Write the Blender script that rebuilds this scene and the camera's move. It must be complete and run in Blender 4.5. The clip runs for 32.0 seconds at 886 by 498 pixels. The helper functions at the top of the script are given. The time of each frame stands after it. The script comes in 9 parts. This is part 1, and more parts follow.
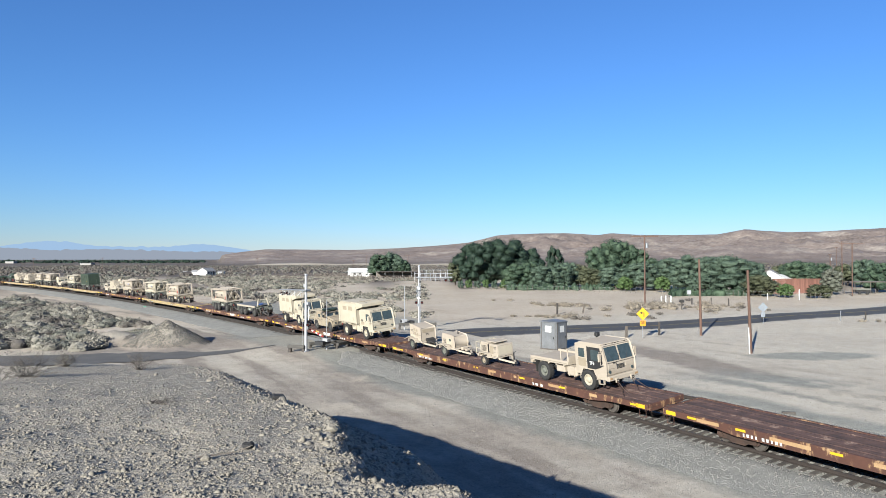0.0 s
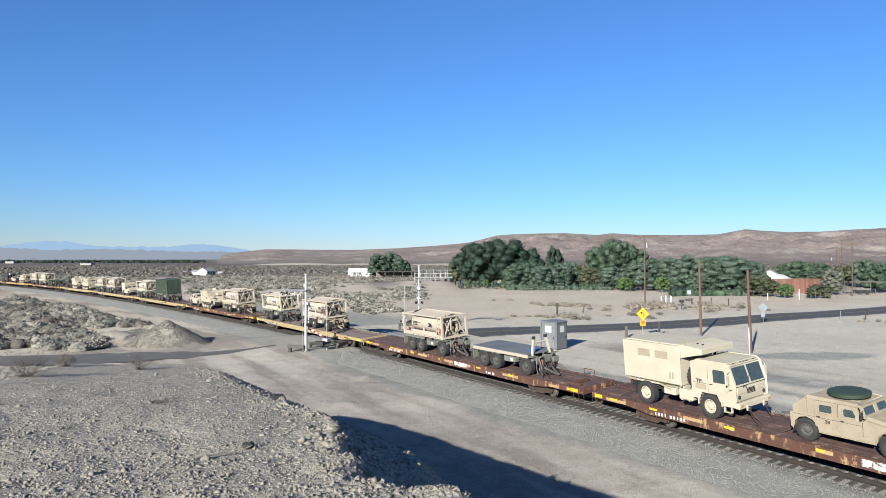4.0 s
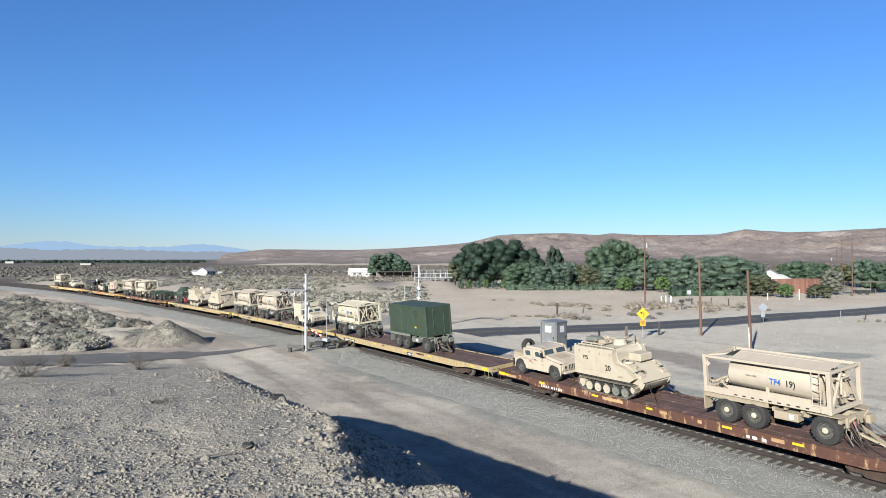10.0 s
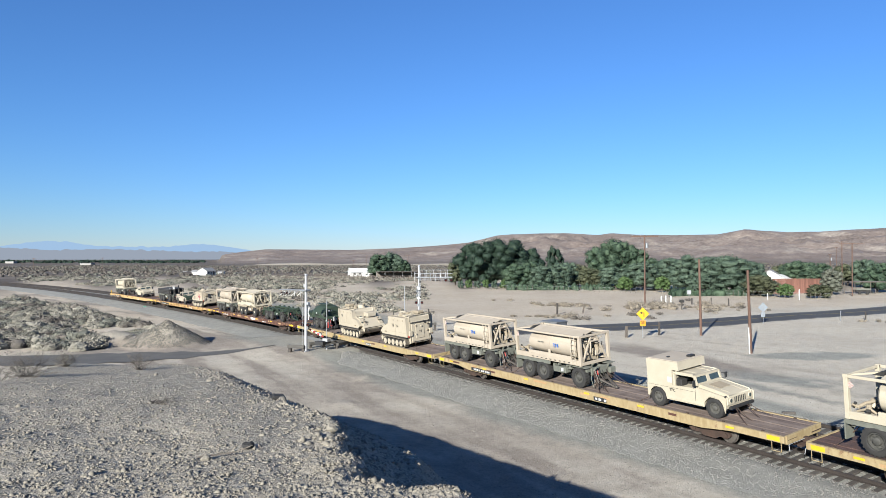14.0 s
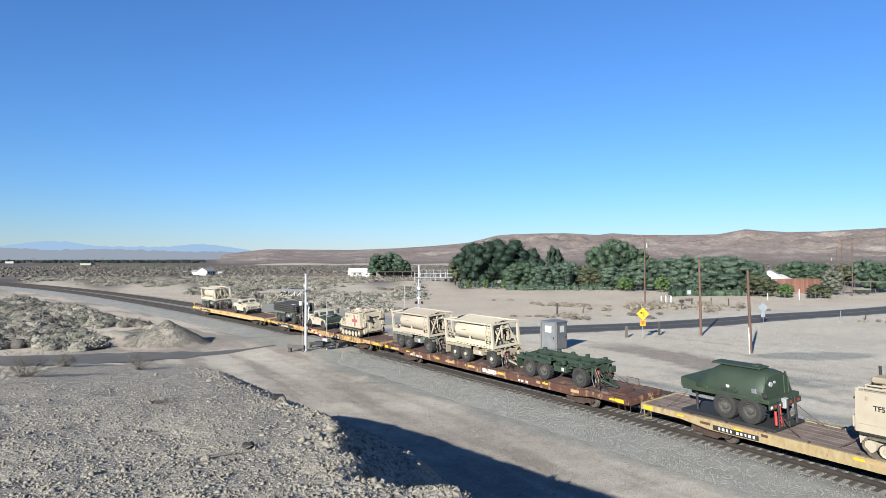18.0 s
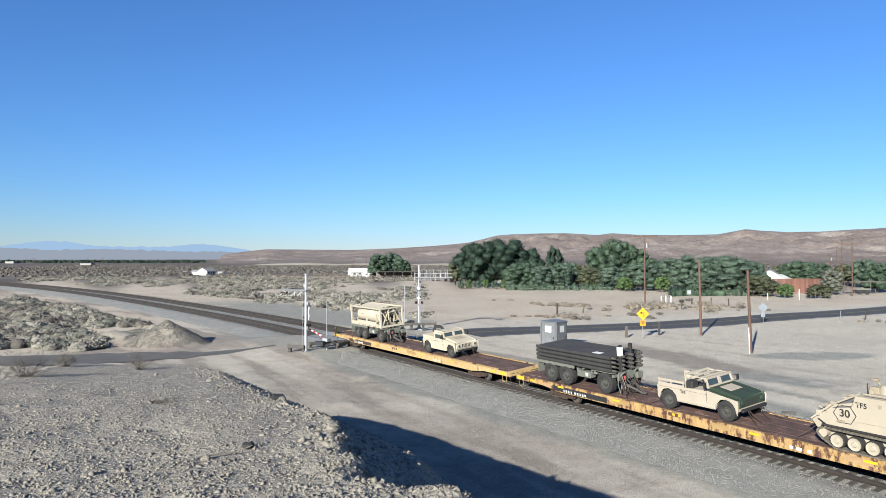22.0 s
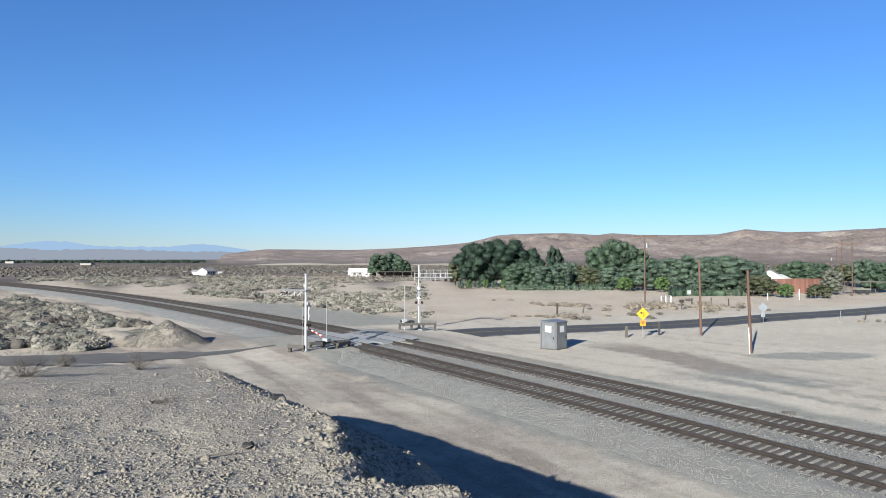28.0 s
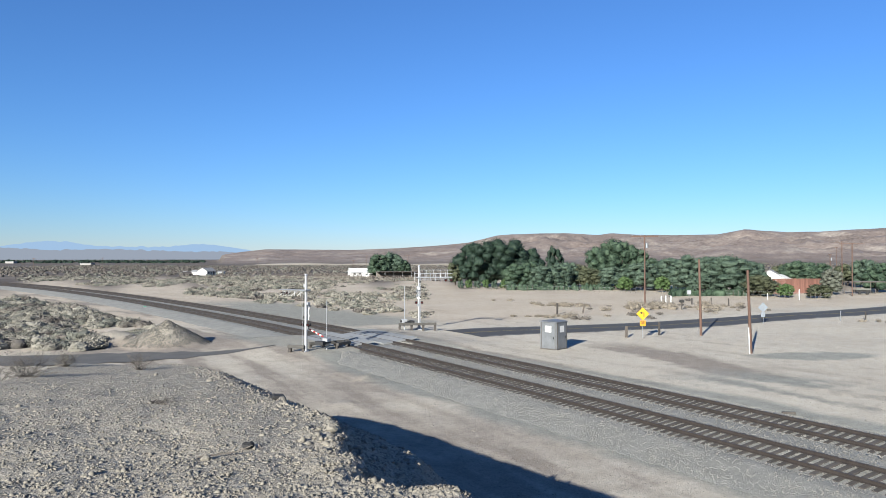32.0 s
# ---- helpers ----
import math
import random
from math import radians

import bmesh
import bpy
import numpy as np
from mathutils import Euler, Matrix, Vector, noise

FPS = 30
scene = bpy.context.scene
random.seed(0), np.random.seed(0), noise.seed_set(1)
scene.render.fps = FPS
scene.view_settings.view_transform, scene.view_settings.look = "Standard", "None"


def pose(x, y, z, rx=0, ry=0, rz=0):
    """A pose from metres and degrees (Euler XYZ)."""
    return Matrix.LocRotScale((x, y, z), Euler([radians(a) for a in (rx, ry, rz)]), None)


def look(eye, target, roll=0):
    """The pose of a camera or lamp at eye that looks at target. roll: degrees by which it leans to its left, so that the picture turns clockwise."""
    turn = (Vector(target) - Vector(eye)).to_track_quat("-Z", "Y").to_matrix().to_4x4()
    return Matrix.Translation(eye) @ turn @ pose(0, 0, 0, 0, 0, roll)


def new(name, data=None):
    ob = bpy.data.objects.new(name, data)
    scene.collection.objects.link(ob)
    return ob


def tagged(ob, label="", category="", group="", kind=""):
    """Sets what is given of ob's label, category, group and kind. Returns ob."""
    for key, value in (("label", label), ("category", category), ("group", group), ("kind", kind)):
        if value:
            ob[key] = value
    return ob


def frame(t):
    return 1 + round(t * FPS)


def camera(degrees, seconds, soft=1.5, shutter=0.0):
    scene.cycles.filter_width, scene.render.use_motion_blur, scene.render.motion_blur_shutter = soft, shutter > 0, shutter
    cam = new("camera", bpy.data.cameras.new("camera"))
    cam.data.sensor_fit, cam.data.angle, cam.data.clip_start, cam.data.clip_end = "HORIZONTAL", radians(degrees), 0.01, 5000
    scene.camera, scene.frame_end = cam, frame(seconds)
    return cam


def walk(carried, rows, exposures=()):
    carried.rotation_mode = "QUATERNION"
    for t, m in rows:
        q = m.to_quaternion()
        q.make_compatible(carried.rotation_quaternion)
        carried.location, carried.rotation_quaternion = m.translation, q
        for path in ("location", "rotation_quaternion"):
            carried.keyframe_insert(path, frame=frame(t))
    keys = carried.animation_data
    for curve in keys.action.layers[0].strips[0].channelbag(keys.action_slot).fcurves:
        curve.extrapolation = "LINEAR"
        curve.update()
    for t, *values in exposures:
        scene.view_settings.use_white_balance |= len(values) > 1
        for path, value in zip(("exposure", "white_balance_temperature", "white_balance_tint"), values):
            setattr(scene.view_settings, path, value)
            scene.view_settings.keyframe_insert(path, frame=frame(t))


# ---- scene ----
cam = camera(65.72, 32.0, 0.65)
EYE = pose(0, 0, 8.685, 90.733, 0, 0)
walk(cam, [(0.0, EYE), (32.0, EYE)])

# ---- light: a low sun behind the camera's left shoulder, clear sky ----
SUN_EL, SUN_AZ = 20.4, 206.6
world = bpy.data.worlds.new("sky")
scene.world = world
world.use_nodes = True
wn = world.node_tree.nodes
sky = wn.new("ShaderNodeTexSky")
sky.sky_type, sky.sun_disc = "NISHITA", False
sky.sun_elevation, sky.sun_rotation = radians(SUN_EL), radians(SUN_AZ)
sky.altitude, sky.air_density, sky.dust_density, sky.ozone_density = 1200, 1.3, 0.0, 10.0
wn["Background"].inputs["Strength"].default_value = 0.0553
tint = wn.new("ShaderNodeMix")
tint.data_type, tint.blend_type = "RGBA", "MULTIPLY"
tint.inputs[0].default_value = 1.0
tint.inputs[7].default_value = (0.985, 0.94, 0.99, 1)
world.node_tree.links.new(sky.outputs[0], tint.inputs[6])
world.node_tree.links.new(tint.outputs[2], wn["Background"].inputs[0])
sun_data = bpy.data.lights.new("sun", "SUN")
sun_data.energy, sun_data.angle, sun_data.color = 5.0, radians(0.53), (0.98, 0.965, 0.895)
sun = new("sun", sun_data)
SUN_DIR = Vector((math.sin(radians(SUN_AZ)) * math.cos(radians(SUN_EL)), math.cos(radians(SUN_AZ)) * math.cos(radians(SUN_EL)), math.sin(radians(SUN_EL))))
sun.matrix_world = look(SUN_DIR * 300, (0, 0, 0))
scene.view_settings.exposure = 1.5


# ---- mesh helpers ----
class Geo:
    """Vertices and faces gathered from simple solids."""

    def __init__(self):
        self.v, self.f = [], []

    def add(self, vf, m=None):
        n = len(self.v)
        self.v += [tuple(m @ Vector(p)) for p in vf[0]] if m is not None else vf[0]
        self.f += [tuple(i + n for i in f) for f in vf[1]]
        return self


def box(x0, x1, y0, y1, z0, z1, b=0.0):
    """A box, its edges chamfered by b."""
    if b <= 0:
        v = [(x, y, z) for x in (x0, x1) for y in (y0, y1) for z in (z0, z1)]
        return v, [(0, 1, 3, 2), (4, 6, 7, 5), (0, 4, 5, 1), (2, 3, 7, 6), (0, 2, 6, 4), (1, 5, 7, 3)]
    c, h = ((x0 + x1) / 2, (y0 + y1) / 2, (z0 + z1) / 2), ((x1 - x0) / 2, (y1 - y0) / 2, (z1 - z0) / 2)
    b = min(b, min(h) * 0.9)
    v, idx = [], {}
    for sx in (-1, 1):
        for sy in (-1, 1):
            for sz in (-1, 1):
                for k in range(3):
                    e = [h[0] - b, h[1] - b, h[2] - b]
                    e[k] = h[k]
                    idx[sx, sy, sz, k] = len(v)
                    v.append((c[0] + sx * e[0], c[1] + sy * e[1], c[2] + sz * e[2]))
    f = []
    for k in range(3):
        i, j = (k + 1) % 3, (k + 2) % 3
        for s in (-1, 1):
            q = []
            for a, d in ((-1, -1), (1, -1), (1, 1), (-1, 1)):
                t = [0, 0, 0]
                t[k], t[i], t[j] = s, a, d
                q.append(idx[t[0], t[1], t[2], k])
            f.append(tuple(q if s > 0 else q[::-1]))
        for a in (-1, 1):
            for d in (-1, 1):
                t0, t1 = [0, 0, 0], [0, 0, 0]
                t0[k], t0[i], t0[j] = -1, a, d
                t1[k], t1[i], t1[j] = 1, a, d
                q = (idx[(*t0, i)], idx[(*t1, i)], idx[(*t1, j)], idx[(*t0, j)])
                f.append(q if a * d > 0 else q[::-1])
    for sx in (-1, 1):
        for sy in (-1, 1):
            for sz in (-1, 1):
                q = tuple(idx[sx, sy, sz, k] for k in range(3))
                f.append(q if sx * sy * sz > 0 else q[::-1])
    return v, f


def rod(p, q, r, r2=None, n=10):
    """A round bar from p to q."""
    p, q = Vector(p), Vector(q)
    r2 = r if r2 is None else r2
    d = (q - p).normalized()
    a = d.orthogonal().normalized()
    b = d.cross(a)
    v = [tuple(p + (a * math.cos(t) + b * math.sin(t)) * r) for t in (2 * math.pi * i / n for i in range(n))]
    v += [tuple(q + (a * math.cos(t) + b * math.sin(t)) * r2) for t in (2 * math.pi * i / n for i in range(n))]
    f = [(i, (i + 1) % n, n + (i + 1) % n, n + i) for i in range(n)]
    return v, f + [tuple(range(n))[::-1], tuple(range(n, 2 * n))]


def beam(p, q, w, h):
    """A square bar from p to q, w across and h deep."""
    p, q = Vector(p), Vector(q)
    d = (q - p).normalized()
    side = d.cross(Vector((0, 0, 1)))
    side = side.normalized() if side.length > 1e-4 else Vector((0, 1, 0))
    up = side.cross(d)
    v = [tuple(e + side * a * w / 2 + up * c * h / 2) for e in (p, q) for a, c in ((-1, -1), (1, -1), (1, 1), (-1, 1))]
    return v, [(3, 2, 1, 0), (4, 5, 6, 7), (0, 1, 5, 4), (1, 2, 6, 5), (2, 3, 7, 6), (3, 0, 4, 7)]


def prism(profile, y0, y1):
    """A profile of (x, z) points, counter-clockwise seen from -y, drawn out from y0 to y1."""
    n = len(profile)
    v = [(x, y0, z) for x, z in profile] + [(x, y1, z) for x, z in profile]
    return v, [(i, i + n, (i + 1) % n + n, (i + 1) % n)[::-1] for i in range(n)] + [tuple(range(n)), tuple(range(n, 2 * n))[::-1]]


def lathe(profile, n=24, axis="y"):
    """A profile of (radius, along) points turned round an axis through the origin."""
    v, f, k = [], [], len(profile)
    for i in range(n):
        c, s = math.cos(2 * math.pi * i / n), math.sin(2 * math.pi * i / n)
        for r, a in profile:
            v.append((r * c, a, r * s) if axis == "y" else (a, r * c, r * s) if axis == "x" else (r * c, r * s, a))
    for i in range(n):
        for j in range(k - 1):
            q = (i * k + j, i * k + j + 1, (i + 1) % n * k + j + 1, (i + 1) % n * k + j)
            f.append(q if axis != "y" else q[::-1])
    return v, f


def mesh_of(name, geo, material, sharp=35):
    me = bpy.data.meshes.new(name)
    me.from_pydata(geo.v, [], geo.f)
    if material:
        me.materials.append(material)
    me.polygons.foreach_set("use_smooth", [True] * len(me.polygons))
    me.set_sharp_from_angle(angle=radians(sharp))
    return me


def part(name, geo, material, parent, label="", at=None):
    """One mesh object under a thing or under a part."""
    if isinstance(geo, tuple):
        geo = Geo().add(geo)
    ob = new(name, geo if isinstance(geo, bpy.types.Mesh) else mesh_of(name, geo, material))
    ob.parent = parent
    if at is not None:
        ob.matrix_local = at
    return tagged(ob, label=label)


def thing(name, label, category, m=None, group="", kind=""):
    """An empty at a thing's base, to hold its parts."""
    ob = new(name)
    ob.empty_display_size = 0.3
    if m is not None:
        ob.matrix_world = m
    return tagged(ob, label, category, group, kind)


def solid(name, geo, material, label, category, m=None, group="", kind=""):
    """A top-level thing of one mesh."""
    if isinstance(geo, tuple):
        geo = Geo().add(geo)
    ob = new(name, mesh_of(name, geo, material))
    if m is not None:
        ob.matrix_world = m
    return tagged(ob, label, category, group, kind)


def rounded(ob, width=0.03, segments=2):
    """Soften the hard edges of a pressed or welded part."""
    b = ob.modifiers.new("edge", "BEVEL")
    b.width, b.segments, b.limit_method, b.angle_limit = width, segments, "ANGLE", radians(28)
    return ob


def sstep(a, b, x):
    t = np.clip((x - a) / (b - a), 0, 1)
    return t * t * (3 - 2 * t)


# ---- materials ----
DULL = 0.79  # every swatch is darkened by this so shade falls deeper at the raised exposure


def scaled_down(c):
    return (c[0] * DULL, c[1] * DULL, c[2] * DULL, 1)


def shader(name, colours, rough=0.8, metal=0.0, scale=3.0, fine=40.0, bump=0.2, spread=0.5, by_object=0.0, size=0.01, detail=6.0):
    """Two noises at real size mix two or three colours; the finer one also gives relief."""
    m = bpy.data.materials.new(name)
    m.use_nodes = True
    nt = m.node_tree
    n, l = nt.nodes, nt.links
    bs = n["Principled BSDF"]
    co = n.new("ShaderNodeTexCoord")
    big, small = n.new("ShaderNodeTexNoise"), n.new("ShaderNodeTexNoise")
    big.inputs["Scale"].default_value, small.inputs["Scale"].default_value = scale, fine
    big.inputs["Detail"].default_value, small.inputs["Detail"].default_value = detail, 4
    big.inputs["Roughness"].default_value = 0.65
    for t in (big, small):
        l.new(co.outputs["Object"], t.inputs["Vector"])
    ramp = n.new("ShaderNodeValToRGB")
    ramp.color_ramp.elements[0].position, ramp.color_ramp.elements[1].position = 0.5 - spread / 2, 0.5 + spread / 2
    ramp.color_ramp.elements[0].color, ramp.color_ramp.elements[1].color = scaled_down(colours[0]), scaled_down(colours[1])
    if len(colours) > 2:
        ramp.color_ramp.elements.new(0.5 + spread / 3).color = scaled_down(colours[2])
    add = n.new("ShaderNodeMath")
    add.operation = "MULTIPLY_ADD"
    l.new(small.outputs["Fac"], add.inputs[0])
    add.inputs[1].default_value = 0.5
    l.new(big.outputs["Fac"], add.inputs[2])
    sub = n.new("ShaderNodeMath")
    sub.operation = "SUBTRACT"
    l.new(add.outputs[0], sub.inputs[0])
    sub.inputs[1].default_value = 0.25
    out = sub
    if by_object:
        info, mul = n.new("ShaderNodeObjectInfo"), n.new("ShaderNodeMath")
        mul.operation = "MULTIPLY_ADD"
        l.new(info.outputs["Random"], mul.inputs[0])
        mul.inputs[1].default_value = by_object
        l.new(sub.outputs[0], mul.inputs[2])
        out = n.new("ShaderNodeMath")
        out.operation = "SUBTRACT"
        l.new(mul.outputs[0], out.inputs[0])
        out.inputs[1].default_value = by_object / 2
    l.new(out.outputs[0], ramp.inputs[0])
    l.new(ramp.outputs[0], bs.inputs["Base Color"])
    bs.inputs["Roughness"].default_value, bs.inputs["Metallic"].default_value = rough, metal
    if bump:
        b = n.new("ShaderNodeBump")
        b.inputs["Strength"].default_value, b.inputs["Distance"].default_value = bump, size
        l.new(small.outputs["Fac"], b.inputs["Height"])
        l.new(b.outputs[0], bs.inputs["Normal"])
    return m


def leafy(name, dark, light, rough=0.65):
    """Foliage: each clump its own shade."""
    m = bpy.data.materials.new(name)
    m.use_nodes = True
    n, l = m.node_tree.nodes, m.node_tree.links
    g, r, no, co, ad = n.new("ShaderNodeNewGeometry"), n.new("ShaderNodeValToRGB"), n.new("ShaderNodeTexNoise"), n.new("ShaderNodeTexCoord"), n.new("ShaderNodeMath")
    l.new(co.outputs["Object"], no.inputs["Vector"])
    no.inputs["Scale"].default_value = 0.5
    ad.operation = "MULTIPLY_ADD"
    l.new(g.outputs["Random Per Island"], ad.inputs[0])
    ad.inputs[1].default_value = 0.14
    l.new(no.outputs["Fac"], ad.inputs[2])
    r.color_ramp.elements[0].position, r.color_ramp.elements[1].position = 0.36, 0.86
    r.color_ramp.elements[0].color, r.color_ramp.elements[1].color = scaled_down(dark), scaled_down(light)
    l.new(ad.outputs[0], r.inputs[0])
    l.new(r.outputs[0], n["Principled BSDF"].inputs["Base Color"])
    n["Principled BSDF"].inputs["Roughness"].default_value = rough
    n["Principled BSDF"].inputs["Specular IOR Level"].default_value = 0.2
    return m


TAN = shader("tan_paint", [(0.288, 0.242, 0.188), (0.37, 0.322, 0.257)], 0.75, 0, 1.2, 25, 0.08, 0.6, 0.15)
TAN_PALE = shader("pale_tan_paint", [(0.322, 0.283, 0.21), (0.405, 0.364, 0.284)], 0.75, 0, 1.0, 25, 0.06, 0.6, 0.1)
DUSTY = shader("dusty_tan_paint", [(0.2064, 0.17, 0.1184), (0.2914, 0.2428, 0.176)], 0.85, 0, 2.0, 30, 0.15, 0.6, 0.15)
GREEN = shader("dark_green_paint", [(0.0135, 0.0245, 0.0145), (0.0265, 0.045, 0.0255)], 0.65, 0, 1.5, 30, 0.08, 0.6, 0.1)
OLIVE = shader("dusty_grey_green_paint", [(0.0759, 0.0819, 0.0668), (0.1517, 0.1548, 0.1305)], 0.8, 0, 2.5, 30, 0.15, 0.6, 0.1)
RUBBER = shader("dusty_rubber", [(0.0085, 0.0085, 0.0091), (0.0273, 0.0255, 0.0237)], 0.85, 0, 4, 60, 0.3, 0.6)
STEEL = shader("worn_steel", [(0.0607, 0.0546, 0.0516), (0.1517, 0.1335, 0.1153)], 0.55, 0.4, 4, 60, 0.2, 0.6)
DARK = shader("black_grime_and_shade", [(0.0073, 0.0073, 0.0073), (0.0243, 0.0219, 0.0194)], 0.8, 0, 4, 60, 0.2, 0.6)
RUST = shader("brown_rusty_paint", [(0.0455, 0.017, 0.0109), (0.1214, 0.0516, 0.0273), (0.0789, 0.0304, 0.0182)], 0.8, 0, 1.3, 30, 0.25, 0.6, 0.1)
DECK_RUST = shader("worn_rusty_deck", [(0.034, 0.018, 0.014), (0.23, 0.155, 0.115), (0.09, 0.046, 0.034)], 0.85, 0, 1.6, 24, 0.4, 0.42, 0.2)
DECK_WOOD = shader("weathered_deck_boards", [(0.0728, 0.0486, 0.0395), (0.1821, 0.1396, 0.1153)], 0.9, 0, 1.3, 18, 0.5, 0.6, 0.25)
YELLOW = shader("faded_yellow_paint", [(0.1821, 0.091, 0.0364), (0.3763, 0.2732, 0.1153), (0.3339, 0.2307, 0.091)], 0.75, 0, 0.8, 18, 0.15, 0.6, 0.1)
TANPATCH = shader("faded_patch", [(0.2428, 0.1335, 0.0607), (0.3763, 0.2549, 0.1335)], 0.8, 0, 2, 20, 0.1, 0.6, 0.2)
REFLECT = shader("yellow_reflector", [(0.516, 0.3035, 0.0121), (0.5766, 0.3763, 0.0182)], 0.5, 0, 5, 30, 0.0, 0.6)
WHITE = shader("white_paint", [(0.465, 0.465, 0.45), (0.6, 0.6, 0.585)], 0.6, 0, 3, 30, 0.05, 0.6)
BLACKP = shader("black_paint", [(0.0073, 0.0073, 0.0085), (0.0182, 0.0182, 0.0182)], 0.7, 0, 3, 30, 0.05, 0.6)
BLUEP = shader("blue_paint", [(0.0121, 0.0728, 0.3339), (0.0243, 0.1214, 0.3946)], 0.6, 0, 3, 30, 0.0, 0.6)
REDP = shader("red_paint", [(0.2732, 0.0182, 0.0152), (0.3642, 0.0304, 0.0243)], 0.6, 0, 3, 30, 0.0, 0.6)
GLASSY = shader("dusty_window_glass", [(0.022, 0.036, 0.040), (0.05, 0.068, 0.072)], 0.22, 0, 3, 30, 0.0, 0.6)
CHAINM = shader("rusty_chain", [(0.0304, 0.0182, 0.0152), (0.085, 0.0486, 0.0304)], 0.7, 0.3, 9, 60, 0.2, 0.6)
GALV = shader("galvanised_metal", [(0.1821, 0.1942, 0.2064), (0.3035, 0.3156, 0.3278)], 0.45, 0.55, 1.2, 20, 0.06, 0.6)
SILVER = shader("aluminium_paint", [(0.2549, 0.261, 0.2732), (0.3885, 0.3946, 0.4067)], 0.5, 0.2, 2, 30, 0.05, 0.6)
TIMBER = shader("creosoted_timber", [(0.0243, 0.0206, 0.0182), (0.0759, 0.0656, 0.0571)], 0.9, 0, 2.5, 30, 0.5, 0.6, 0.3)
POLEWOOD = shader("reddish_pole_wood", [(0.0516, 0.0273, 0.0194), (0.1214, 0.0668, 0.0455)], 0.85, 0, 3, 30, 0.4, 0.6, 0.2)
GREYWOOD = shader("grey_weathered_wood", [(0.0607, 0.0516, 0.0425), (0.1578, 0.1335, 0.1093)], 0.9, 0, 3, 30, 0.4, 0.6, 0.3)
RAILM = shader("brown_rail_steel", [(0.0243, 0.02, 0.0182), (0.0607, 0.0486, 0.0425)], 0.6, 0.3, 2, 40, 0.15, 0.6)


def flaking(name, paint, under, amount, stretch=(1.2, 1.0, 0.5), rough=0.8):
    """Old paint on steel: ragged flakes and runs show what lies beneath."""
    m = shader(name, under, rough, 0, 1.5, 25, 0.2, 0.6)
    n, l = m.node_tree.nodes, m.node_tree.links
    bs = n["Principled BSDF"]
    below = bs.inputs["Base Color"].links[0].from_socket
    co, mp = n.new("ShaderNodeTexCoord"), n.new("ShaderNodeMapping")
    mp.inputs["Scale"].default_value = stretch
    l.new(co.outputs["Object"], mp.inputs[0])
    fl, tone = n.new("ShaderNodeTexNoise"), n.new("ShaderNodeTexNoise")
    fl.inputs["Scale"].default_value, fl.inputs["Detail"].default_value, fl.inputs["Roughness"].default_value = 2.6, 9, 0.75
    tone.inputs["Scale"].default_value = 5.0
    l.new(mp.outputs[0], fl.inputs["Vector"]), l.new(mp.outputs[0], tone.inputs["Vector"])
    cut, mixer, top = n.new("ShaderNodeMapRange"), n.new("ShaderNodeMix"), n.new("ShaderNodeValToRGB")
    cut.inputs["From Min"].default_value, cut.inputs["From Max"].default_value = 1.0 - amount - 0.035, 1.0 - amount + 0.035
    top.color_ramp.elements[0].position, top.color_ramp.elements[1].position = 0.3, 0.7
    top.color_ramp.elements[0].color, top.color_ramp.elements[1].color = scaled_down(paint[0]), scaled_down(paint[1])
    mixer.data_type = "RGBA"
    l.new(fl.outputs["Fac"], cut.inputs["Value"]), l.new(tone.outputs["Fac"], top.inputs[0])
    l.new(cut.outputs[0], mixer.inputs[0]), l.new(below, mixer.inputs[6]), l.new(top.outputs[0], mixer.inputs[7])
    l.new(mixer.outputs[2], bs.inputs["Base Color"])
    return m


BROWNS = [(0.0455, 0.017, 0.0109), (0.1214, 0.0516, 0.0273), (0.0789, 0.0304, 0.0182)]
SILL_BROWN = flaking("brown_sill_with_old_paint", ((0.225, 0.122, 0.056), (0.33, 0.215, 0.112)), BROWNS, 0.425)
SILL_WORN = flaking("peeling_yellow_sill", ((0.29, 0.17, 0.055), (0.38, 0.255, 0.11)), BROWNS, 0.53)
SILL_YELLOW = flaking("faded_yellow_sill", ((0.225, 0.165, 0.08), (0.30, 0.235, 0.13)), [(0.0971, 0.0455, 0.0243), (0.2185, 0.1214, 0.0546), (0.1517, 0.0728, 0.0364)], 0.63)

SILL_PEELED = flaking("peeling_pale_yellow_sill", ((0.33, 0.215, 0.085), (0.40, 0.285, 0.14)), BROWNS, 0.60)


# ---- the railway's line: two banked tracks on a wide curve ----
KNOT_S = [-60, -10, 25, 60, 95, 130, 180, 240, 320]
KNOT_K = [0.0, 2.54, 0.56, 1.97, 1.09, 0.76, 1.33, 1.54, 1.54]
BANK, GRADE, SPACING = radians(5.4), 0.00084, 5.39
S = np.linspace(-420, 420, 3361)
_k = np.interp(S, KNOT_S, KNOT_K) / 1000
_ds, _i0 = S[1] - S[0], 1680
TH = np.concatenate([[0], np.cumsum((_k[1:] + _k[:-1]) / 2 * _ds)])
TH += radians(120.542) - TH[_i0]
PX = np.concatenate([[0], np.cumsum((np.cos(TH[1:]) + np.cos(TH[:-1])) / 2 * _ds)])
PY = np.concatenate([[0], np.cumsum((np.sin(TH[1:]) + np.sin(TH[:-1])) / 2 * _ds)])
PX, PY = PX + 18.215 - PX[_i0], PY + 26.308 - PY[_i0]


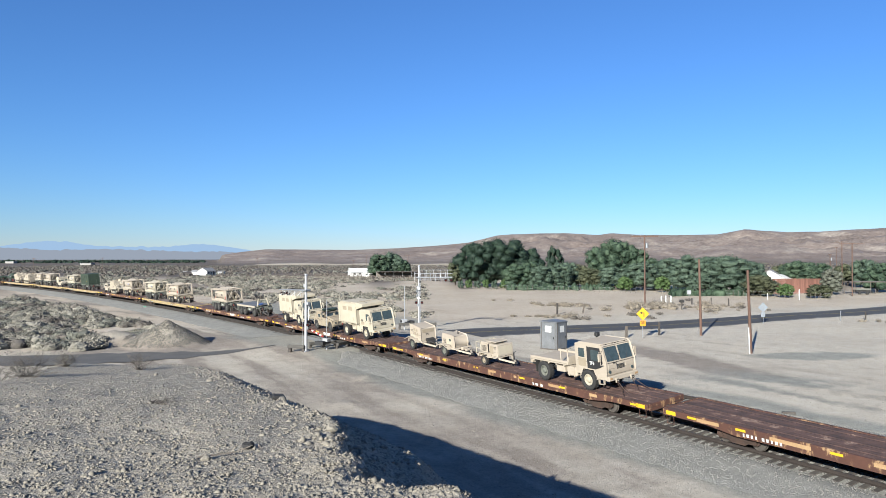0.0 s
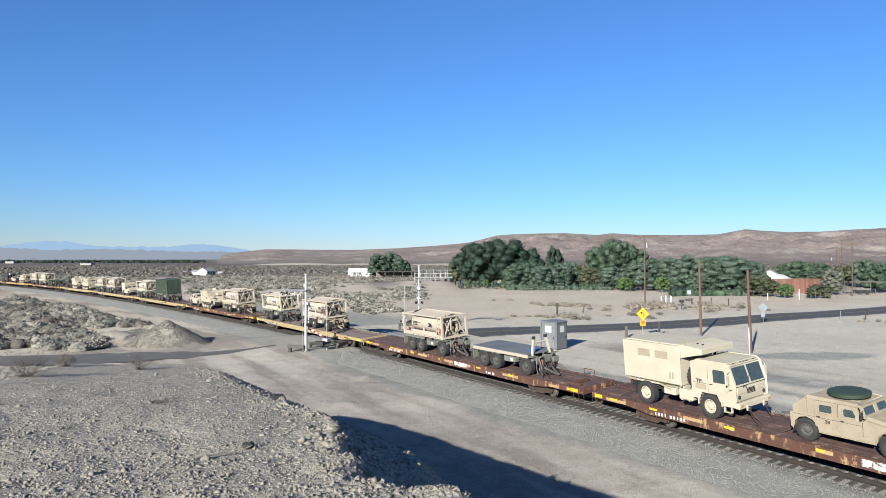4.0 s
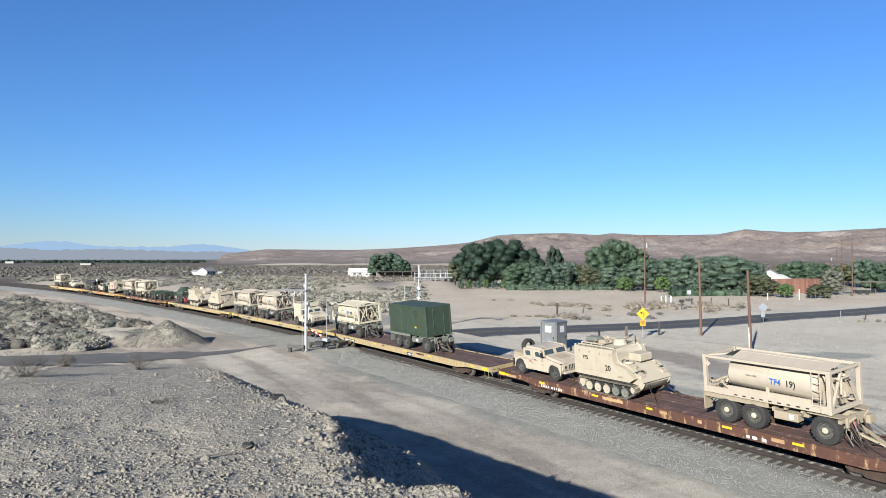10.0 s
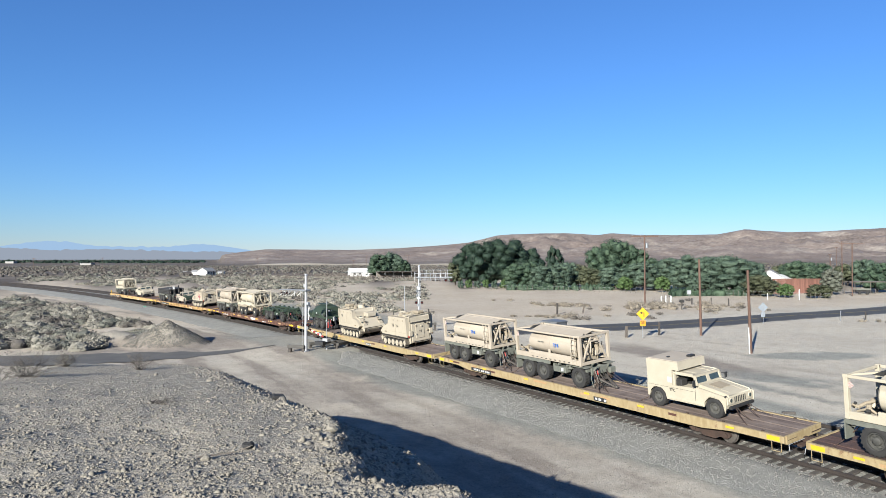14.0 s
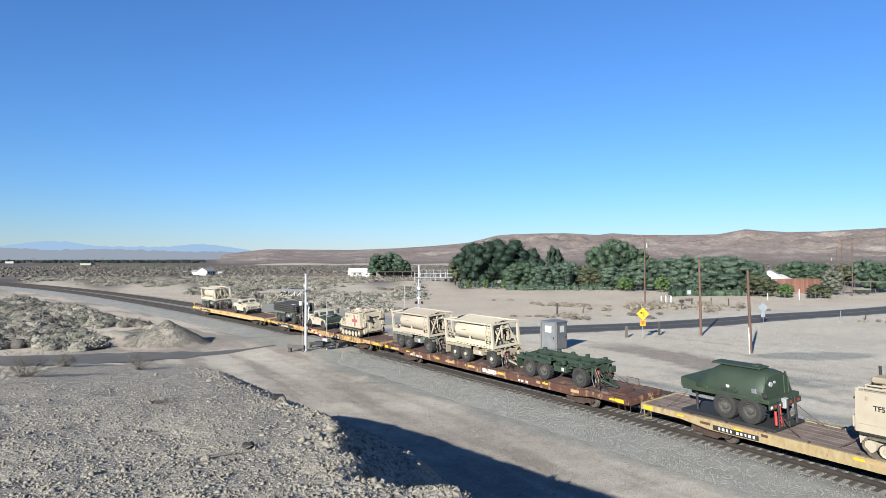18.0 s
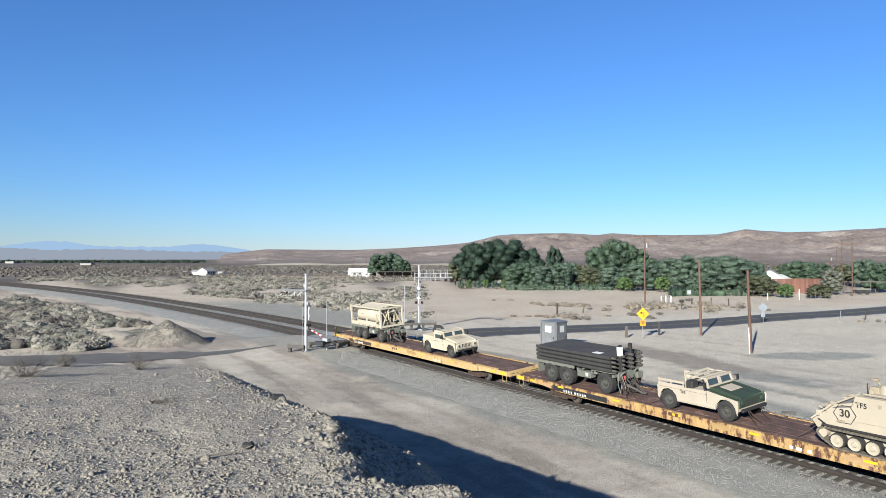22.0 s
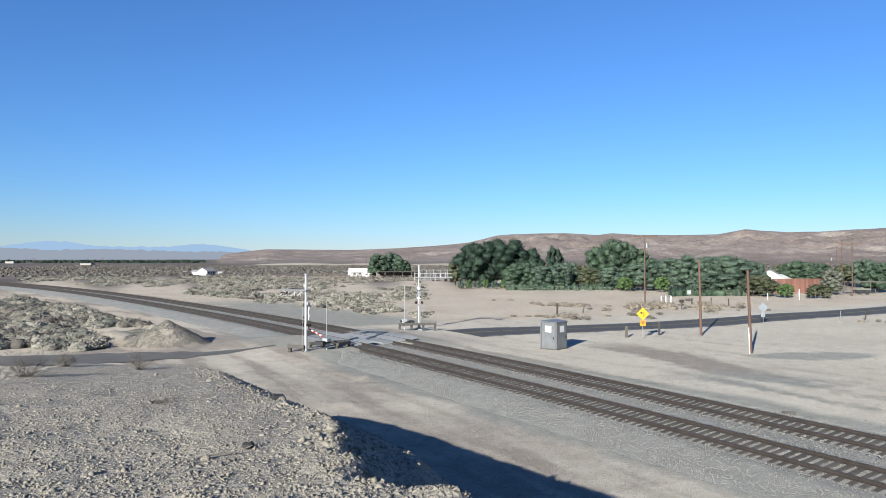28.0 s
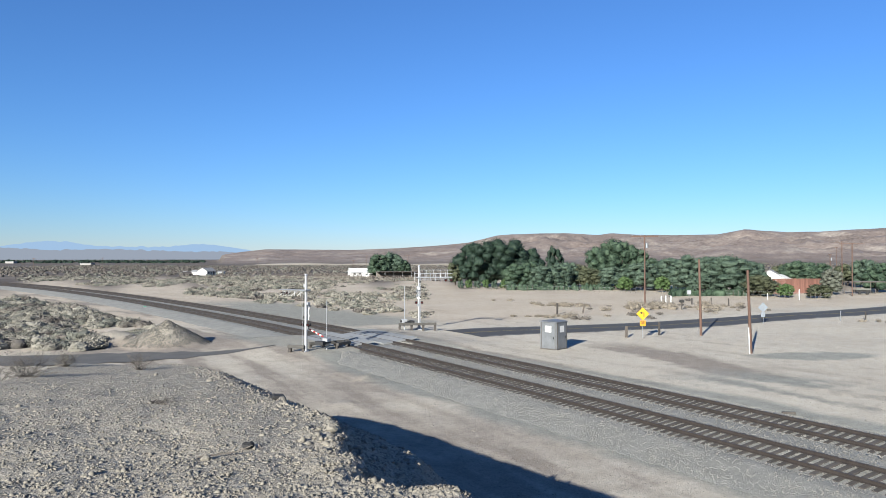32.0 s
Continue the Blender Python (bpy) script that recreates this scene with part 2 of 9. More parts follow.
def rail_point(s, w, z, second=0.0):
    """World place at s along the line, w across (away from the mound) and z above the rails."""
    x, y, th = np.interp(s, S, PX), np.interp(s, S, PY), np.interp(s, S, TH)
    a = w * math.cos(BANK) - z * math.sin(BANK) + second * math.cos(BANK)
    return np.stack([x + a * np.sin(th), y - a * np.cos(th), z * math.cos(BANK) + w * math.sin(BANK) + s * GRADE], -1)


def car_pose(s):
    """Where a car stands whose middle is at s: +x the way it runs, +y away from the mound."""
    a, b = Vector(rail_point(np.float64(s - 10), 0, 0)), Vector(rail_point(np.float64(s + 10), 0, 0))
    x = (a - b).normalized()
    y = Vector((0, 0, 1)).cross(x).normalized()
    z = x.cross(y)
    y, z = y * math.cos(BANK) + z * math.sin(BANK), z * math.cos(BANK) - y * math.sin(BANK)
    return Matrix.Translation((a + b) / 2) @ Matrix((x, y, z)).transposed().to_4x4()


KT, KV = [0, 6.5, 13, 19, 26, 40], [13.42, 13.17, 12.63, 12.09, 11.25, 11.25]
_t = np.linspace(0, 32, 641)
_v = np.interp(_t, KT, KV)
RUN = np.concatenate([[0], np.cumsum((_v[1:] + _v[:-1]) / 2 * 0.05)])
ROW_TIMES = [i * 0.8 for i in range(41)]


def run(t):
    """How far the train has come at t."""
    return float(np.interp(t, _t, RUN))


def line_offset(x, y):
    """Distance along and across the line for places near it."""
    si, k = S[::16], slice(None, None, 16)
    dx, dy = x[:, None] - PX[k][None], y[:, None] - PY[k][None]
    j = np.argmin(dx * dx + dy * dy, axis=1)
    r = np.arange(len(x))
    th = TH[k][j]
    return si[j] + dx[r, j] * np.cos(th) + dy[r, j] * np.sin(th), dx[r, j] * np.sin(th) - dy[r, j] * np.cos(th)


# ---- ground ----
def fbm(x, y, f, seed=0.0, octaves=4):
    return np.array([noise.fractal((a * f, b * f, seed), 1.0, 2.0, octaves) for a, b in zip(x, y)])


MOUND_EDGE_Y = [-30, 0, 3.5, 5.9, 6.2, 6.4, 6.6, 6.8, 7.2, 7.6, 8.1, 8.9, 9.8, 10.7, 11.1, 12.4, 26, 29, 32, 34, 60]
MOUND_EDGE_X = [6, 2.2, 0.95, 0.27, 0.06, -0.3, -0.6, -0.86, -0.9, -1.02, -1.22, -1.32, -1.6, -1.92, -2.3, -2.93, -9.05, -11.5, -15, -22, -60]
HILL_AZ = [-40, -18.5, -17.6, -16.3, -14.5, -11.4, -7.6, -4, -1, 2.2, 4.5, 5.7, 7.8, 10.1, 12.8, 13.7, 16.4, 19, 21.8, 23.8, 26.9, 28.8, 30.5, 32.9, 40, 60]
HILL_UP = [0, 0, 6, 10.5, 15, 14.5, 13.5, 16.5, 20.5, 26.5, 38.5, 40.5, 42.5, 43.5, 39.5, 42.5, 39.5, 38.5, 40.5, 50.5, 45.5, 47.5, 50.5, 52.5, 50, 30]


def terrain(x, y):
    """Height of the ground sheet."""
    z = np.full(len(x), -0.62)
    r, az = np.hypot(x, y), np.degrees(np.arctan2(x, y))
    near = (r < 420)
    s, w = np.zeros(len(x)), np.full(len(x), 99.0)
    s[near], w[near] = line_offset(x[near], y[near])
    z[near] += 0.16 * fbm(x[near] + 40, y[near], 0.05, 3.1) * sstep(6, 20, np.abs(w[near] - 2.7)) + 0.03 * fbm(x[near], y[near], 0.6, 7.7, 3)
    under = (w > -3.6) & (w < 9.0) & near
    z[under] -= 0.35
    mid = r >= 420
    z[mid] += 0.5 * fbm(x[mid], y[mid], 0.006, 1.3, 3) * sstep(420, 700, r[mid])
    ramp = np.clip(sstep(43, 49, s) * (1 - sstep(62, 69, s)) * (sstep(-13, -3.0, w) * (w < 0) + (1 - sstep(8.5, 17, w)) * (w > 5)), 0, 1) * near
    z = z * (1 - ramp) + ramp * (s * GRADE - 0.17)
    # brown hills, far to the right and ahead
    up = np.interp(az, HILL_AZ, HILL_UP) / 1213.7
    far = (r > 600)
    if far.any():
        rough = 1 + 0.05 * fbm(x[far], y[far], 0.004, 9.1, 5) - 0.30 * np.abs(fbm(x[far], y[far], 0.018, 6.2, 5)) * (1 - sstep(1600, 1850, r[far])) - 0.62 * np.abs(fbm(x[far], y[far], 0.006, 2.2, 6)) * (1 - sstep(1500, 1850, r[far]))
        crest = 1900.0
        rise = sstep(850, crest, r[far]) ** 1.15 * (1 - 0.9 * sstep(crest, 3200, r[far]))
        z[far] += up[far] * crest * np.cos(np.radians(az[far])) * rise * rough + 9 * rise * (up[far] > 0.003)
    # the mound of rubble under the camera
    nm = (r < 52)
    if nm.any():
        xm, ym = x[nm], y[nm]
        n1, n2 = fbm(xm, ym, 0.35, 5.0, 5), fbm(xm, ym, 1.6, 6.0, 5)
        n3 = fbm(xm, ym, 5.0, 8.0, 3)
        line = np.interp(ym, MOUND_EDGE_Y, MOUND_EDGE_X)
        d, ds = xm - line - 0.14 * n1 - 0.22 * n2 - 0.12 * n3, xm - line - 0.10 * n1
        top = 7.05 - 0.075 * np.maximum(ym, 0) - 0.04 * np.maximum(ym - 12, 0) + 0.07 * n1 + 0.03 * n2 + 0.010 * n3
        low_end = 1 - sstep(9, 11, ym)
        top = top + (0.08 * np.exp(-((d + 0.22) / 0.3) ** 2) * np.clip(0.4 + n2, 0, 1) - 0.05 * np.abs(n3) * np.exp(-((d + 0.1) / 0.35) ** 2)) * low_end
        pitch = 0.38 + 0.26 * low_end
        fall = np.maximum(0.9 * np.clip(d, 0, 0.1) * low_end + pitch * np.clip(ds, 0, 1.4) + 0.88 * np.maximum(ds - 1.4, 0) - 0.05 * n2 * np.clip(ds, 0, 1), 0)
        back = np.maximum(ym - 29.5 - 0.5 * n1, 0) * 0.7 + np.maximum(-xm - 11.0 - 0.42 * np.maximum(ym - 16.7, 0) + 0.4 * n1, 0) * 0.5 + np.maximum(-ym - 8, 0) * 0.6
        z[nm] = np.maximum(z[nm], top - fall - back)
    # a heap of gravel and a low sandy bank beside the road
    d = np.hypot((x + 29.9) / 1.2, y - 74.5)
    m = d < 5
    z[m] = np.maximum(z[m], 1.95 - d[m] * 0.68 + 0.12 * fbm(x[m], y[m], 0.8, 4.0))
    d = np.hypot((x + 36.5) / 1.6, y - 76.0)
    m = d < 4
    z[m] = np.maximum(z[m], 0.75 - d[m] * 0.42 + 0.12 * fbm(x[m], y[m], 0.5, 4.4))
    for hx, hy, hh in ((-8.2, 54.8, 0.22), (-5.8, 53.0, 0.34), (-6.3, 43.7, 0.12), (-10.5, 56.0, 0.12), (-3.9, 50.0, 0.1)):
        d = np.hypot((x - hx) / 2.0, y - hy)
        m = d < 0.7
        z[m] = np.maximum(z[m], -0.6 + hh * (1 - d[m] / 0.7) + 0.1 * hh * fbm(x[m], y[m], 2.0, 3.3))
    return z, s, w


def sand_material():
    """Dry sand with gravel where the mask says so, stony rubble on the mound, scrubby brown far off."""
    m = bpy.data.materials.new("desert_ground")
    m.use_nodes = True
    n, l = m.node_tree.nodes, m.node_tree.links
    bs = n["Principled BSDF"]
    bs.inputs["Roughness"].default_value = 0.95
    bs.inputs["Specular IOR Level"].default_value = 0.15
    co = n.new("ShaderNodeTexCoord")

    def nz(scale, detail=6, rough=0.6, kind="ShaderNodeTexNoise"):
        t = n.new(kind)
        t.inputs["Scale"].default_value = scale
        if kind == "ShaderNodeTexNoise":
            t.inputs["Detail"].default_value, t.inputs["Roughness"].default_value = detail, rough
        l.new(co.outputs["Object"], t.inputs["Vector"])
        return t

    def ramp(src, stops, plain=False):
        r = n.new("ShaderNodeValToRGB")
        e = r.color_ramp.elements
        e[0].position, e[0].color = stops[0][0], (*stops[0][1], 1) if plain else scaled_down(stops[0][1])
        e[1].position, e[1].color = stops[-1][0], (*stops[-1][1], 1) if plain else scaled_down(stops[-1][1])
        for p, c in stops[1:-1]:
            e.new(p).color = (*c, 1) if plain else scaled_down(c)
        l.new(src, r.inputs[0])
        return r.outputs[0]

    def mix(a, b, fac):
        x = n.new("ShaderNodeMix")
        x.data_type = "RGBA"
        l.new(fac, x.inputs[0]), l.new(a, x.inputs[6]), l.new(b, x.inputs[7])
        return x.outputs[2]

    def attr(name):
        a = n.new("ShaderNodeAttribute")
        a.attribute_name = name
        return a.outputs["Fac"]

    big, mid, fine = nz(0.07), nz(0.9), nz(14, 4)
    cells = nz(9, kind="ShaderNodeTexVoronoi")
    cells2 = nz(24, kind="ShaderNodeTexVoronoi")
    sand = mix(ramp(big.outputs["Fac"], [(0.35, (0.43, 0.383, 0.31)), (0.65, (0.525, 0.48, 0.40))]), ramp(mid.outputs["Fac"], [(0.3, (0.38, 0.336, 0.27)), (0.7, (0.525, 0.48, 0.40))]), fine.outputs["Fac"])
    grit = mix(ramp(cells2.outputs["Color"], [(0.1, (0.1184, 0.1187, 0.1035)), (0.5, (0.2422, 0.2432, 0.2130)), (0.9, (0.3551, 0.3590, 0.3226))]), ramp(mid.outputs["Fac"], [(0.3, (0.1830, 0.1825, 0.1582)), (0.7, (0.3013, 0.3041, 0.2708))]), fine.outputs["Fac"])
    tiny, grain = nz(34, kind="ShaderNodeTexVoronoi"), nz(3.2, 8, 0.8)
    stony = ramp(tiny.outputs["Color"], [(0.1, (0.150, 0.138, 0.118)), (0.45, (0.272, 0.248, 0.207)), (0.9, (0.43, 0.396, 0.336))])
    fines = ramp(mid.outputs["Fac"], [(0.3, (0.262, 0.232, 0.186)), (0.7, (0.405, 0.362, 0.288))])
    rubble = mix(fines, stony, ramp(grain.outputs["Fac"], [(0.40, (0.15, 0.15, 0.15)), (0.58, (0.95, 0.95, 0.95))], True))
    scrub_big = nz(0.03, 9, 0.75)
    scrub = ramp(scrub_big.outputs["Fac"], [(0.3, (0.076, 0.064, 0.056)), (0.5, (0.116, 0.098, 0.085)), (0.72, (0.195, 0.172, 0.148))])
    # hill browns lightened and greyed: distance haze put into the colour
    pale = ramp(nz(0.011, 10, 0.78).outputs["Fac"], [(0.36, (0.150, 0.116, 0.102)), (0.5, (0.222, 0.178, 0.155)), (0.57, (0.30, 0.252, 0.216)), (0.66, (0.46, 0.41, 0.345))])
    spots = ramp(nz(0.17, 5, 0.75).outputs["Fac"], [(0.40, (0.070, 0.062, 0.052)), (0.50, (0.185, 0.150, 0.132)), (0.64, (0.34, 0.288, 0.247))])
    hill = mix(pale, spots, ramp(big.outputs["Fac"], [(0.35, (0.15, 0.15, 0.15)), (0.65, (0.6, 0.6, 0.6))], True))
    dirt = mix(ramp(mid.outputs["Fac"], [(0.3, (0.1625, 0.1319, 0.1057)), (0.7, (0.2955, 0.2487, 0.2049))]), ramp(cells2.outputs["Color"], [(0.1, (0.1494, 0.1263, 0.1058)), (0.9, (0.3587, 0.3142, 0.2679))]), fine.outputs["Fac"])
    warm = mix(ramp(big.outputs["Fac"], [(0.35, (0.42, 0.355, 0.275)), (0.65, (0.53, 0.462, 0.37))]), ramp(mid.outputs["Fac"], [(0.3, (0.37, 0.308, 0.235)), (0.7, (0.51, 0.442, 0.352))]), fine.outputs["Fac"])
    ragged = nz(0.8, 9, 0.75)

    def broken(mask, width):
        """A mask with ragged edges, as wind and wheels leave them."""
        a, r = n.new("ShaderNodeMath"), n.new("ShaderNodeMapRange")
        a.operation = "ADD"
        l.new(ragged.outputs["Fac"], a.inputs[0]), l.new(mask, a.inputs[1])
        l.new(a.outputs[0], r.inputs["Value"])
        r.inputs["From Min"].default_value, r.inputs["From Max"].default_value = 0.94 - width, 0.94 + width
        r.inputs["To Max"].default_value = 0.88
        return r.outputs[0]

    c = mix(mix(sand, warm, attr("warm")), dirt, broken(attr("dirt"), 0.36))
    c = mix(c, grit, broken(attr("gravel"), 0.32))
    # single pebbles, darker or paler than the sand they lie in
    peb = nz(6.5, kind="ShaderNodeTexVoronoi")
    near_mid = ramp(peb.outputs["Distance"], [(0.10, (1, 1, 1)), (0.26, (0, 0, 0))], True)
    some = ramp(peb.outputs["Color"], [(0.44, (0, 0, 0)), (0.52, (1, 1, 1))], True)
    both = n.new("ShaderNodeMix")
    both.data_type, both.blend_type = "RGBA", "MULTIPLY"
    both.inputs[0].default_value = 1.0
    l.new(near_mid, both.inputs[6]), l.new(some, both.inputs[7])
    c = mix(c, ramp(peb.outputs["Color"], [(0.55, (0.1032, 0.091, 0.0759)), (0.75, (0.2185, 0.1942, 0.1578)), (0.95, (0.4006, 0.3703, 0.3156))]), both.outputs[2])
    c = mix(c, rubble, attr("mound"))
    c = mix(c, scrub, attr("scrub"))
    c = mix(c, hill, attr("hill"))
    # grain and grit at every scale
    speck = n.new("ShaderNodeMix")
    speck.data_type, speck.blend_type = "RGBA", "MULTIPLY"
    speck.inputs[0].default_value = 1.0
    l.new(c, speck.inputs[6])
    l.new(ramp(nz(4.5, 12, 0.86).outputs["Fac"], [(0.36, (0.66, 0.65, 0.64)), (0.48, (0.97, 0.97, 0.97)), (0.66, (1.0, 1.0, 1.0))], True), speck.inputs[7])
    l.new(speck.outputs[2], bs.inputs["Base Color"])
    b1, b2 = n.new("ShaderNodeBump"), n.new("ShaderNodeBump")
    st = n.new("ShaderNodeMath")
    st.operation = "MULTIPLY_ADD"
    l.new(attr("mound"), st.inputs[0])
    st.inputs[1].default_value, st.inputs[2].default_value = 0.05, 0.08
    l.new(st.outputs[0], b1.inputs["Strength"])
    b1.inputs["Distance"].default_value = 0.05
    l.new(cells.outputs["Distance"], b1.inputs["Height"])
    b2.inputs["Strength"].default_value, b2.inputs["Distance"].default_value = 0.8, 0.05
    l.new(fine.outputs["Fac"], b2.inputs["Height"])
    l.new(b1.outputs[0], b2.inputs["Normal"])
    l.new(b2.outputs[0], bs.inputs["Normal"])
    return m


def ground_sheet():
    """One sheet of rings round the camera's stand, out to the horizon."""
    angles = np.concatenate([np.arange(-180, -44, 3.0), np.arange(-44, 44, 0.24), np.arange(44, 180, 3.0)])
    radii = np.concatenate([np.arange(0.6, 4, 0.25), 4 * np.exp(np.arange(0, 440) * 0.0163)])
    radii = radii[radii < 4900]
    A, R = np.meshgrid(np.radians(angles), radii, indexing="ij")
    x, y = (R * np.sin(A)).ravel(), (R * np.cos(A)).ravel()
    z, s, w = terrain(x, y)
    na, nr = len(angles), len(radii)
    i, j = np.meshgrid(np.arange(na), np.arange(nr - 1), indexing="ij")
    a, b = i * nr + j, (i + 1) % na * nr + j
    quads = np.stack([a, a + 1, b + 1, b], -1).reshape(-1, 4)
    n0 = na * nr
    x, y, z = np.append(x, 0), np.append(y, 0), np.append(z, 7.05)
    tris = [(n0, (k + 1) % na * nr, k * nr) for k in range(na)]
    me = bpy.data.meshes.new("ground")
    me.from_pydata(np.stack([x, y, z], 1).tolist(), [], [tuple(q[::-1]) for q in quads.tolist()] + tris)
    me.polygons.foreach_set("use_smooth", [True] * len(me.polygons))
    r = np.hypot(x, y)
    az = np.degrees(np.arctan2(x, y))
    s, w = np.append(s, 0), np.append(w, 99)
    near = r < 420
    patch = np.zeros(len(x))
    patch[near] = fbm(x[near] * 0.5, y[near], 0.06, 8.0, 5)
    shoulder = (0.35 + 0.65 * (1 - sstep(62, 75, s))) * sstep(-8.0, -5, w + 2.5 * patch) * (1 - sstep(9, 12, w + 2 * patch))
    streak = np.zeros(len(x))
    streak[near] = fbm(s[near] * 0.12, w[near], 0.55, 4.0, 4)
    lane = np.abs(w - 13.0 - 0.33 * np.minimum(s, 34) + 1.5 * streak)
    band = (1 - sstep(1.6, 4.0, lane)) * (1 - sstep(34, 46, s)) * 0.85 + 0.7 * sstep(8.6, 9.4, w) * (1 - sstep(10.5, 12.5, w + 2 * patch)) + 0.6 * sstep(-14, -9, w + 2 * patch) * (1 - sstep(-6, -4, w)) * sstep(60, 75, s)
    inner = sstep(-26, -20, w) * (1 - sstep(-5, -4, w)) * sstep(-5, 15, s) * (1 - sstep(66, 80, s)) * np.clip(0.66 + 0.75 * patch + 0.45 * streak, 0.1, 0.95)
    wheel_ruts = 0.3 * sstep(0.15, 0.4, streak) * (np.abs(w) < 40)
    lot = 0.85 * sstep(-0.7, 0.0, patch + 0.5 * streak) * sstep(11.5, 14, w) * (1 - sstep(20, 25, w + 3 * patch)) * (1 - sstep(17, 28, s))
    apron = sstep(-0.1, 0.3, patch + 0.25) * sstep(8, 12, w) * (1 - sstep(18, 30, w)) * sstep(60, 70, s) * (1 - sstep(110, 150, s))
    strip = 1 - sstep(0.6, 1.1, np.hypot((x - 35) / 7.5, (y - 65) / 2.6) + 0.3 * patch)
    warm = np.clip(sstep(3, 16, y - 86 - 0.5 * np.maximum(x, -6) + 8 * patch) * 0.95 + 0.9 * sstep(0, 8, -w - 11) * sstep(62, 74, s) * (r > 60), 0, 1) * near
    masks = {"warm": warm, "dirt": np.clip(band * sstep(-0.35, 0.25, patch + 0.6 * streak) + inner + wheel_ruts, 0, 0.95), "gravel": np.clip(np.maximum(np.maximum(np.maximum(shoulder, lot), apron), strip), 0, 1), "mound": sstep(-0.2, 0.4, z + 0.2) * (r < 90),
             "scrub": sstep(210, 360, r + 60 * np.sin(az * 0.9)), "hill": sstep(900, 1250, r) * sstep(0.002, 0.006, np.interp(az, HILL_AZ, HILL_UP) / 1213.7)}
    for name, values in masks.items():
        at = me.attributes.new(name, "FLOAT", "POINT")
        at.data.foreach_set("value", values.astype(np.float32))
    me.materials.append(sand_material())
    return tagged(new("ground", me), "pale dry desert sand with gravel and a rubble mound", "ground", kind="structure")


ground = ground_sheet()


def ground_z(x, y):
    return float(terrain(np.array([float(x)]), np.array([float(y)]))[0][0])


# ---- far mountains, blue with distance: their haze is painted in as a glow ----
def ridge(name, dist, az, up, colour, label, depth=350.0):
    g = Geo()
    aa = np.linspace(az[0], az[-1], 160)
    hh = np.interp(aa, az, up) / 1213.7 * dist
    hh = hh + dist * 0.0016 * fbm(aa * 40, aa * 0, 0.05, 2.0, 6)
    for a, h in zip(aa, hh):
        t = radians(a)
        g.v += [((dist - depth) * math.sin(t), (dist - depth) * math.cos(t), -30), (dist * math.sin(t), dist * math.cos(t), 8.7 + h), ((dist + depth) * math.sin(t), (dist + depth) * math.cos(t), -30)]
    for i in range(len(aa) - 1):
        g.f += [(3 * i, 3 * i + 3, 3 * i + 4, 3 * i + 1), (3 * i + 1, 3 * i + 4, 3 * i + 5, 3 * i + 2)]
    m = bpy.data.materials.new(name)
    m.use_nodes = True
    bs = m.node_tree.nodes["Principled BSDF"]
    # unlit black base; the flat glow carries the haze colour
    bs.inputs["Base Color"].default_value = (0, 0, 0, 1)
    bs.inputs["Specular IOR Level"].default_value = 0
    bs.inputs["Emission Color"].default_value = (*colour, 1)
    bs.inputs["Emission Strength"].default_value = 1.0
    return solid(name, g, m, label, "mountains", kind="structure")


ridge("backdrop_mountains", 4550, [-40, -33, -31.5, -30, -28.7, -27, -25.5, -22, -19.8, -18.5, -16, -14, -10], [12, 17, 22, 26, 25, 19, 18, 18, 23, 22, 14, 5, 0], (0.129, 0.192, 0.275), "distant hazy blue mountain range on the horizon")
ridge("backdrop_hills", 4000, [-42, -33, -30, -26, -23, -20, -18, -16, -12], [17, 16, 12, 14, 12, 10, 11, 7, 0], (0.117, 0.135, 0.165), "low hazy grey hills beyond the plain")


# ---- ballast, ties, rails ----
BALLAST = shader("grey_ballast", [(0.118, 0.117, 0.105), (0.38, 0.372, 0.335), (0.255, 0.25, 0.225)], 0.95, 0, 1.1, 22, 0.9, 0.75, size=0.06)


def ballast_bed():
    ss = np.concatenate([np.arange(-420, -20, 6.0), np.arange(-20, 150, 0.5), np.arange(150, 421, 3.0)])
    across = [-6.4, -5.2, -4.2, -3.2, -2.5, -2.0, -1.6, -1.2, -0.6, 0, 0.6, 1.2, 1.6, 2.1, 2.7, 3.3, 3.8, 4.2, 4.8, 5.4, 6.0, 6.6, 7.0, 7.5, 8.2, 9.2, 10.4]
    high = [-0.95, -0.66, -0.52, -0.40, -0.30, -0.25, -0.235, -0.245, -0.25, -0.25, -0.25, -0.245, -0.24, -0.30, -0.33, -0.30, -0.24, -0.245, -0.25, -0.25, -0.25, -0.245, -0.24, -0.28, -0.40, -0.58, -0.95]
    g, k = Geo(), len(across)
    for i, s in enumerate(ss):
        p0, th = rail_point(s, 0, 0), float(np.interp(s, S, TH))
        for w, h in zip(across, high):
            tilt = w * math.tan(BANK) if abs(w) < 1.7 else (w - SPACING) * math.tan(BANK) if abs(w - SPACING) < 1.7 else 0.0
            x, y = p0[0] + w * math.sin(th), p0[1] - w * math.cos(th)
            g.v.append((x, y, p0[2] + h + tilt * 0.9 + 0.035 * noise.noise((x * 1.7, y * 1.7, 0)) + 0.02 * noise.noise((x * 5, y * 5, 3))))
        if i:
            g.f += [((i - 1) * k + j, (i - 1) * k + j + 1, i * k + j + 1, i * k + j)[::-1] for j in range(k - 1)]
    return solid("ballast", g, BALLAST, "crushed grey stone ballast under two tracks", "ballast", kind="structure")


ballast_bed()
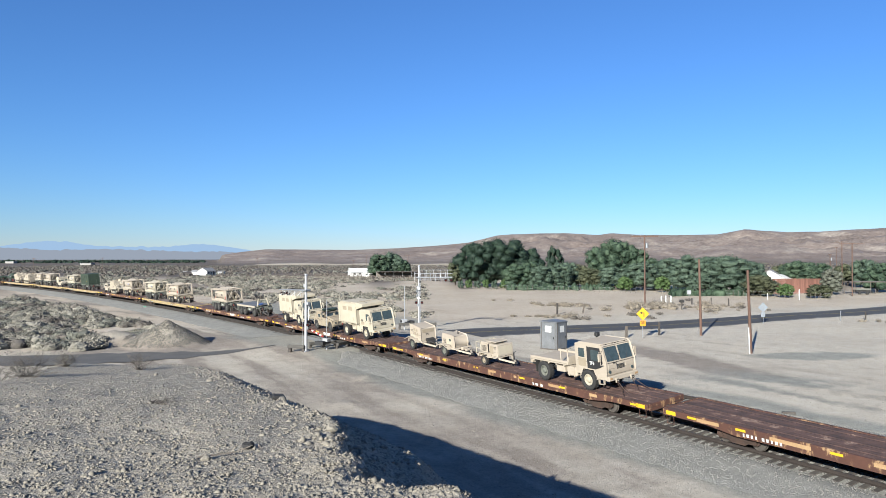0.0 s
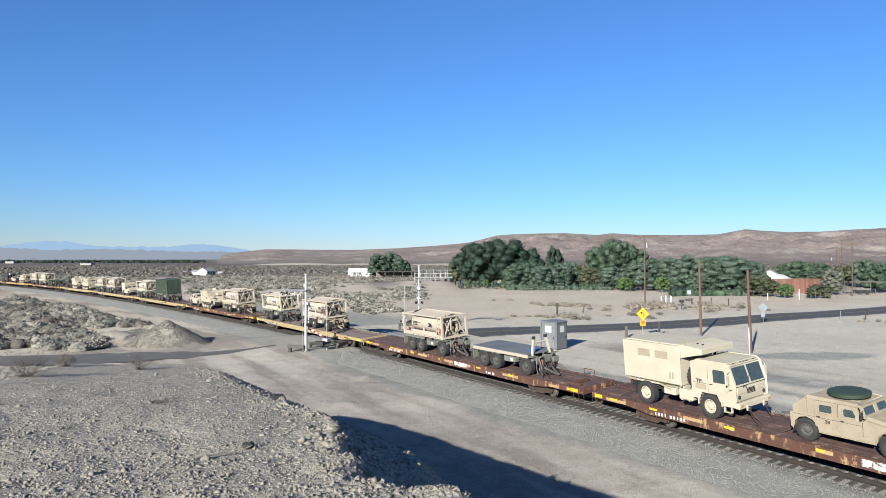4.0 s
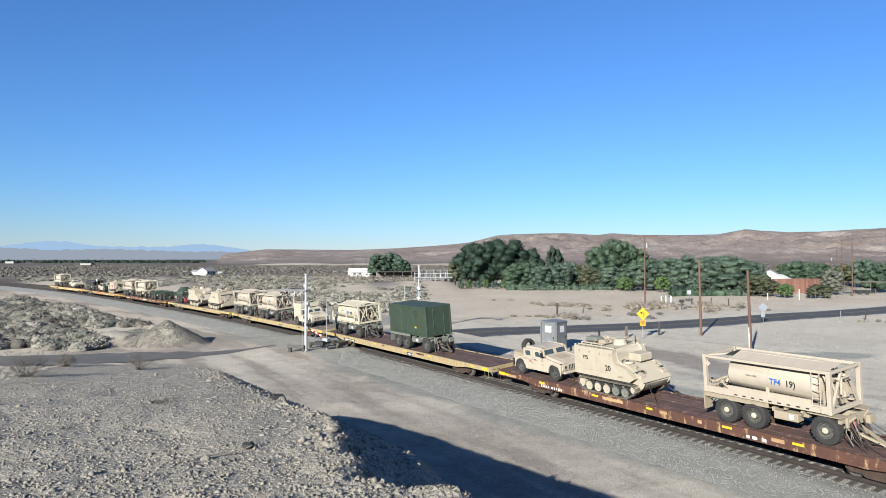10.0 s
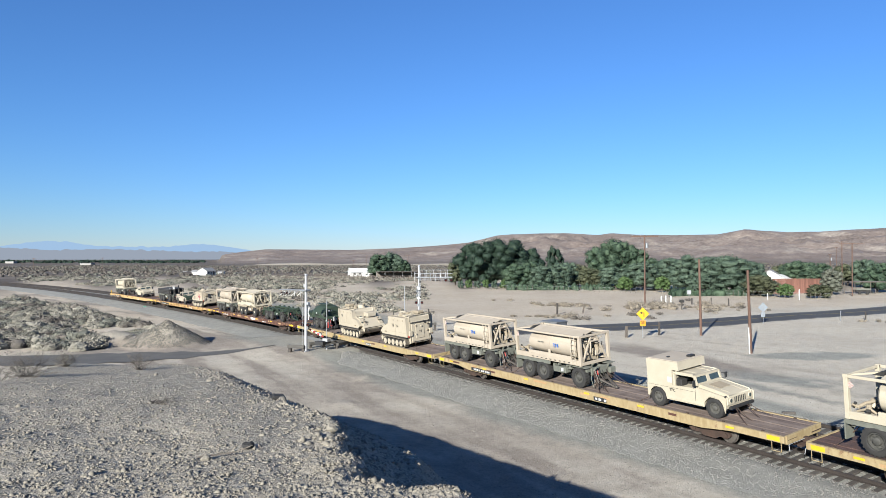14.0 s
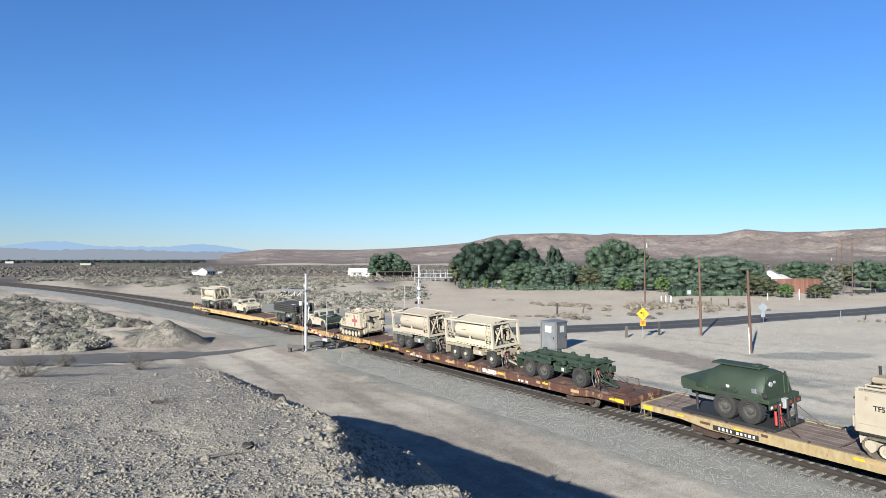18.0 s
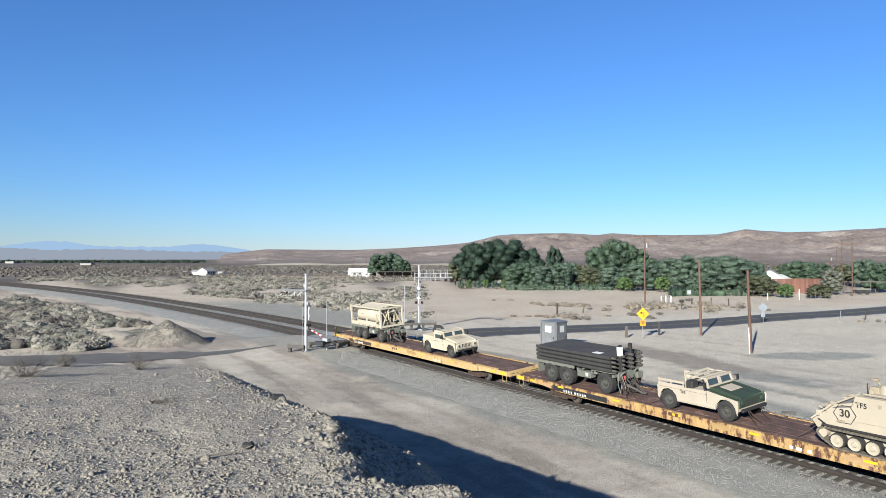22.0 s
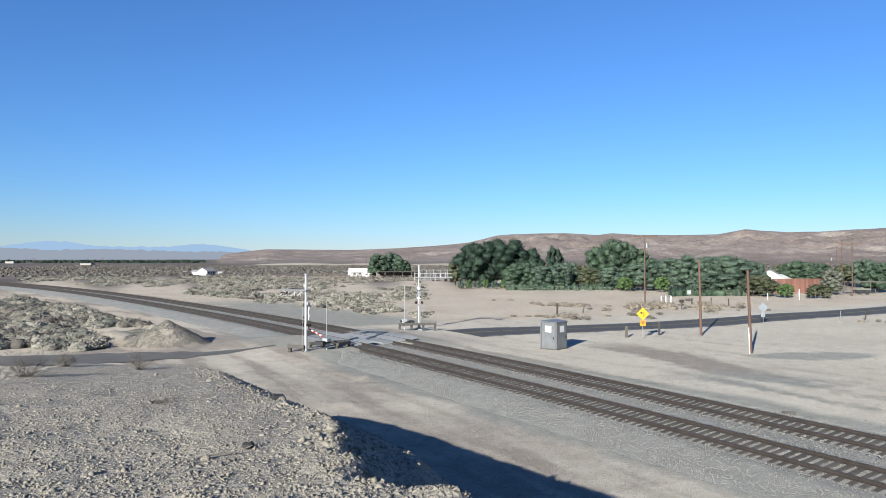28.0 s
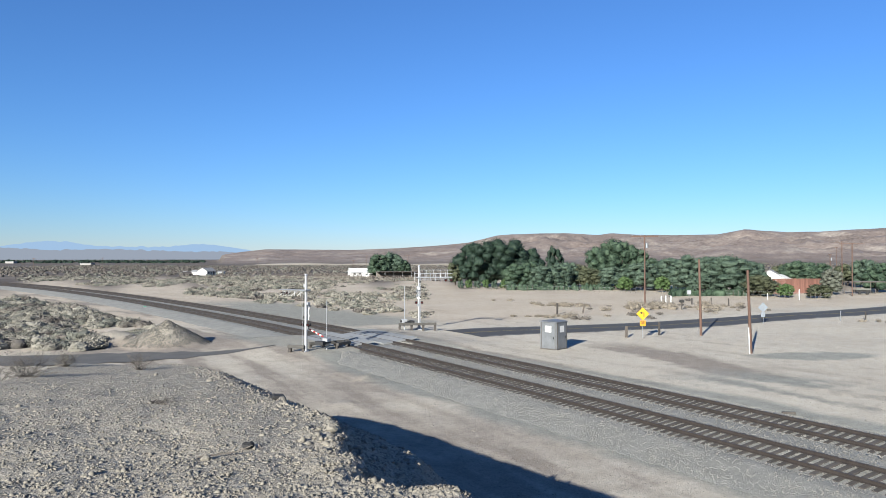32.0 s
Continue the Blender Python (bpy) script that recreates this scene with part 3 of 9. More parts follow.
RAIL_PROFILE = [(-0.075, -0.18), (0.075, -0.18), (0.075, -0.165), (0.012, -0.14), (0.012, -0.045), (0.036, -0.035), (0.036, 0.0), (-0.036, 0.0), (-0.036, -0.035), (-0.012, -0.045), (-0.012, -0.14), (-0.075, -0.165)]
CROSS_S0, CROSS_S1 = 49.0, 61.5


def railway_track(second, label):
    track = thing("railway_track", label, "railway track", kind="structure")
    ss = np.concatenate([np.arange(-420, -20, 10.0), np.arange(-20, 421, 2.0)])
    for w in (-0.7535, 0.7535):
        g, k = Geo(), len(RAIL_PROFILE)
        for i, s in enumerate(ss):
            g.v += [tuple(rail_point(s, w + a, b, second)) for a, b in RAIL_PROFILE]
            if i:
                g.f += [((i - 1) * k + j, (i - 1) * k + (j + 1) % k, i * k + (j + 1) % k, i * k + j) for j in range(k)]
        part("rail", g, RAILM, track, "brown steel rail with a worn top")
    tie = Geo().add(box(-0.115, 0.115, -1.3, 1.3, -0.36, -0.185, 0.012))
    tie_mesh = mesh_of("tie", tie, TIMBER)
    rest, count = Geo(), 0
    plate = mesh_of("tie_plate", Geo().add(box(-0.09, 0.09, -0.9, -0.6, -0.186, -0.168)).add(box(-0.09, 0.09, 0.6, 0.9, -0.186, -0.168)), RAILM)
    rnd = random.Random(4)
    for i in range(-40, 700):
        s = i * 0.497 + rnd.uniform(-0.03, 0.03)
        p, th = rail_point(s, 0, 0, second), float(np.interp(s, S, TH))
        m = Matrix.Translation(p) @ Matrix.Rotation(th + rnd.uniform(-0.012, 0.012), 4, "Z") @ Matrix.Rotation(-BANK, 4, "X") @ Matrix.Translation((0, rnd.uniform(-0.04, 0.04), rnd.uniform(-0.012, 0.008)))
        if -16 < s < 108 and count < 248 and not CROSS_S0 < s < CROSS_S1:
            ob = part("tie", tie_mesh, TIMBER, track, at=m)
            count += 1
        else:
            rest.add((tie.v, tie.f), m)
    far = part("far_ties", rest, TIMBER, track)
    tagged(far, kind="stuff")
    return track


railway_track(0.0, "railway track with brown rails and dark timber ties")
railway_track(SPACING, "second railway track, empty, with timber ties")


# ---- roads ----
ASPHALT = shader("worn_asphalt", [(0.0212, 0.0212, 0.0225), (0.0516, 0.0498, 0.0486)], 0.85, 0, 0.5, 60, 0.3, 0.6, size=0.01)
ASPHALT_OLD = shader("sandy_old_asphalt", [(0.0546, 0.0516, 0.0486), (0.1821, 0.1578, 0.1275), (0.0971, 0.091, 0.0819)], 0.9, 0, 0.45, 40, 0.3, 0.5)
LINE_PAINT = shader("worn_road_paint", [(0.2307, 0.2246, 0.2064), (0.4128, 0.4067, 0.3824)], 0.8, 0, 1.5, 30, 0.0, 0.6)
LINE_YELLOW = shader("worn_yellow_road_paint", [(0.2124, 0.1457, 0.0304), (0.3339, 0.2307, 0.0486)], 0.8, 0, 1.5, 30, 0.0, 0.6)
CONCRETE = shader("pale_crossing_concrete", [(0.146, 0.151, 0.151), (0.243, 0.248, 0.248)], 0.85, 0, 0.8, 30, 0.2, 0.6, 0.4)


def smooth_line(pts, step=1.5):
    pts = np.array(pts, float)
    d = np.concatenate([[0], np.cumsum(np.hypot(*np.diff(pts, axis=0).T))])
    q = np.arange(0, d[-1], step)
    x, y = np.interp(q, d, pts[:, 0]), np.interp(q, d, pts[:, 1])
    for _ in range(10):
        x[1:-1], y[1:-1] = (x[:-2] + 2 * x[1:-1] + x[2:]) / 4, (y[:-2] + 2 * y[1:-1] + y[2:]) / 4
    return x, y


def ribbon(x, y, offs, lift, taper=None):
    """A strip along a line, between two offsets, laid on the ground and over the rails."""
    g = Geo()
    tx, ty = np.gradient(x), np.gradient(y)
    n = np.hypot(tx, ty)
    k = len(offs)
    allx, ally = [], []
    for o in offs:
        o = o * (1.0 if taper is None else taper)
        allx.append(x + o * ty / n), ally.append(y - o * tx / n)
    ax, ay = np.array(allx).T.ravel(), np.array(ally).T.ravel()
    z, s, w = terrain(ax, ay)
    z = np.maximum(z, -0.66 + 0.0 * z)
    over = sstep(-7.5, -2.4, w) * (1 - sstep(7.8, 14.5, w))
    z = z * (1 - over) + over * (s * GRADE - 0.03)
    z = np.where(over > 0.98, s * GRADE - 0.03 + np.where(w < 2.7, w, w - SPACING) * math.sin(BANK) * (np.abs(np.where(w < 2.7, w, w - SPACING)) < 1.9), z)
    for a, b, c in zip(ax, ay, z):
        g.v.append((a, b, c + lift))
    for i in range(len(x) - 1):
        for j in range(k - 1):
            g.f.append((i * k + j, i * k + j + 1, (i + 1) * k + j + 1, (i + 1) * k + j))
    return g


ROAD_PTS = [(-150, 52), (-90, 57), (-50, 61), (-37, 62.3), (-26, 65.4), (-19.9, 68.3), (-14, 72), (-6, 77.8), (0, 83.0), (5, 86.0), (11, 88.2), (20, 91), (28, 93.8), (38, 99), (55, 108.5), (79, 122.7), (140, 158), (260, 230)]
RX, RY = smooth_line(ROAD_PTS)
east = RX > 1.5
west = RX < -16
solid("road_east", ribbon(RX[east], RY[east], [-4.3, -2.1, 0.05, 2.2, 4.4], 0.03), ASPHALT, "two-lane dark asphalt road across the desert", "road", kind="structure")
solid("road_west", ribbon(RX[west], RY[west], [-3.4, -1.2, 1.2, 3.4], 0.025, sstep(-15.5, -31, RX[west]) * (1 + 0.22 * np.sin(RX[west] * 1.7) * sstep(-40, -25, RX[west]))), ASPHALT_OLD, "old asphalt road half covered with blown sand", "road", kind="structure")
off = RX > 2
for o, mt, nm in ((-3.95, LINE_PAINT, "white edge line worn into the road"), (4.05, LINE_PAINT, "white edge line worn into the road"), (0.2, LINE_YELLOW, "faded yellow centre line"), (-0.1, LINE_YELLOW, "faded yellow centre line")):
    solid("road_line", ribbon(RX[off], RY[off], [o - 0.06, o + 0.06], 0.036), mt, nm, "road marking", kind="structure")


def crossing_panels():
    """Concrete slabs between and beside the rails where the road crosses."""
    crossing = thing("level_crossing", "pale concrete crossing slabs set between the rails", "crossing", kind="structure")
    for second in (0.0, SPACING):
        for w0, w1 in ((-2.0, -0.85), (-0.66, 0.66), (0.85, 2.0)):
            for i in range(4):
                s0 = 50.4 + i * 2.5 + (0.4 if second else 0)
                pts = [rail_point(s, w, z, second) for z in (-0.2, 0.0) for s, w in ((s0 + 0.015, w0), (s0 + 0.015, w1), (s0 + 2.475, w1), (s0 + 2.475, w0))]
                part("panel", ([tuple(p) for p in pts], [(0, 3, 2, 1)[::-1], (4, 5, 6, 7)[::-1], (0, 1, 5, 4), (1, 2, 6, 5), (2, 3, 7, 6), (3, 0, 4, 7)]), CONCRETE, crossing)
    return crossing


crossing_panels()


# ---- the train: flat cars ----
RIDERS = []
DECK_Z = 1.12
MESHES = {}


def text_mesh(words, size, material):
    """Painted words in the built-in font, as a thin mesh, standing in the plane x, z and facing -y."""
    key = ("text", words, size, material.name)
    if key not in MESHES:
        cu = bpy.data.curves.new("words", "FONT")
        cu.body, cu.size, cu.align_x, cu.align_y, cu.extrude, cu.offset = words, size, "CENTER", "CENTER", 0.003, size * 0.02
        ob = bpy.data.objects.new("words", cu)
        scene.collection.objects.link(ob)
        bpy.context.view_layer.update()
        me = bpy.data.meshes.new_from_object(ob.evaluated_get(bpy.context.evaluated_depsgraph_get()))
        bpy.data.objects.remove(ob)
        me.materials.clear()
        me.materials.append(material)
        MESHES[key] = me
    return MESHES[key]


def words(parent, text, size, material, x, y, z, turn=0.0, lean=90.0):
    ob = part("lettering", text_mesh(text, size, material), material, parent)
    ob.matrix_local = pose(x, y, z, lean, 0, turn)
    return ob


def bars(parent, x, y, z, n, h, material, gap=0.06, wide=0.16, turn=0.0):
    """Writing that cannot be read: a row of plain bars."""
    g = Geo()
    for i in range(n):
        a, w2 = (i - (n - 1) / 2) * (wide + gap) + (gap * 1.5 if i > n // 3 else 0), wide * (0.32 + 0.18 * ((i * 5) % 3) / 2)
        g.add(box(a - w2, a + w2, -0.004, 0.004, -h / 2, h / 2))
    return tagged(part("lettering", g, material, parent, at=pose(x, y, z, 0, 0, turn)), kind="stuff")


def chain(parent, p, q, sag=0.05, r=0.018):
    g, a, b = Geo(), Vector(p), Vector(q)
    pts = [a.lerp(b, i / 6) - Vector((0, 0, sag * math.sin(math.pi * i / 6))) for i in range(7)]
    for c, d in zip(pts, pts[1:]):
        g.add(rod(c, d, r, n=5))
    return part("tie_down_chain", g, CHAINM, parent)


def railway_wheel_mesh():
    return mesh_of("wheel", Geo().add(lathe([(0.0, -0.07), (0.40, -0.07), (0.42, -0.05), (0.42, 0.04), (0.45, 0.05), (0.45, 0.07), (0.0, 0.07)], 24)), STEEL)


def bogie(car, x):
    g = Geo()
    for y in (-1.0, 1.0):
        g.add(prism([(-1.15, 0.40), (-1.0, 0.28), (-0.55, 0.28), (-0.35, 0.16), (0.35, 0.16), (0.55, 0.28), (1.0, 0.28), (1.15, 0.40), (1.1, 0.55), (0.6, 0.62), (-0.6, 0.62), (-1.1, 0.55)], y - 0.07, y + 0.07))
        for k in (-0.2, 0.0, 0.2):
            g.add(rod((k, y, 0.2), (k, y, 0.5), 0.07, n=8))
        for k in (-0.89, 0.89):
            g.add(rod((k, y - 0.13, 0.42), (k, y + 0.13, 0.42), 0.13, n=10))
    g.add(box(-0.25, 0.25, -1.05, 1.05, 0.35, 0.62, 0.02))
    b = part("bogie", g, RUST_DARK, car, "dark rusty cast-steel bogie", at=pose(x, 0, 0))
    if "rwheel" not in MESHES:
        MESHES["rwheel"] = railway_wheel_mesh()
        MESHES["axle"] = mesh_of("axle", Geo().add(rod((0, -0.7, 0), (0, 0.7, 0), 0.08, n=8)), STEEL)
    for k in (-0.89, 0.89):
        part("axle", MESHES["axle"], STEEL, b, at=pose(k, 0, 0.43))
        for y in (-0.77, 0.77):
            part("wheel", MESHES["rwheel"], STEEL, b, at=pose(k, y, 0.43, 0, 0, 0 if y < 0 else 180))


PEELED_WHITE = flaking("peeling_white_patch", ((0.45, 0.44, 0.42), (0.58, 0.57, 0.55)), BROWNS, 0.53, (1.6, 1.6, 2.2))
RUST_DARK = shader("dark_rusty_cast_steel", [(0.0182, 0.0121, 0.0097), (0.0668, 0.0364, 0.0243)], 0.85, 0.1, 3, 40, 0.3, 0.6)


def flatcar(kind, seed):
    """An 89-foot flat car: +x forward, z from the rail."""
    rnd = random.Random(seed)
    yellow = kind == "yellow"
    side, deck = (SILL_YELLOW, DECK_WOOD if seed in (8, 4, 7) else DECK_RUST) if yellow else (SILL_PEELED if seed == 11 else SILL_WORN if seed == 10 else SILL_BROWN, DECK_RUST)
    car = thing("flat_car", "faded yellow flat railway car with a worn dark deck" if yellow else "rusty brown flat railway car with faded yellow patches", "flat car", group="flat cars of the train")
    L, top = 14.1, DECK_Z
    # deck boards, lengthwise
    n = 6
    for i in range(n):
        y0 = -1.29 + i * 2.58 / n
        part("deck_board", box(-L + 0.05, L - 0.05, y0 + 0.01, y0 + 2.58 / n - 0.01, top - 0.12, top - 0.004 * rnd.random() - (0.0 if i % 2 else 0.008), 0.008), deck, car)
    part("under_frame", Geo().add(box(-L + 0.3, L - 0.3, -1.2, 1.2, top - 0.3, top - 0.11)).add(box(-L + 0.2, L - 0.2, -0.35, 0.35, 0.48, top - 0.2)), RUST_DARK, car)
    for y in (-1.38, 1.38):
        sill = part("side_sill", prism([(-L, top - 0.28), (-L + 2.6, top - 0.28), (-L + 4.2, top - 0.46), (L - 4.2, top - 0.46), (L - 2.6, top - 0.28), (L, top - 0.28), (L, top + 0.02), (-L, top + 0.02)], y - 0.06, y + 0.06), side, car)
        o = y - 0.063 if y < 0 else y + 0.063
        turn = 0 if y < 0 else 180
        if yellow:
            for x in (-11.9, -8.0, -3.0, 2.2, 6.5, 11.8):
                part("reflector", box(-0.22, 0.22, -0.004, 0.004, -0.05, 0.05), REFLECT, sill, at=pose(x + rnd.uniform(-0.4, 0.4), o, top - 0.12))
            for x, hw, k in ((-8.4, 1.2, 9), (3.2, 0.5, 3)):
                part("stencil_panel", box(-hw, hw, -0.003, 0.003, -0.12, 0.12), BLACKP, sill, "black painted panel", at=pose(x, o - (0.002 if y < 0 else -0.002), top - 0.30))
                bars(sill, x, o - (0.006 if y < 0 else -0.006), top - 0.30, k, 0.13, WHITE, 0.08, 0.13 if k > 3 else 0.2)
            for k in range(7):
                x, w = rnd.uniform(-13, 13), rnd.uniform(0.15, 0.7)
                part("worn_patch", box(-w, w, -0.002, 0.002, -0.06, 0.06), RUST if k % 2 else TANPATCH, sill, at=pose(x, o, top - rnd.uniform(0.08, 0.2)))
        else:
            for x in (-12.6, -9.4, -5.2, -1.0, 3.4, 7.6, 12.9):
                part("reflector", box(-0.26, 0.26, -0.004, 0.004, -0.055, 0.055), REFLECT, sill, at=pose(x + rnd.uniform(-0.5, 0.5), o, top - 0.13))
            for k in range(4 if seed in (10, 11) else 7):
                x, w = (-11 + 6.2 * k, rnd.uniform(0.35, 0.75)) if seed in (10, 11) else (-12.0 + 3.8 * k + rnd.uniform(-1.2, 1.2), rnd.uniform(0.12, 0.95))
                part("faded_patch", box(-w, w, -0.002, 0.002, -0.085, 0.085) if seed not in (10, 11) else box(-w, w, -0.002, 0.002, -0.13, 0.12), TANPATCH if seed not in (10, 11) or k % 3 == 0 else YELLOW, sill, at=pose(x, o, top - 0.14 - rnd.uniform(0, 0.04)))
            if seed in (2, 3, 9, 10, 11):
                hw = 2.3 if seed in (10, 11) else 0.8
                part("stencil_panel", box(-hw, hw, -0.003, 0.003, -0.15, 0.15), BLACKP if seed == 10 else RUST_DARK if seed == 11 else PEELED_WHITE, sill, "dark painted panel" if seed > 9 else "peeling white paint patch", at=pose(-8.2 if seed > 9 else 1.6, o, top - 0.26 if seed > 9 else top - 0.2))
            bars(sill, -1.5, o - (0.004 if y < 0 else -0.004), top - 0.14, 3, 0.17, RUST, 0.07, 0.22)
            for x in (-8.6, 5.2):
                bars(sill, x, o - (0.004 if y < 0 else -0.004), top - 0.31, 9 if x < 0 else 3, 0.14, WHITE, 0.09, 0.12 if x < 0 else 0.24)
        part("yellow_end_patch", box(-0.3, 0.3, -0.004, 0.004, -0.1, 0.1), REFLECT, sill, at=pose(13.6, o, top - 0.13))
        part("yellow_end_patch", box(-0.3, 0.3, -0.004, 0.004, -0.1, 0.1), REFLECT, sill, at=pose(-13.6, o, top - 0.13))
        for x in (-13.7, 13.7):
            g = Geo()
            g.add(rod((-0.22, 0, 0), (-0.22, 0, -0.42), 0.015, n=6)).add(rod((0.22, 0, 0), (0.22, 0, -0.42), 0.015, n=6)).add(rod((-0.22, 0, -0.42), (0.22, 0, -0.42), 0.015, n=6))
            part("step", g, side, car, "bent steel stirrup step", at=pose(x, y, top - 0.28))
    for y in (-1.25, 1.25):
        if "pocket" not in MESHES:
            MESHES["pocket"] = mesh_of("stake_pocket", Geo().add(box(-0.05, 0.05, -0.05, 0.05, -0.01, 0.05)), RUST_DARK)
        for i in range(14):
            part("stake_pocket", MESHES["pocket"], RUST_DARK, car, at=pose(-13 + i * 2, y, top))
        if seed == 11:
            for k in range(9):
                part("edge_strip", box(-1.28, 1.28, -0.07, 0.07, 0.0, 0.07, 0.012), YELLOW, car, "worn yellow timber strip along the deck's edge", at=pose(-11.6 + k * 2.9 + rnd.uniform(-0.1, 0.1), y * 1.02, top, 0, 0, rnd.uniform(-0.4, 0.4)))
    for x in (-1, 1):
        part("end_gear", Geo().add(rod((x * (L + 0.05), -1.25, top - 0.16), (x * (L + 0.05), -0.55, top - 0.16), 0.02, n=6)).add(rod((x * (L + 0.08), 0.55, top - 0.2), (x * (L + 0.08), 1.25, top - 0.2), 0.02, n=6)).add(box(min(x * (L - 0.02), x * (L + 0.22)), max(x * (L - 0.02), x * (L + 0.22)), -0.5, 0.5, 0.5, 0.6, 0.02)), RUST_DARK, car, "grab irons and cushioning gear")
        part("end_sill", box(x * L - 0.06, x * L + 0.06, -1.32, 1.32, top - 0.34, top + 0.03, 0.01), side, car)
        part("coupler", Geo().add(box(min(x * L, x * (L + 0.45)), max(x * L, x * (L + 0.45)), -0.1, 0.1, 0.62, 0.86, 0.02)).add(box(min(x * (L + 0.3), x * (L + 0.52)), max(x * (L + 0.3), x * (L + 0.52)), -0.17, 0.17, 0.58, 0.92, 0.03)), RUST_DARK, car, "dark knuckle coupler")
        part("air_hose", Geo().add(rod((x * L, 0.3, 0.75), (x * (L + 0.25), 0.32, 0.45), 0.03, n=6)).add(rod((x * (L + 0.25), 0.32, 0.45), (x * (L + 0.5), 0.25, 0.5), 0.03, n=6)), DARK, car)
        part("uncoupling_lever", Geo().add(rod((x * (L + 0.12), -1.3, 0.8), (x * (L + 0.12), 0, 0.8), 0.015, n=6)).add(rod((x * (L + 0.12), -1.3, 0.8), (x * (L + 0.16), -1.32, 0.55), 0.015, n=6)), SILVER if yellow else RUST_DARK, car)
        bogie(car, x * 10.05)
    part("brake_gear", Geo().add(rod((-2, -0.4, 0.5), (2, -0.4, 0.5), 0.16, n=10)).add(box(2.5, 3.3, 0.2, 0.8, 0.4, 0.7, 0.02)), RUST_DARK, car)
    # hand brake stand and fold-down hitch frame
    bx = 12.6
    g = Geo().add(rod((bx, 1.28, top), (bx, 1.28, top + 0.42), 0.025, n=6)).add(rod((bx - 0.9, 1.28, top), (bx - 0.9, 1.28, top + 0.42), 0.025, n=6)).add(rod((bx - 0.9, 1.28, top + 0.42), (bx, 1.28, top + 0.42), 0.025, n=6))
    if seed in (3, 9):
        part("side_rail", g, RUST, car)
        part("hitch_frame", Geo().add(box(12.5, 13.6, -1.0, -0.75, top, top + 0.16, 0.02)).add(box(12.9, 13.1, -0.8, 0.3, top, top + 0.2, 0.02)), RUST, car, "low rusty hitch frame on the deck")
    if seed in (5, 9, 2):
        part("bridge_plate", box(-13.9, -12.6, 0.35, 1.2, top + 0.005, top + 0.06, 0.01), RUST, car, "folded rusty bridge plate")
        part("bridge_plate", box(12.9, 13.95, -1.2, -0.4, top + 0.005, top + 0.06, 0.01), RUST, car, "folded rusty bridge plate")
    return car


GAPS = [11.63 + 29.22 * k for k in range(-1, 12)]
KINDS = ["brown", "brown", "brown", "brown", "yellow", "brown", "yellow", "yellow", "yellow", "brown", "brown", "brown"]
MIDS = [(GAPS[i] + GAPS[i + 1]) / 2 for i in range(12)]
for k, kind in enumerate(KINDS):
    fc = flatcar(kind, k)
    RIDERS.append((fc, MIDS[k], 0.0, 0.0, 0.0))
    if k == 11:
        part("end_marker", Geo().add(rod((-14.0, -1.2, DECK_Z), (-14.0, -1.2, DECK_Z + 0.5), 0.03, n=8)).add(box(-14.08, -13.92, -1.28, -1.12, DECK_Z + 0.35, DECK_Z + 0.62, 0.02)), REFLECT, fc, "small yellow end-of-train marker")


def aboard(ob, u, turn=0.0, lift=0.0):
    """Put a thing on the car that covers u, its origin at u."""
    mid = min(MIDS, key=lambda c: abs(c - u))
    RIDERS.append((ob, mid, mid - u, DECK_Z + lift, turn))
    return ob


# ---- wheels ----
def wheel(parent, x, y, r, w, hub, label=""):
    key = ("tyre", r, w)
    if key not in MESHES:
        h = w / 2
        g = Geo().add(lathe([(0.56 * r, -h * 0.8), (0.62 * r, -h * 0.95), (0.8 * r, -h), (0.93 * r, -h * 0.9), (0.965 * r, -h * 0.72), (0.965 * r, h * 0.72), (0.93 * r, h * 0.9), (0.8 * r, h), (0.62 * r, h * 0.95), (0.56 * r, h * 0.8)], 28))
        for i in range(22):
            for s in (-1, 1):
                a = 2 * math.pi * (i + (0.5 if s > 0 else 0)) / 22
                g.add(box(-0.055 * r, 0.055 * r, min(s * 0.06 * w, s * h * 0.86), max(s * 0.06 * w, s * h * 0.86), 0.93 * r, 1.0 * r), Matrix.Rotation(a, 4, "Y"))
        MESHES[key] = mesh_of("tyre", g, RUBBER)
    rk = ("rim", r, w, hub.name)
    if rk not in MESHES:
        g = Geo().add(lathe([(0.57 * r, -w * 0.36), (0.57 * r, w * 0.36), (0.50 * r, w * 0.38), (0.44 * r, w * 0.14), (0.30 * r, w * 0.12), (0.26 * r, w * 0.38), (0.16 * r, w * 0.44), (0.0, w * 0.44)], 20))
        for i in range(8):
            a = 2 * math.pi * i / 8
            g.add(rod((0.37 * r * math.cos(a), w * 0.15, 0.37 * r * math.sin(a)), (0.37 * r * math.cos(a), w * 0.22, 0.37 * r * math.sin(a)), 0.03 * r, n=6))
        MESHES[rk] = mesh_of("rim", g, hub)
    t = part("wheel", MESHES[key], RUBBER, parent, at=pose(x, y, r, 0, 0, 180 if y < 0 else 0))
    part("rim", MESHES[rk], hub, t)
    return t


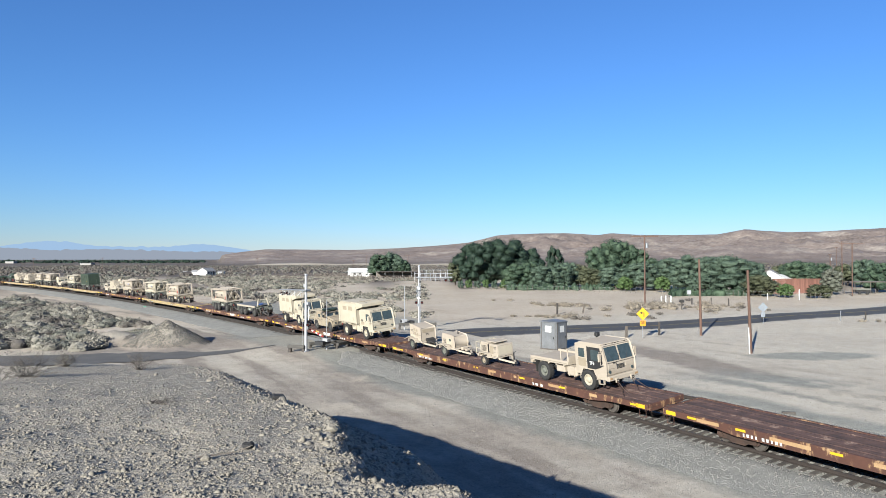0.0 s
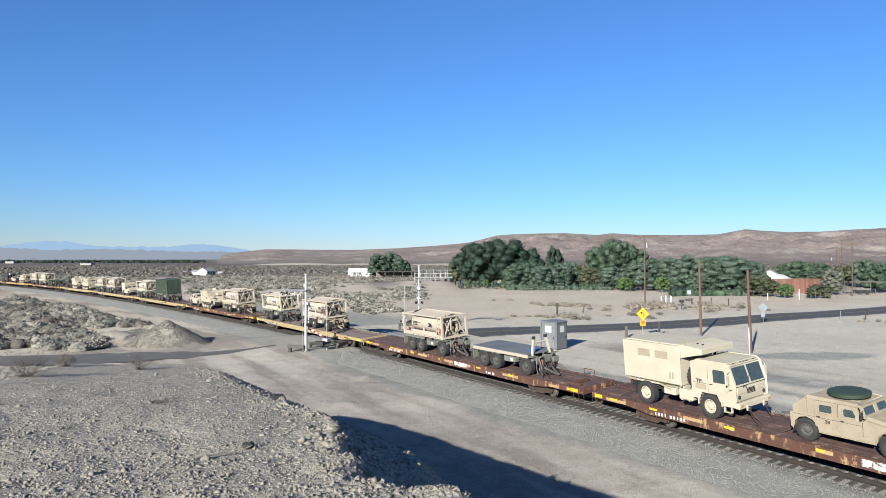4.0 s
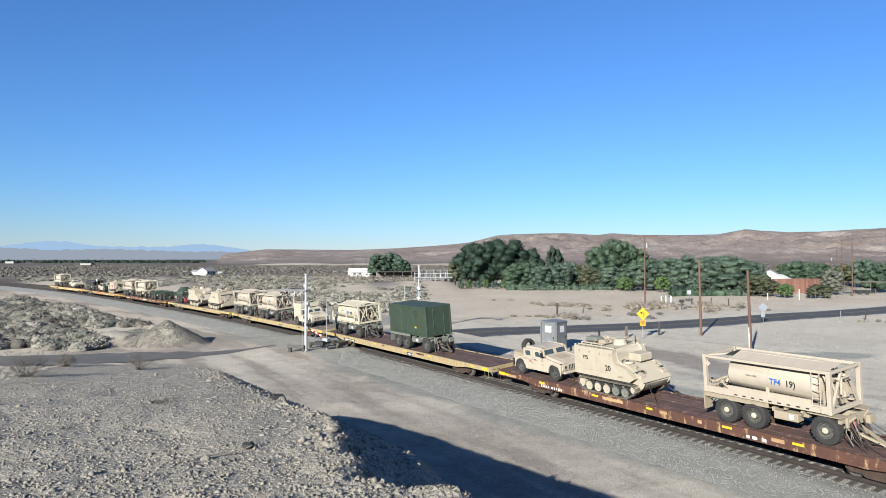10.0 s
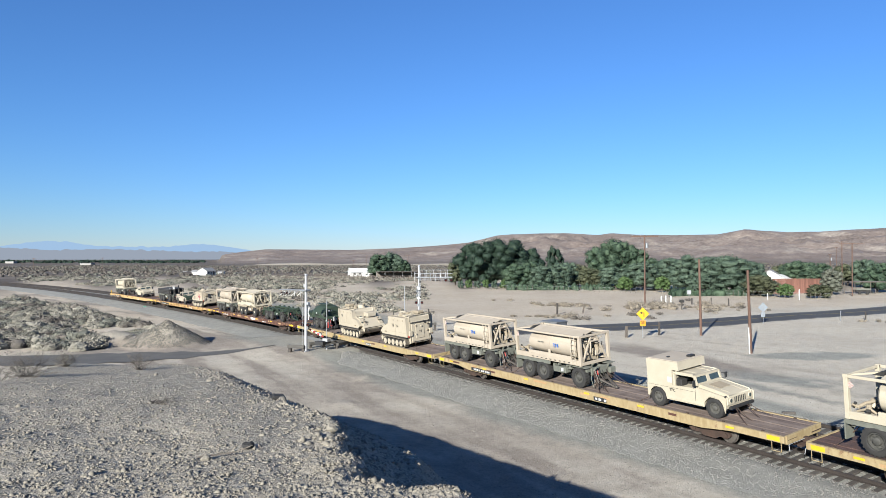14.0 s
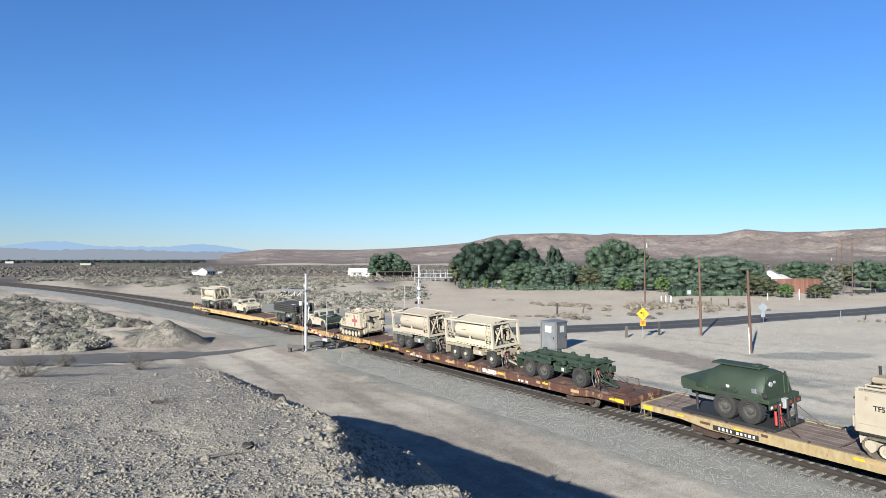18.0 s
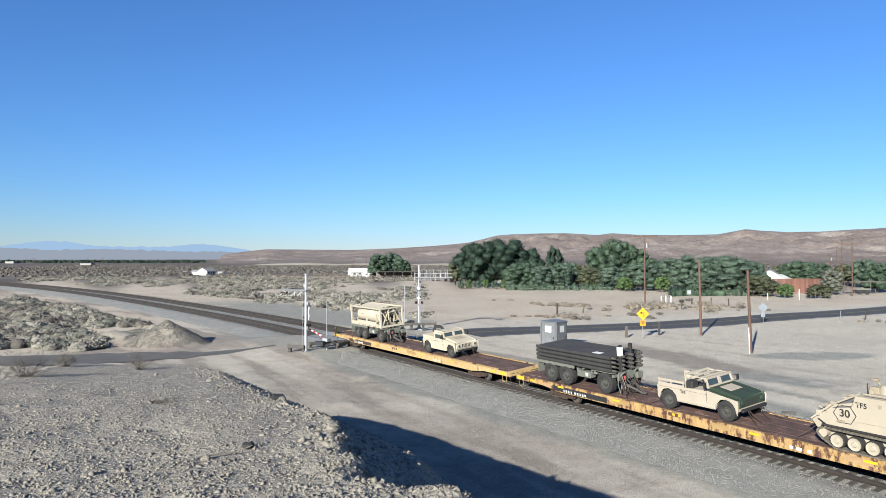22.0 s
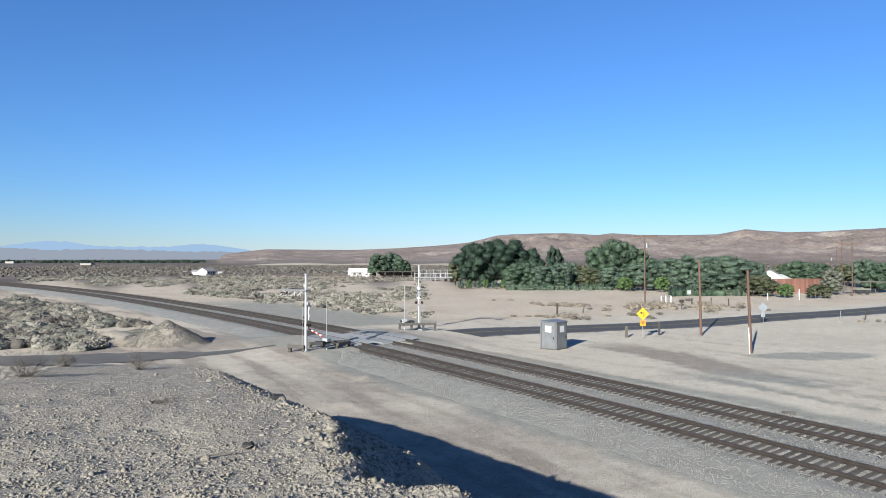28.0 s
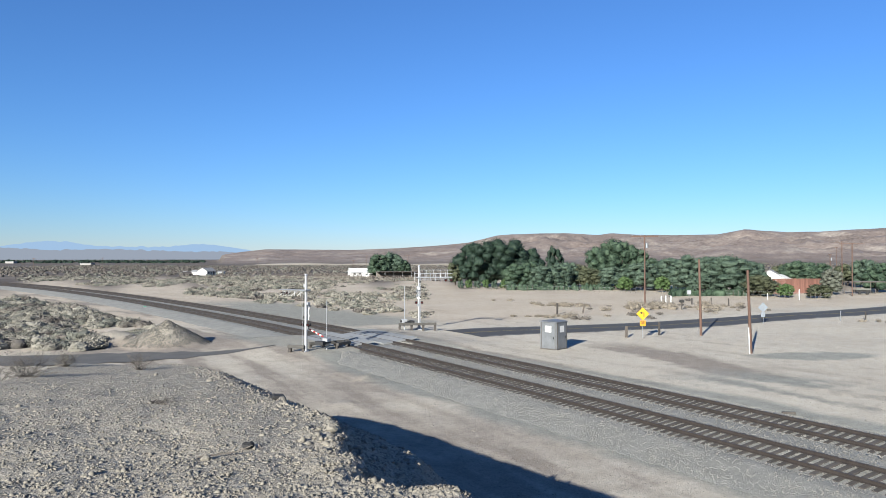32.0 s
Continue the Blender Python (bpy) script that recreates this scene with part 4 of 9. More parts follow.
# ---- three-axle load trailer ----
OLIVE_RIM = shader("dull_grey_rim", [(0.0304, 0.0304, 0.0273), (0.085, 0.0819, 0.0728)], 0.7, 0.1, 4, 40, 0.1, 0.6, 0.3)
def load_trailer(paint=None, label="grey-green three-axle load trailer chained to the deck"):
    """Origin on the deck, front axle at x = 2.3."""
    paint = paint or OLIVE
    t = thing("load_trailer", label, "trailer", group="load trailers on the train")
    for y in (-0.42, 0.42):
        part("chassis_rail", box(-3.35, 2.9, y - 0.09, y + 0.09, 0.86, 1.16, 0.02), paint, t)
    for x in (-3.3, -0.1, 1.2, 2.75):
        part("cross_member", box(x, x + 0.15, -1.0, 1.0, 0.95, 1.14, 0.01), paint, t)
    for s in (-1, 1):
        y0, y1 = sorted((s * 0.62, s * 1.19))
        part("side_panel", box(-3.48, -0.15, min(s * 1.1, s * 1.18), max(s * 1.1, s * 1.18), 1.08, 1.29, 0.015), paint, t)
        part("mudguard", Geo().add(box(-3.48, -0.2, y0, y1, 1.24, 1.28)).add(box(-3.48, -3.42, y0, y1, 0.45, 1.26)), paint, t)
        part("front_mudguard", Geo().add(box(1.6, 3.0, y0, y1, 1.22, 1.26)), paint, t)
        part("tool_box", box(0.05, 1.15, min(s * 0.66, s * 1.12), max(s * 0.66, s * 1.12), 0.68, 1.04, 0.025), paint, t)
        part("outrigger", box(1.15, 1.55, min(s * 0.5, s * 1.0), max(s * 0.5, s * 1.0), 0.95, 1.12, 0.02), paint, t)
        if s < 0:
            part("number_plate", box(0.78, 0.98, -1.13, -1.122, 0.78, 0.98), WHITE, t, "white plate")
        for x in (-2.29, -0.9, 2.3):
            wl = wheel(t, x, s * 0.98, 0.61, 0.42, OLIVE_RIM)
            if paint is DUSTY:
                part("hub_cap", Geo().add(lathe([(0.0, 0.235), (0.09, 0.23), (0.13, 0.19), (0.13, 0.12)], 14)), TAN_PALE, wl, "pale hub cap")
    for x in (-2.29, -0.9, 2.3):
        part("axle", rod((x, -0.85, 0.61), (x, 0.85, 0.61), 0.09), DARK, t)
    for x0, x1, y0, y1 in ((-2.0, -1.2, -0.6, -0.4), (-2.0, -1.2, 0.4, 0.6), (1.9, 2.7, -0.55, 0.55)):
        part("suspension", box(x0, x1, y0, y1, 0.61, 0.855, 0.03), DARK, t)
    for s in (-1, 1):
        part("air_tank", rod((0.15, s * 0.55, 0.58), (0.95, s * 0.55, 0.58), 0.12, n=14), DARK, t, "black air tank")
        part("marker_lamp", box(-3.5, -3.482, s * 0.98 - 0.09, s * 0.98 + 0.09, 1.12, 1.22), REDP, t)
        for x in (-2.9, -1.6, 0.6, 1.35):
            part("frame_bracket", Geo().add(box(x - 0.05, x + 0.05, min(s * 0.5, s * 1.16), max(s * 0.5, s * 1.16), 1.14, 1.24, 0.01)), paint, t)
        part("brake_line", Geo().add(rod((-3.2, s * 0.54, 0.9), (2.7, s * 0.54, 0.92), 0.018, n=5)), DARK, t)
    # drawbar, stand, hoses
    part("turntable", box(1.75, 2.85, -0.5, 0.5, 0.84, 0.9, 0.02), paint, t)
    part("drawbar", Geo().add(beam((2.7, -0.45, 0.7), (4.05, -0.06, 0.16), 0.1, 0.1)).add(beam((2.7, 0.45, 0.7), (4.05, 0.06, 0.16), 0.1, 0.1)).add(beam((3.3, -0.3, 0.5), (3.3, 0.3, 0.5), 0.08, 0.08)).add(box(3.95, 4.25, -0.08, 0.08, 0.06, 0.2, 0.03)), STEEL if paint is OLIVE else paint, t)
    g = Geo()
    for y in (-0.55, -0.3, 0.1, 0.4):
        pts = [Vector((2.95, y, 1.1)), Vector((3.1, y * 1.0, 0.70)), Vector((3.25, y * 0.85, 0.34)), Vector((3.55, y * 0.5, 0.16)), Vector((3.9, y * 0.35 - 0.05, 0.22))]
        for a, b in zip(pts, pts[1:]):
            g.add(rod(a, b, 0.022, n=6))
    part("hose_bundle", g, DARK, t, "black air hoses")
    rnd = random.Random(9)
    for k in range(16):
        p = Vector((rnd.uniform(2.8, 3.15), rnd.uniform(-0.85, 0.85), rnd.uniform(0.75, 1.25)))
        q = p + Vector((rnd.uniform(-0.05, 0.3), rnd.uniform(-0.15, 0.15), -rnd.uniform(0.3, 0.6)))
        e = Vector((q.x + rnd.uniform(0.1, 0.5), q.y + rnd.uniform(-0.25, 0.25), max(0.04, q.z - rnd.uniform(0.25, 0.6))))
        rr = rnd.uniform(0.013, 0.03)
        part("hose", Geo().add(rod(p, q, rr, n=6)).add(rod(q, e, rr, n=6)), (DARK, OLIVE, RUST_DARK, STEEL)[k % 4], t)

    part("front_rack", Geo().add(box(2.9, 3.02, -0.75, 0.75, 0.75, 1.2, 0.02)).add(rod((3.0, -0.6, 1.0), (3.25, -0.55, 1.25), 0.06)).add(rod((3.0, 0.5, 1.0), (3.2, 0.5, 1.3), 0.05)).add(box(3.02, 3.22, 0.55, 1.0, 0.7, 1.05, 0.02)), paint, t)
    part("hose_coupling", Geo().add(rod((3.02, -0.35, 1.05), (3.12, -0.35, 0.75), 0.035)), REDP, t, "red air coupling")
    part("hose_coupling", Geo().add(rod((3.02, -0.2, 1.05), (3.12, -0.2, 0.75), 0.03)), DARK, t)
    for s in (-1, 1):
        chain(t, (2.9, s * 0.5, 0.8), (3.9, s * 1.1, 0.02))
        chain(t, (3.0, s * 0.6, 0.9), (4.5, s * 1.0, 0.02))
        chain(t, (-3.2, s * 0.6, 0.9), (-4.0, s * 1.05, 0.02))
    return t


PLACARD = flaking("worn_placard", ((0.3339, 0.3035, 0.2792), (0.437, 0.4128, 0.3885)), [(0.2732, 0.0607, 0.0425), (0.2428, 0.2064, 0.17), (0.3035, 0.2428, 0.2003)], 0.5, (9, 9, 9))


def tank_rack(m_tank=None, marks=()):
    """A tank lying in an open frame, 6.06 m long; origin under its middle, on the trailer."""
    t = thing("tank_rack", "dusty tan fuel tank in an open steel frame", "tank", group="tank racks on the train")
    mt = m_tank or TAN
    X, Y, Hh, e = 3.03, 1.22, 1.79, 0.18
    for x in (-1, 1):
        for y in (-1, 1):
            part("corner_post", Geo().add(box(min(x * X, x * (X - e)), max(x * X, x * (X - e)), min(y * Y, y * (Y - e)), max(y * Y, y * (Y - e)), 0, Hh, 0.012)).add(box(min(x * (X + 0.01), x * (X - 0.18)), max(x * (X + 0.01), x * (X - 0.18)), min(y * (Y + 0.01), y * (Y - 0.17)), max(y * (Y + 0.01), y * (Y - 0.17)), Hh - 0.12, Hh + 0.01, 0.01)), mt, t)
    for y in (-1, 1):
        y0, y1 = sorted((y * Y, y * (Y - 0.12)))
        part("bottom_rail", box(-X + e, X - e, y0, y1, 0.02, 0.33, 0.012), mt, t)
        part("side_skirt", prism([(-1.75, 0.33), (2.2, 0.33), (2.2, 0.50), (-1.75, 0.50)], y0 + (0.03 if y < 0 else 0.0), y1 - (0.03 if y > 0 else 0.0)), mt, t)
        part("top_rail", box(-X + e, X - e, y0 + 0.01, y1 - 0.01, Hh - 0.13, Hh - 0.01, 0.012), mt, t)
        part("platform_edge", box(-X + e, X - e, min(y * (Y - 0.12), y * 0.75), max(y * (Y - 0.12), y * 0.75), 0.22, 0.28), mt, t)
        part("mid_bracket", Geo().add(box(0.16, 0.3, min(y * 1.08, y * 1.2), max(y * 1.08, y * 1.2), 0.28, 0.72, 0.02)).add(box(0.1, 0.36, min(y * 1.06, y * 1.21), max(y * 1.06, y * 1.21), 0.24, 0.34, 0.02)), mt, t)
    for x in (-1, 1):
        x0, x1 = sorted((x * X, x * (X - 0.13)))
        part("end_rail", box(x0, x1, -Y + e, Y - e, 0.02, 0.2, 0.012), mt, t)
        part("end_rail", box(x0, x1, -Y + e, Y - e, Hh - 0.14, Hh - 0.01, 0.012), mt, t)
    r, cz = 0.80, 1.0
    oval = Matrix.Diagonal((1, 1.40, 1, 1))
    part("tank", Geo().add(lathe([(0.0, -1.92), (0.35, -1.91), (0.62, -1.87), (0.75, -1.81), (r, -1.72), (r, 2.2), (0.75, 2.29), (0.62, 2.36), (0.35, 2.41), (0.0, 2.42)], 40, "x"), oval), mt, t, "smooth tan cylindrical tank", at=Matrix.Translation((0, 0, cz)))
    for x in (0.23,):
        part("tank_band", Geo().add(lathe([(r - 0.005, -0.035), (r + 0.012, -0.035), (r + 0.012, 0.035), (r - 0.005, 0.035)], 40, "x"), oval), mt, t, at=Matrix.Translation((x, 0, cz)))
    for x in (-1.5, 0.1, 1.6):
        part("saddle", box(x - 0.08, x + 0.08, -0.62, 0.62, 0.05, 0.5, 0.02), mt, t)
    part("walkway", Geo().add(prism([(-1.75, 0), (X - e, 0), (X - e, 0.05), (-1.75, 0.05)], -0.55, 0.55), pose(0, -0.56, Hh - 0.03, 15)).add(prism([(-1.75, 0), (X - e, 0), (X - e, 0.05), (-1.75, 0.05)], -0.55, 0.55), pose(0, 0.56, Hh - 0.03, -15)).add(box(-1.70, 2.2, -0.16, 0.16, Hh + 0.09, Hh + 0.15, 0.02)), mt, t, "tan plate walkway over the tank")
    rnd = random.Random(5)
    for k in range(22):
        a = Vector((rnd.uniform(2.5, 2.95), rnd.uniform(-1.0, 1.0), rnd.uniform(0.25, 1.6)))
        b = Vector((rnd.uniform(2.6, 3.0), a.y + rnd.uniform(-0.4, 0.4), max(0.2, a.z + rnd.uniform(-0.7, 0.3))))
        part("pipe", rod(a, b, rnd.uniform(0.02, 0.06), n=8), (DUSTY, DARK, mt)[k % 3], t)
    part("end_plate", box(2.72, 2.78, -1.02, -0.3, 0.3, 1.25, 0.02), DUSTY, t)
    # solid black wedge stands in for the shade of an open gap between struts
    part("roof_gap_shade", prism([(-2.25, Hh - 0.04), (-1.80, Hh - 0.04), (-1.80, Hh + 0.14), (-1.92, Hh + 0.14)], -0.55, 0.1), DARK, t, "black wedge painted for the shaded gap in the frame's roof")
    part("roof_strut", beam((-2.9, -0.9, Hh - 0.06), (-1.8, 0.9, Hh - 0.06), 0.1, 0.08), mt, t)
    g = Geo()
    for x in (2.28, 2.62):
        g.add(rod((x, -Y - 0.03, 0.05), (x, -Y - 0.03, Hh - 0.02), 0.022, n=6))
    for i in range(5):
        g.add(rod((2.28, -Y - 0.03, 0.3 + i * 0.32), (2.62, -Y - 0.03, 0.3 + i * 0.32), 0.018, n=6))
    part("ladder", g, mt, t)
    # pump end, forward
    for k in range(7):
        cx, cy, cz2 = rnd.uniform(2.5, 2.85), rnd.uniform(-0.95, 0.95), rnd.uniform(0.3, 1.35)
        w2 = rnd.uniform(0.06, 0.18)
        part("fitting", box(cx - 0.08, cx + 0.08, cy - w2, cy + w2, cz2 - w2, cz2 + w2 * 0.7, 0.02), (mt, DUSTY, DARK, WHITE)[k % 4] if k != 5 else mt, t)
    for k in range(8):
        p = Vector((rnd.uniform(-2.85, -2.05), rnd.uniform(-1.0, -0.1), rnd.uniform(0.28, 0.6)))
        part("rear_fitting", rod(p, p + Vector((rnd.uniform(-0.35, 0.35), rnd.uniform(-0.2, 0.2), rnd.uniform(-0.05, 0.35))), rnd.uniform(0.03, 0.085), n=8), (DUSTY, mt, DARK)[k % 3], t)
    part("pump_cabinet", box(2.42, 2.8, -0.75, 0.1, 0.22, 0.85, 0.03), DUSTY, t)
    part("hose_reel", lathe([(0.0, -0.22), (0.34, -0.22), (0.34, -0.18), (0.2, -0.16), (0.2, 0.16), (0.34, 0.18), (0.34, 0.22), (0.0, 0.22)], 18), DUSTY, t).location = (2.6, 0.55, 0.75)
    part("cross_brace", Geo().add(beam((2.93, -0.95, 0.2), (2.93, -0.2, Hh - 0.15), 0.1, 0.08)).add(beam((2.93, 0.95, 0.2), (2.93, 0.2, Hh - 0.15), 0.1, 0.08)), mt, t)
    part("lift_bar", Geo().add(rod((2.97, -0.3, 1.35), (2.97, 0.3, 1.35), 0.05)).add(rod((2.97, -0.28, 1.35), (2.97, -0.32, 0.7), 0.05)), mt, t)
    part("valve_block", Geo().add(rod((2.3, -0.5, 1.1), (2.75, -0.55, 1.1), 0.09)).add(rod((2.75, -0.55, 1.1), (2.75, -0.55, 0.8), 0.07)).add(rod((2.35, 0.1, 0.95), (2.85, 0.15, 1.25), 0.06)), DUSTY, t)
    # rear end
    part("rear_pipework", Geo().add(rod((-2.05, -0.3, 0.75), (-2.6, -0.45, 0.55), 0.07)).add(rod((-2.6, -0.45, 0.55), (-2.8, -0.7, 0.4), 0.07)).add(box(-2.75, -2.35, 0.1, 0.6, 0.22, 0.6, 0.03)).add(rod((-2.3, -0.8, 0.3), (-2.3, -0.8, 0.62), 0.11)), DUSTY, t)
    part("rear_hose", Geo().add(rod((-2.7, -0.9, 0.3), (-2.2, -0.95, 0.5), 0.05)).add(rod((-2.2, -0.95, 0.5), (-1.95, -0.9, 0.32), 0.05)), REDP if marks and marks[0][0] == "TF5" else DUSTY, t)
    part("placard", box(-0.11, 0.11, -0.004, 0.004, -0.11, 0.11), PLACARD, t, "worn white and red diamond placard", at=pose(-2.78, -1.16, 1.38, 0, 45, 0))
    for i in range(9):
        part("fork_slot", box(-1.4 + i * 0.42, -1.24 + i * 0.42, -1.225, -1.221, 0.09, 0.15), DARK, t)
    bars(t, -0.55, -r * 1.45 - 0.006, cz + 0.12, 6, 0.06, DUSTY if not marks else OLIVE, 0.02, 0.07)
    for wd, size, mtx, x in marks:
        words(t, wd, size, mtx, x, -r * 1.45 - 0.004, cz)
    if marks and marks[0][0] == "TF5":
        part("extinguisher", rod((2.82, -1.24, 0.5), (2.82, -1.24, 0.85), 0.07), REDP, t, "red fire extinguisher")
    return t


BLK, BLU = BLACKP, BLUEP
TANKS = [  # place, marks, trailer paint, tank paint
    (85.98 + 2.3, (("TF5", 0.46, BLK, -1.1), ("38)", 0.40, BLK, 1.2)), None, TAN),
    (107.8 + 2.3, (("TF5", 0.46, BLK, -1.1), ("38)", 0.40, BLK, 1.2)), DUSTY, TAN),
    (120.4 + 2.3, (("TF4", 0.34, BLU, 0.6), ("19)", 0.36, BLK, 1.3)), None, TAN_PALE),
    (134.9 + 2.3, (("TF4", 0.34, BLU, 0.6), ("19)", 0.36, BLK, 1.3)), DUSTY, TAN),
    (179.15 + 2.3, (("TF4", 0.34, BLU, 0.6), ("19)", 0.36, BLK, 1.3)), None, TAN_PALE),
    (200.3 + 2.3, (("TF4", 0.32, BLU, 0.85),), None, TAN),
    (209.2 + 2.3, (("TF4", 0.32, BLU, 0.85),), None, TAN),
    (258.4 + 2.3, (), DUSTY, TAN_PALE),
    (266.9 + 2.3, (), None, TAN),
    (322.9 + 2.3, (), None, TAN_PALE),
]
for u, marks, paint, tp in TANKS:
    lt = load_trailer(paint, "grey-green three-axle load trailer chained to the deck" if paint is None else "dusty tan three-axle load trailer chained to the deck")
    aboard(lt, u)
    tr = tank_rack(tp, marks)
    RIDERS.append((tr, RIDERS[-1][1], RIDERS[-1][2] - 0.38, DECK_Z + 1.30, 0.0))

# a trailer with an empty platform
aboard(load_trailer(None, "grey-green three-axle load trailer under a flat platform"), 75.85 + 2.3)
fr = thing("load_platform", "dark flat load platform with tan edges on a trailer", "platform")
part("floor", box(-3.03, 3.0, -1.16, 1.16, 0.16, 0.24, 0.01), shader("worn_blue_grey_floor", [(0.0607, 0.0668, 0.0728), (0.1335, 0.1396, 0.1457)], 0.7, 0, 1.2, 20, 0.1, 0.6), fr, "dull blue-grey steel floor")
for y in (-1, 1):
    part("side_beam", box(-3.0, 3.05, min(y * 1.22, y * 1.12), max(y * 1.22, y * 1.12), 0.0, 0.2, 0.01), TAN, fr)
part("front_frame", Geo().add(beam((3.0, -0.75, 0.1), (2.95, -0.5, 1.15), 0.14, 0.14)).add(beam((3.0, 0.75, 0.1), (2.95, 0.5, 1.15), 0.14, 0.14)).add(rod((2.95, -0.5, 0.9), (2.95, 0.5, 0.9), 0.05)), TAN_PALE, fr, "tan lifting frame")
for y in (-0.5, 0.5):
    part("frame_cap", box(2.86, 3.04, y - 0.1, y + 0.1, 1.12, 1.32, 0.02), BLACKP, fr)
part("webbing", Geo().add(box(2.0, 2.5, -0.35, 0.3, 0.24, 0.33, 0.03)), BLUEP, fr, "blue strap lying on the floor")
RIDERS.append((fr, RIDERS[-1][1], RIDERS[-1][2] - 0.38, DECK_Z + 1.16, 0.0))

# a green container on a trailer
aboard(load_trailer(None, "grey-green three-axle load trailer under a green container"), 166.9 + 2.3)
cn = thing("shipping_container", "dark green steel container with side doors on a trailer", "container")
X, Y, Z1 = 3.03, 1.22, 2.42
part("roof", Geo().add(box(-X + 0.05, X - 0.05, -Y + 0.03, Y - 0.03, Z1 - 0.06, Z1 - 0.015, 0.01)), GREEN, cn)
part("floor_frame", box(-X + 0.05, X - 0.05, -Y + 0.02, Y - 0.02, 0.0, 0.16, 0.01), GREEN, cn)
for x in (-1, 1):
    for y in (-1, 1):
        part("corner_post", box(min(x * X, x * (X - 0.15)), max(x * X, x * (X - 0.15)), min(y * Y, y * (Y - 0.15)), max(y * Y, y * (Y - 0.15)), 0, Z1, 0.015), GREEN, cn)
    part("end_wall", box(min(x * (X - 0.03), x * (X - 0.08)), max(x * (X - 0.03), x * (X - 0.08)), -Y + 0.15, Y - 0.15, 0.1, Z1 - 0.05), GREEN, cn)
for y in (-1, 1):
    part("top_beam", box(-X + 0.15, X - 0.15, min(y * Y, y * (Y - 0.1)), max(y * Y, y * (Y - 0.1)), Z1 - 0.14, Z1, 0.01), GREEN, cn)
    for i in range(6):
        a = -X + 0.16 + i * 0.955
        d = part("side_door", Geo().add(box(a + 0.02, a + 0.945, min(y * (Y - 0.02), y * (Y - 0.07)), max(y * (Y - 0.02), y * (Y - 0.07)), 0.17, Z1 - 0.15, 0.01)), GREEN, cn)
        part("hinge_bar", rod((a + 0.02, y * (Y - 0.01), 0.2), (a + 0.02, y * (Y - 0.01), Z1 - 0.2), 0.016, n=6), GREEN, d)
        if i == 4:
            g = Geo()
            for q in range(5):
                g.add(box(a + 0.2, a + 0.75, y * (Y - 0.01) - 0.006, y * (Y - 0.01) + 0.006, 1.5 + q * 0.12, 1.55 + q * 0.12))
            part("vent", g, DARK, d, "louvred vent")
            part("notice", box(a + 0.25, a + 0.5, y * (Y - 0.01) - 0.005, y * (Y - 0.01) + 0.005, 0.62, 0.74), REFLECT, d, "small yellow notice")
part("lock_bar", Geo().add(rod((X - 0.02, -0.5, 0.2), (X - 0.02, -0.5, Z1 - 0.2), 0.025, n=6)).add(rod((X - 0.02, 0.5, 0.2), (X - 0.02, 0.5, Z1 - 0.2), 0.025, n=6)), GREEN, cn)
RIDERS.append((cn, RIDERS[-1][1], RIDERS[-1][2] - 0.38, DECK_Z + 1.28, 0.0))

# an empty green trailer with a bare frame
aboard(load_trailer(GREEN, "dark green three-axle load trailer, empty, chained down"), 249.75 + 2.3)
bf = thing("flat_rack", "dark green bare lifting frame on an empty trailer", "rack")
for y in (-0.55, 0.55):
    part("long_beam", box(-3.1, 2.9, y - 0.08, y + 0.08, 0.0, 0.24, 0.02), GREEN, bf)
for x in (-3.0, -1.6, -0.3, 1.0, 2.2, 2.85):
    part("cross_beam", box(x - 0.06, x + 0.06, -1.1, 1.1, 0.05, 0.18, 0.015), GREEN, bf)
for x in (-2.9, -1.5, -0.2, 1.1, 2.6):
    for y in (-1.0, 1.0):
        part("twist_lock", box(x - 0.12, x + 0.12, y - 0.1, y + 0.1, 0.0, 0.3, 0.02), GREEN, bf)
RIDERS.append((bf, RIDERS[-1][1], RIDERS[-1][2] - 0.2, DECK_Z + 1.16, 0.0))

# bundles of black panels on a trailer
aboard(load_trailer(None, "grey-green three-axle load trailer under stacked black panels"), 295.5 + 2.3)
PANEL = shader("dusty_black_panel", [(0.010, 0.010, 0.0105), (0.036, 0.034, 0.032)], 0.9, 0, 1.2, 20, 0.15, 0.5)
for i in range(4):
    pn = thing("folding_panel", "long black folding roadway panel strapped in a stack", "panel", group="stack of black panels")
    part("sheet", box(-3.35, 2.6 + 0.1 * i, -1.2, 1.2, 0.03, 0.20, 0.015), PANEL, pn)
    for y in (-1.15, -0.4, 0.4, 1.15):
        part("edge_tube", rod((-3.4, y, 0.11), (3.0, y, 0.11), 0.105, n=10), PANEL, pn)
    for y in (-1.05, -0.35, 0.35, 1.05):
        part("end_fitting", rod((2.95, y, 0.11), (3.25, y, 0.11), 0.07), STEEL, pn)
    if i == 3:
        part("paper_sheet", box(1.3, 1.9, -0.9, -0.55, 0.2, 0.215), WHITE, pn, "white notice sheet")
    RIDERS.append((pn, RIDERS[-1 - i][1], RIDERS[-1 - i][2] - 0.1 if i == 0 else RIDERS[-i][2], DECK_Z + 1.26 + i * 0.235, 0.0))
lf = thing("lifting_hook_frame", "black upright lifting frame on a trailer's front", "frame")
for y in (-0.4, 0.4):
    part("upright", box(-0.1, 0.1, y - 0.09, y + 0.09, 0, 1.55, 0.02), BLACKP, lf)
part("hook_bar", rod((0, -0.4, 1.3), (0, 0.4, 1.3), 0.05), STEEL, lf)
part("cover", box(-0.12, 0.12, -0.55, -0.28, 0.95, 1.45, 0.02), WHITE, lf, "white wrapped cover")
